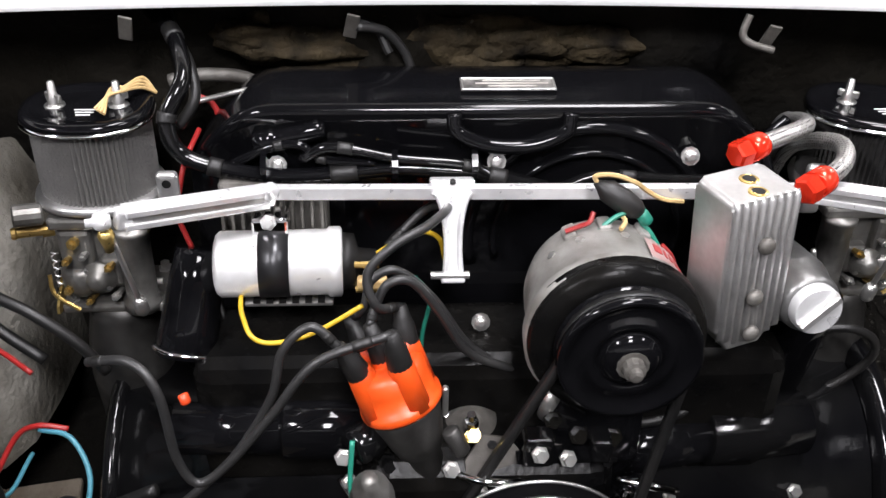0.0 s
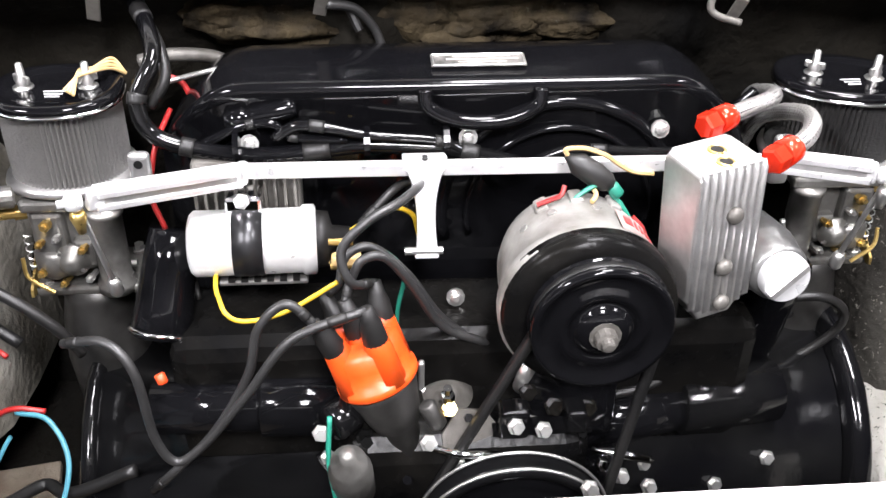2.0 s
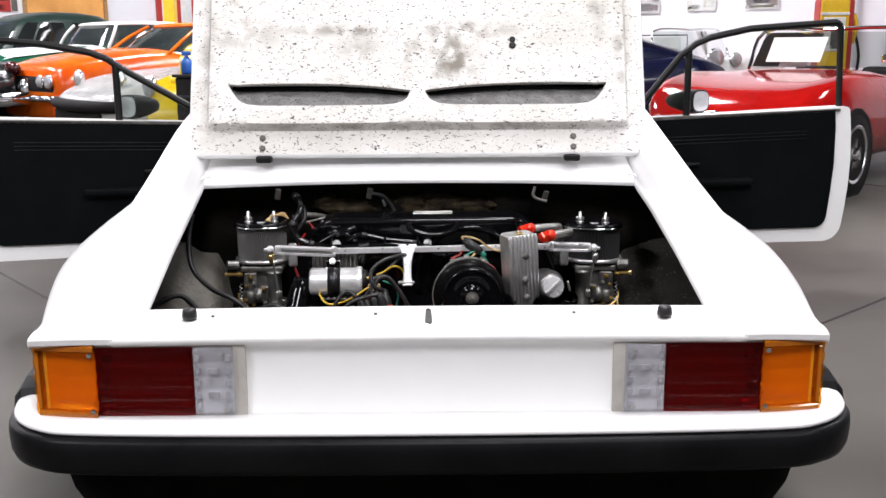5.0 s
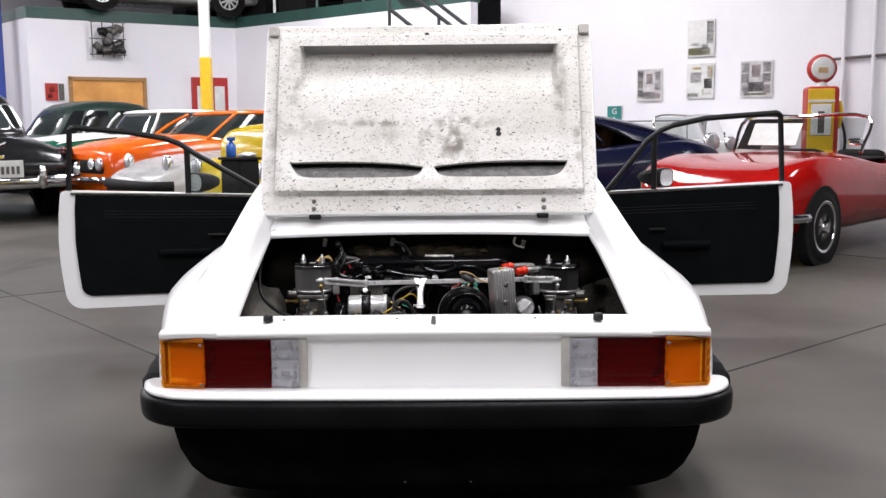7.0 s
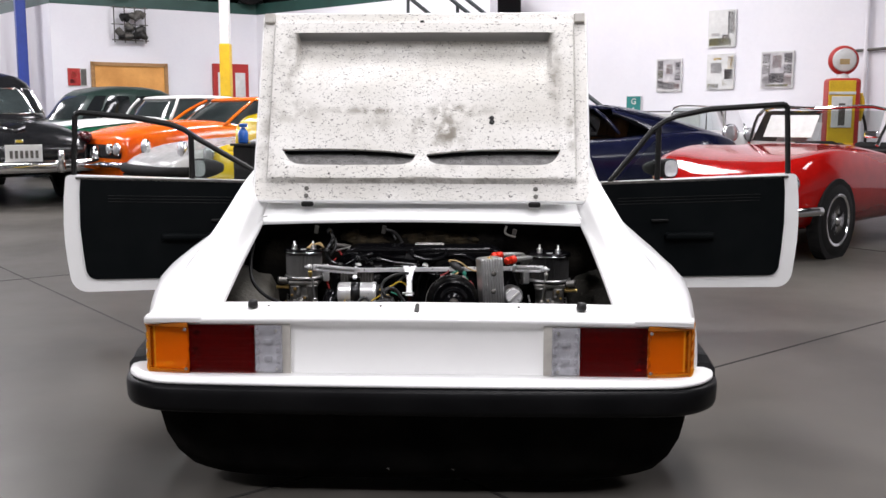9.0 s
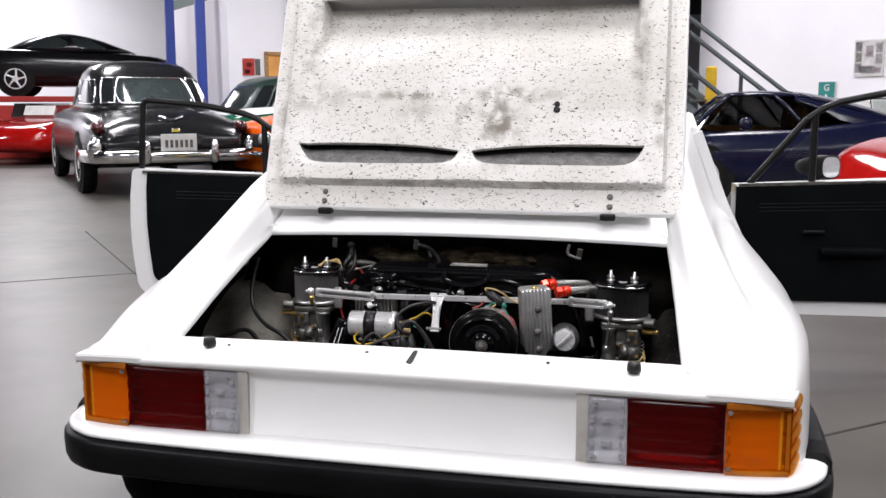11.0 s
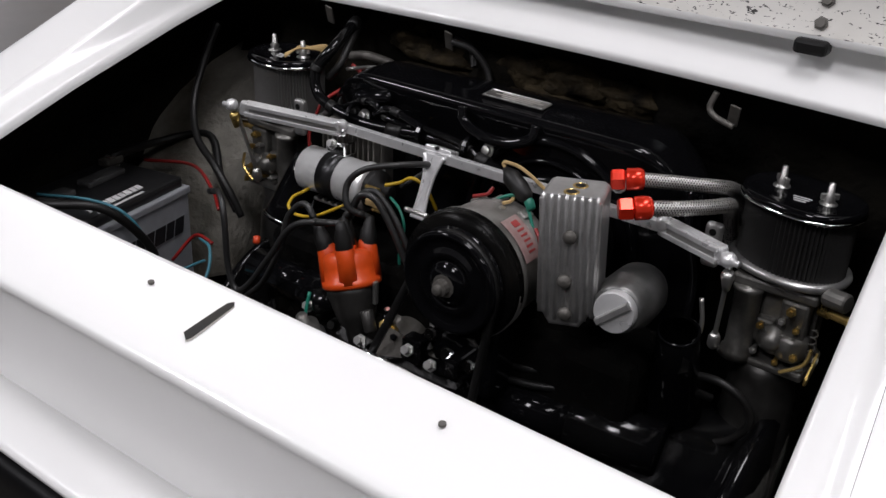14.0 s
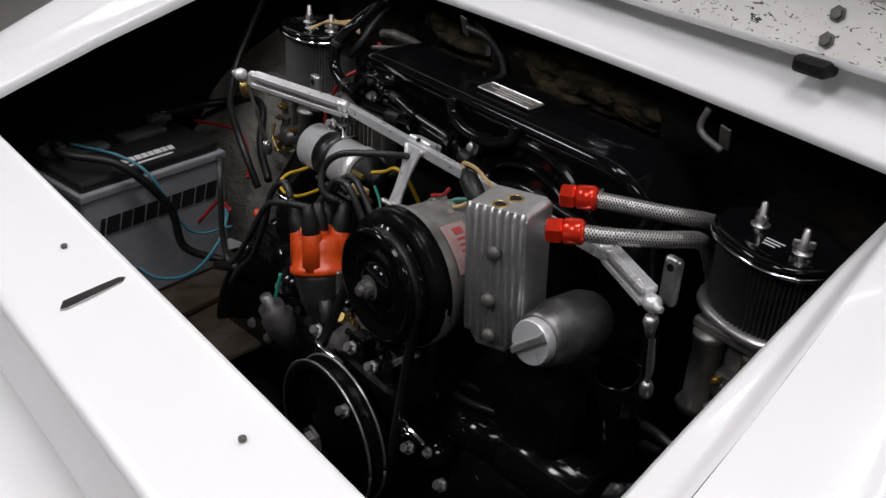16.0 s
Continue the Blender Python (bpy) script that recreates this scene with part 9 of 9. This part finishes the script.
part("dial_bar", box(B(), MG @ Vector((-0.03, -0.207, 1.13)), (0.08, 0.006, 0.28), MG.to_3x3().to_4x4()), ALUDULL, gp)
part("trim_band", box(B(), MG @ Vector((-0.03, -0.195, 1.40)), (0.33, 0.02, 0.035), MG.to_3x3().to_4x4(), bevel=0.004), P_WHITE, gp)
part("round_badge", lathe(B(), MG @ Vector((-0.03, -0.19, 0.66)), MG @ Vector((-0.03, -1, 0.66)), [(0, 0.11), (0.012, 0.10)], 24), ALUDULL, gp)
part("collar", lathe(B(), MG @ Vector((0, 0, 1.58)), MG @ Vector((0, 0, 3)), [(0, 0.10), (0.06, 0.06), (0.08, 0.06)], 20), P_WHITE, gp)
glb = part("globe", lathe(B(), MG @ Vector((0, 0.07, 1.82)), MG @ Vector((0, -1, 1.82)), [(0, 0.14), (0.02, 0.18), (0.07, 0.19), (0.12, 0.18), (0.14, 0.15)], 32), REDWALL, gp, "red-rimmed round globe", smooth=True)
part("globe_face", lathe(B(), MG @ Vector((0, -0.075, 1.82)), MG @ Vector((0, -1, 1.82)), [(0, 0.15), (0.008, 0.13), (0.012, 0.04)], 32), P_WHITE, glb, smooth=True)
part("globe_mark", box(B(), MG @ Vector((0, -0.088, 1.80)), (0.12, 0.006, 0.07), MG.to_3x3().to_4x4(), bevel=0.002), WIRES["tan"], glb)
part("nozzle", tube(B(), [MG @ Vector((0.22, -0.05, 1.05)), MG @ Vector((0.25, -0.06, 1.25)), MG @ Vector((0.22, -0.05, 1.40))], 0.03, 8, 5), YELLOWPAINT, gp, smooth=True)
part("pump_hose", tube(B(), [MG @ Vector((0.22, 0, 1.30)), MG @ Vector((0.32, -0.02, 0.9)), MG @ Vector((0.27, 0, 0.5)), MG @ Vector((0.21, 0, 0.6))], 0.018, 8, 6), RUBBER, gp, smooth=True)
conduit = thing("wall_conduit", "grey conduit pipe fixed along the poster wall", "conduit")
part("pipe", tube(B(), [on_poster_wall(0.38, 2.05, 0.05), on_poster_wall(0.44, 2.08, 0.05)], 0.02, 8, 1), ALUDULL, conduit)
for tx in (0.39, 0.42):
    part("riser", tube(B(), [on_poster_wall(tx, 0.6, 0.05), on_poster_wall(tx, 6.0, 0.05)], 0.03, 8, 1), WALLWHITE, conduit)

# stair down from the deck
STAIRGREY = surface("grey_green_steel", (0.050, 0.062, 0.066), (0.035, 0.045, 0.048), rough=0.45, scale=3)
stair = thing("steel_stair", "dark green steel stair with pipe rails", "stair")
s0, s1 = Vector((-0.86, 12.2, 2.40)), Vector((2.06, 10.9, 0.0))
sd = (s1 - s0)
for dz, dy in ((0.95, 0), (0.5, 0), (0.0, 0), (0.95, 0.8), (0.0, 0.8)):
    off = Vector((dy * 0.4, dy * 0.9, dz))
    part("rail" if dz else "stringer", tube(B(), [s0 + off, s1 + off], 0.03 if dz else 0.07, 8, 1), STAIRGREY, stair)
for k in range(5):
    p = s0 + sd * (k / 4)
    part("rail_post", tube(B(), [p, p + Vector((0, 0, 0.95))], 0.025, 8, 1), STAIRGREY, stair)
for k in range(11):
    p = s0 + sd * ((k + 0.5) / 11) + Vector((0.16, 0.36, 0.02))
    part("tread", box(B(), p, (0.26, 0.8, 0.03), pose(0, 0, 0, 0, 0, -22)), STAIRGREY, stair)
ylw = thing("safety_post", "yellow painted safety post by the stair", "post")
part("bollard", box(B(), (1.0, 12.1, FLOOR + 0.8), (0.14, 0.14, 1.6), bevel=0.02), YELLOWPAINT, ylw)
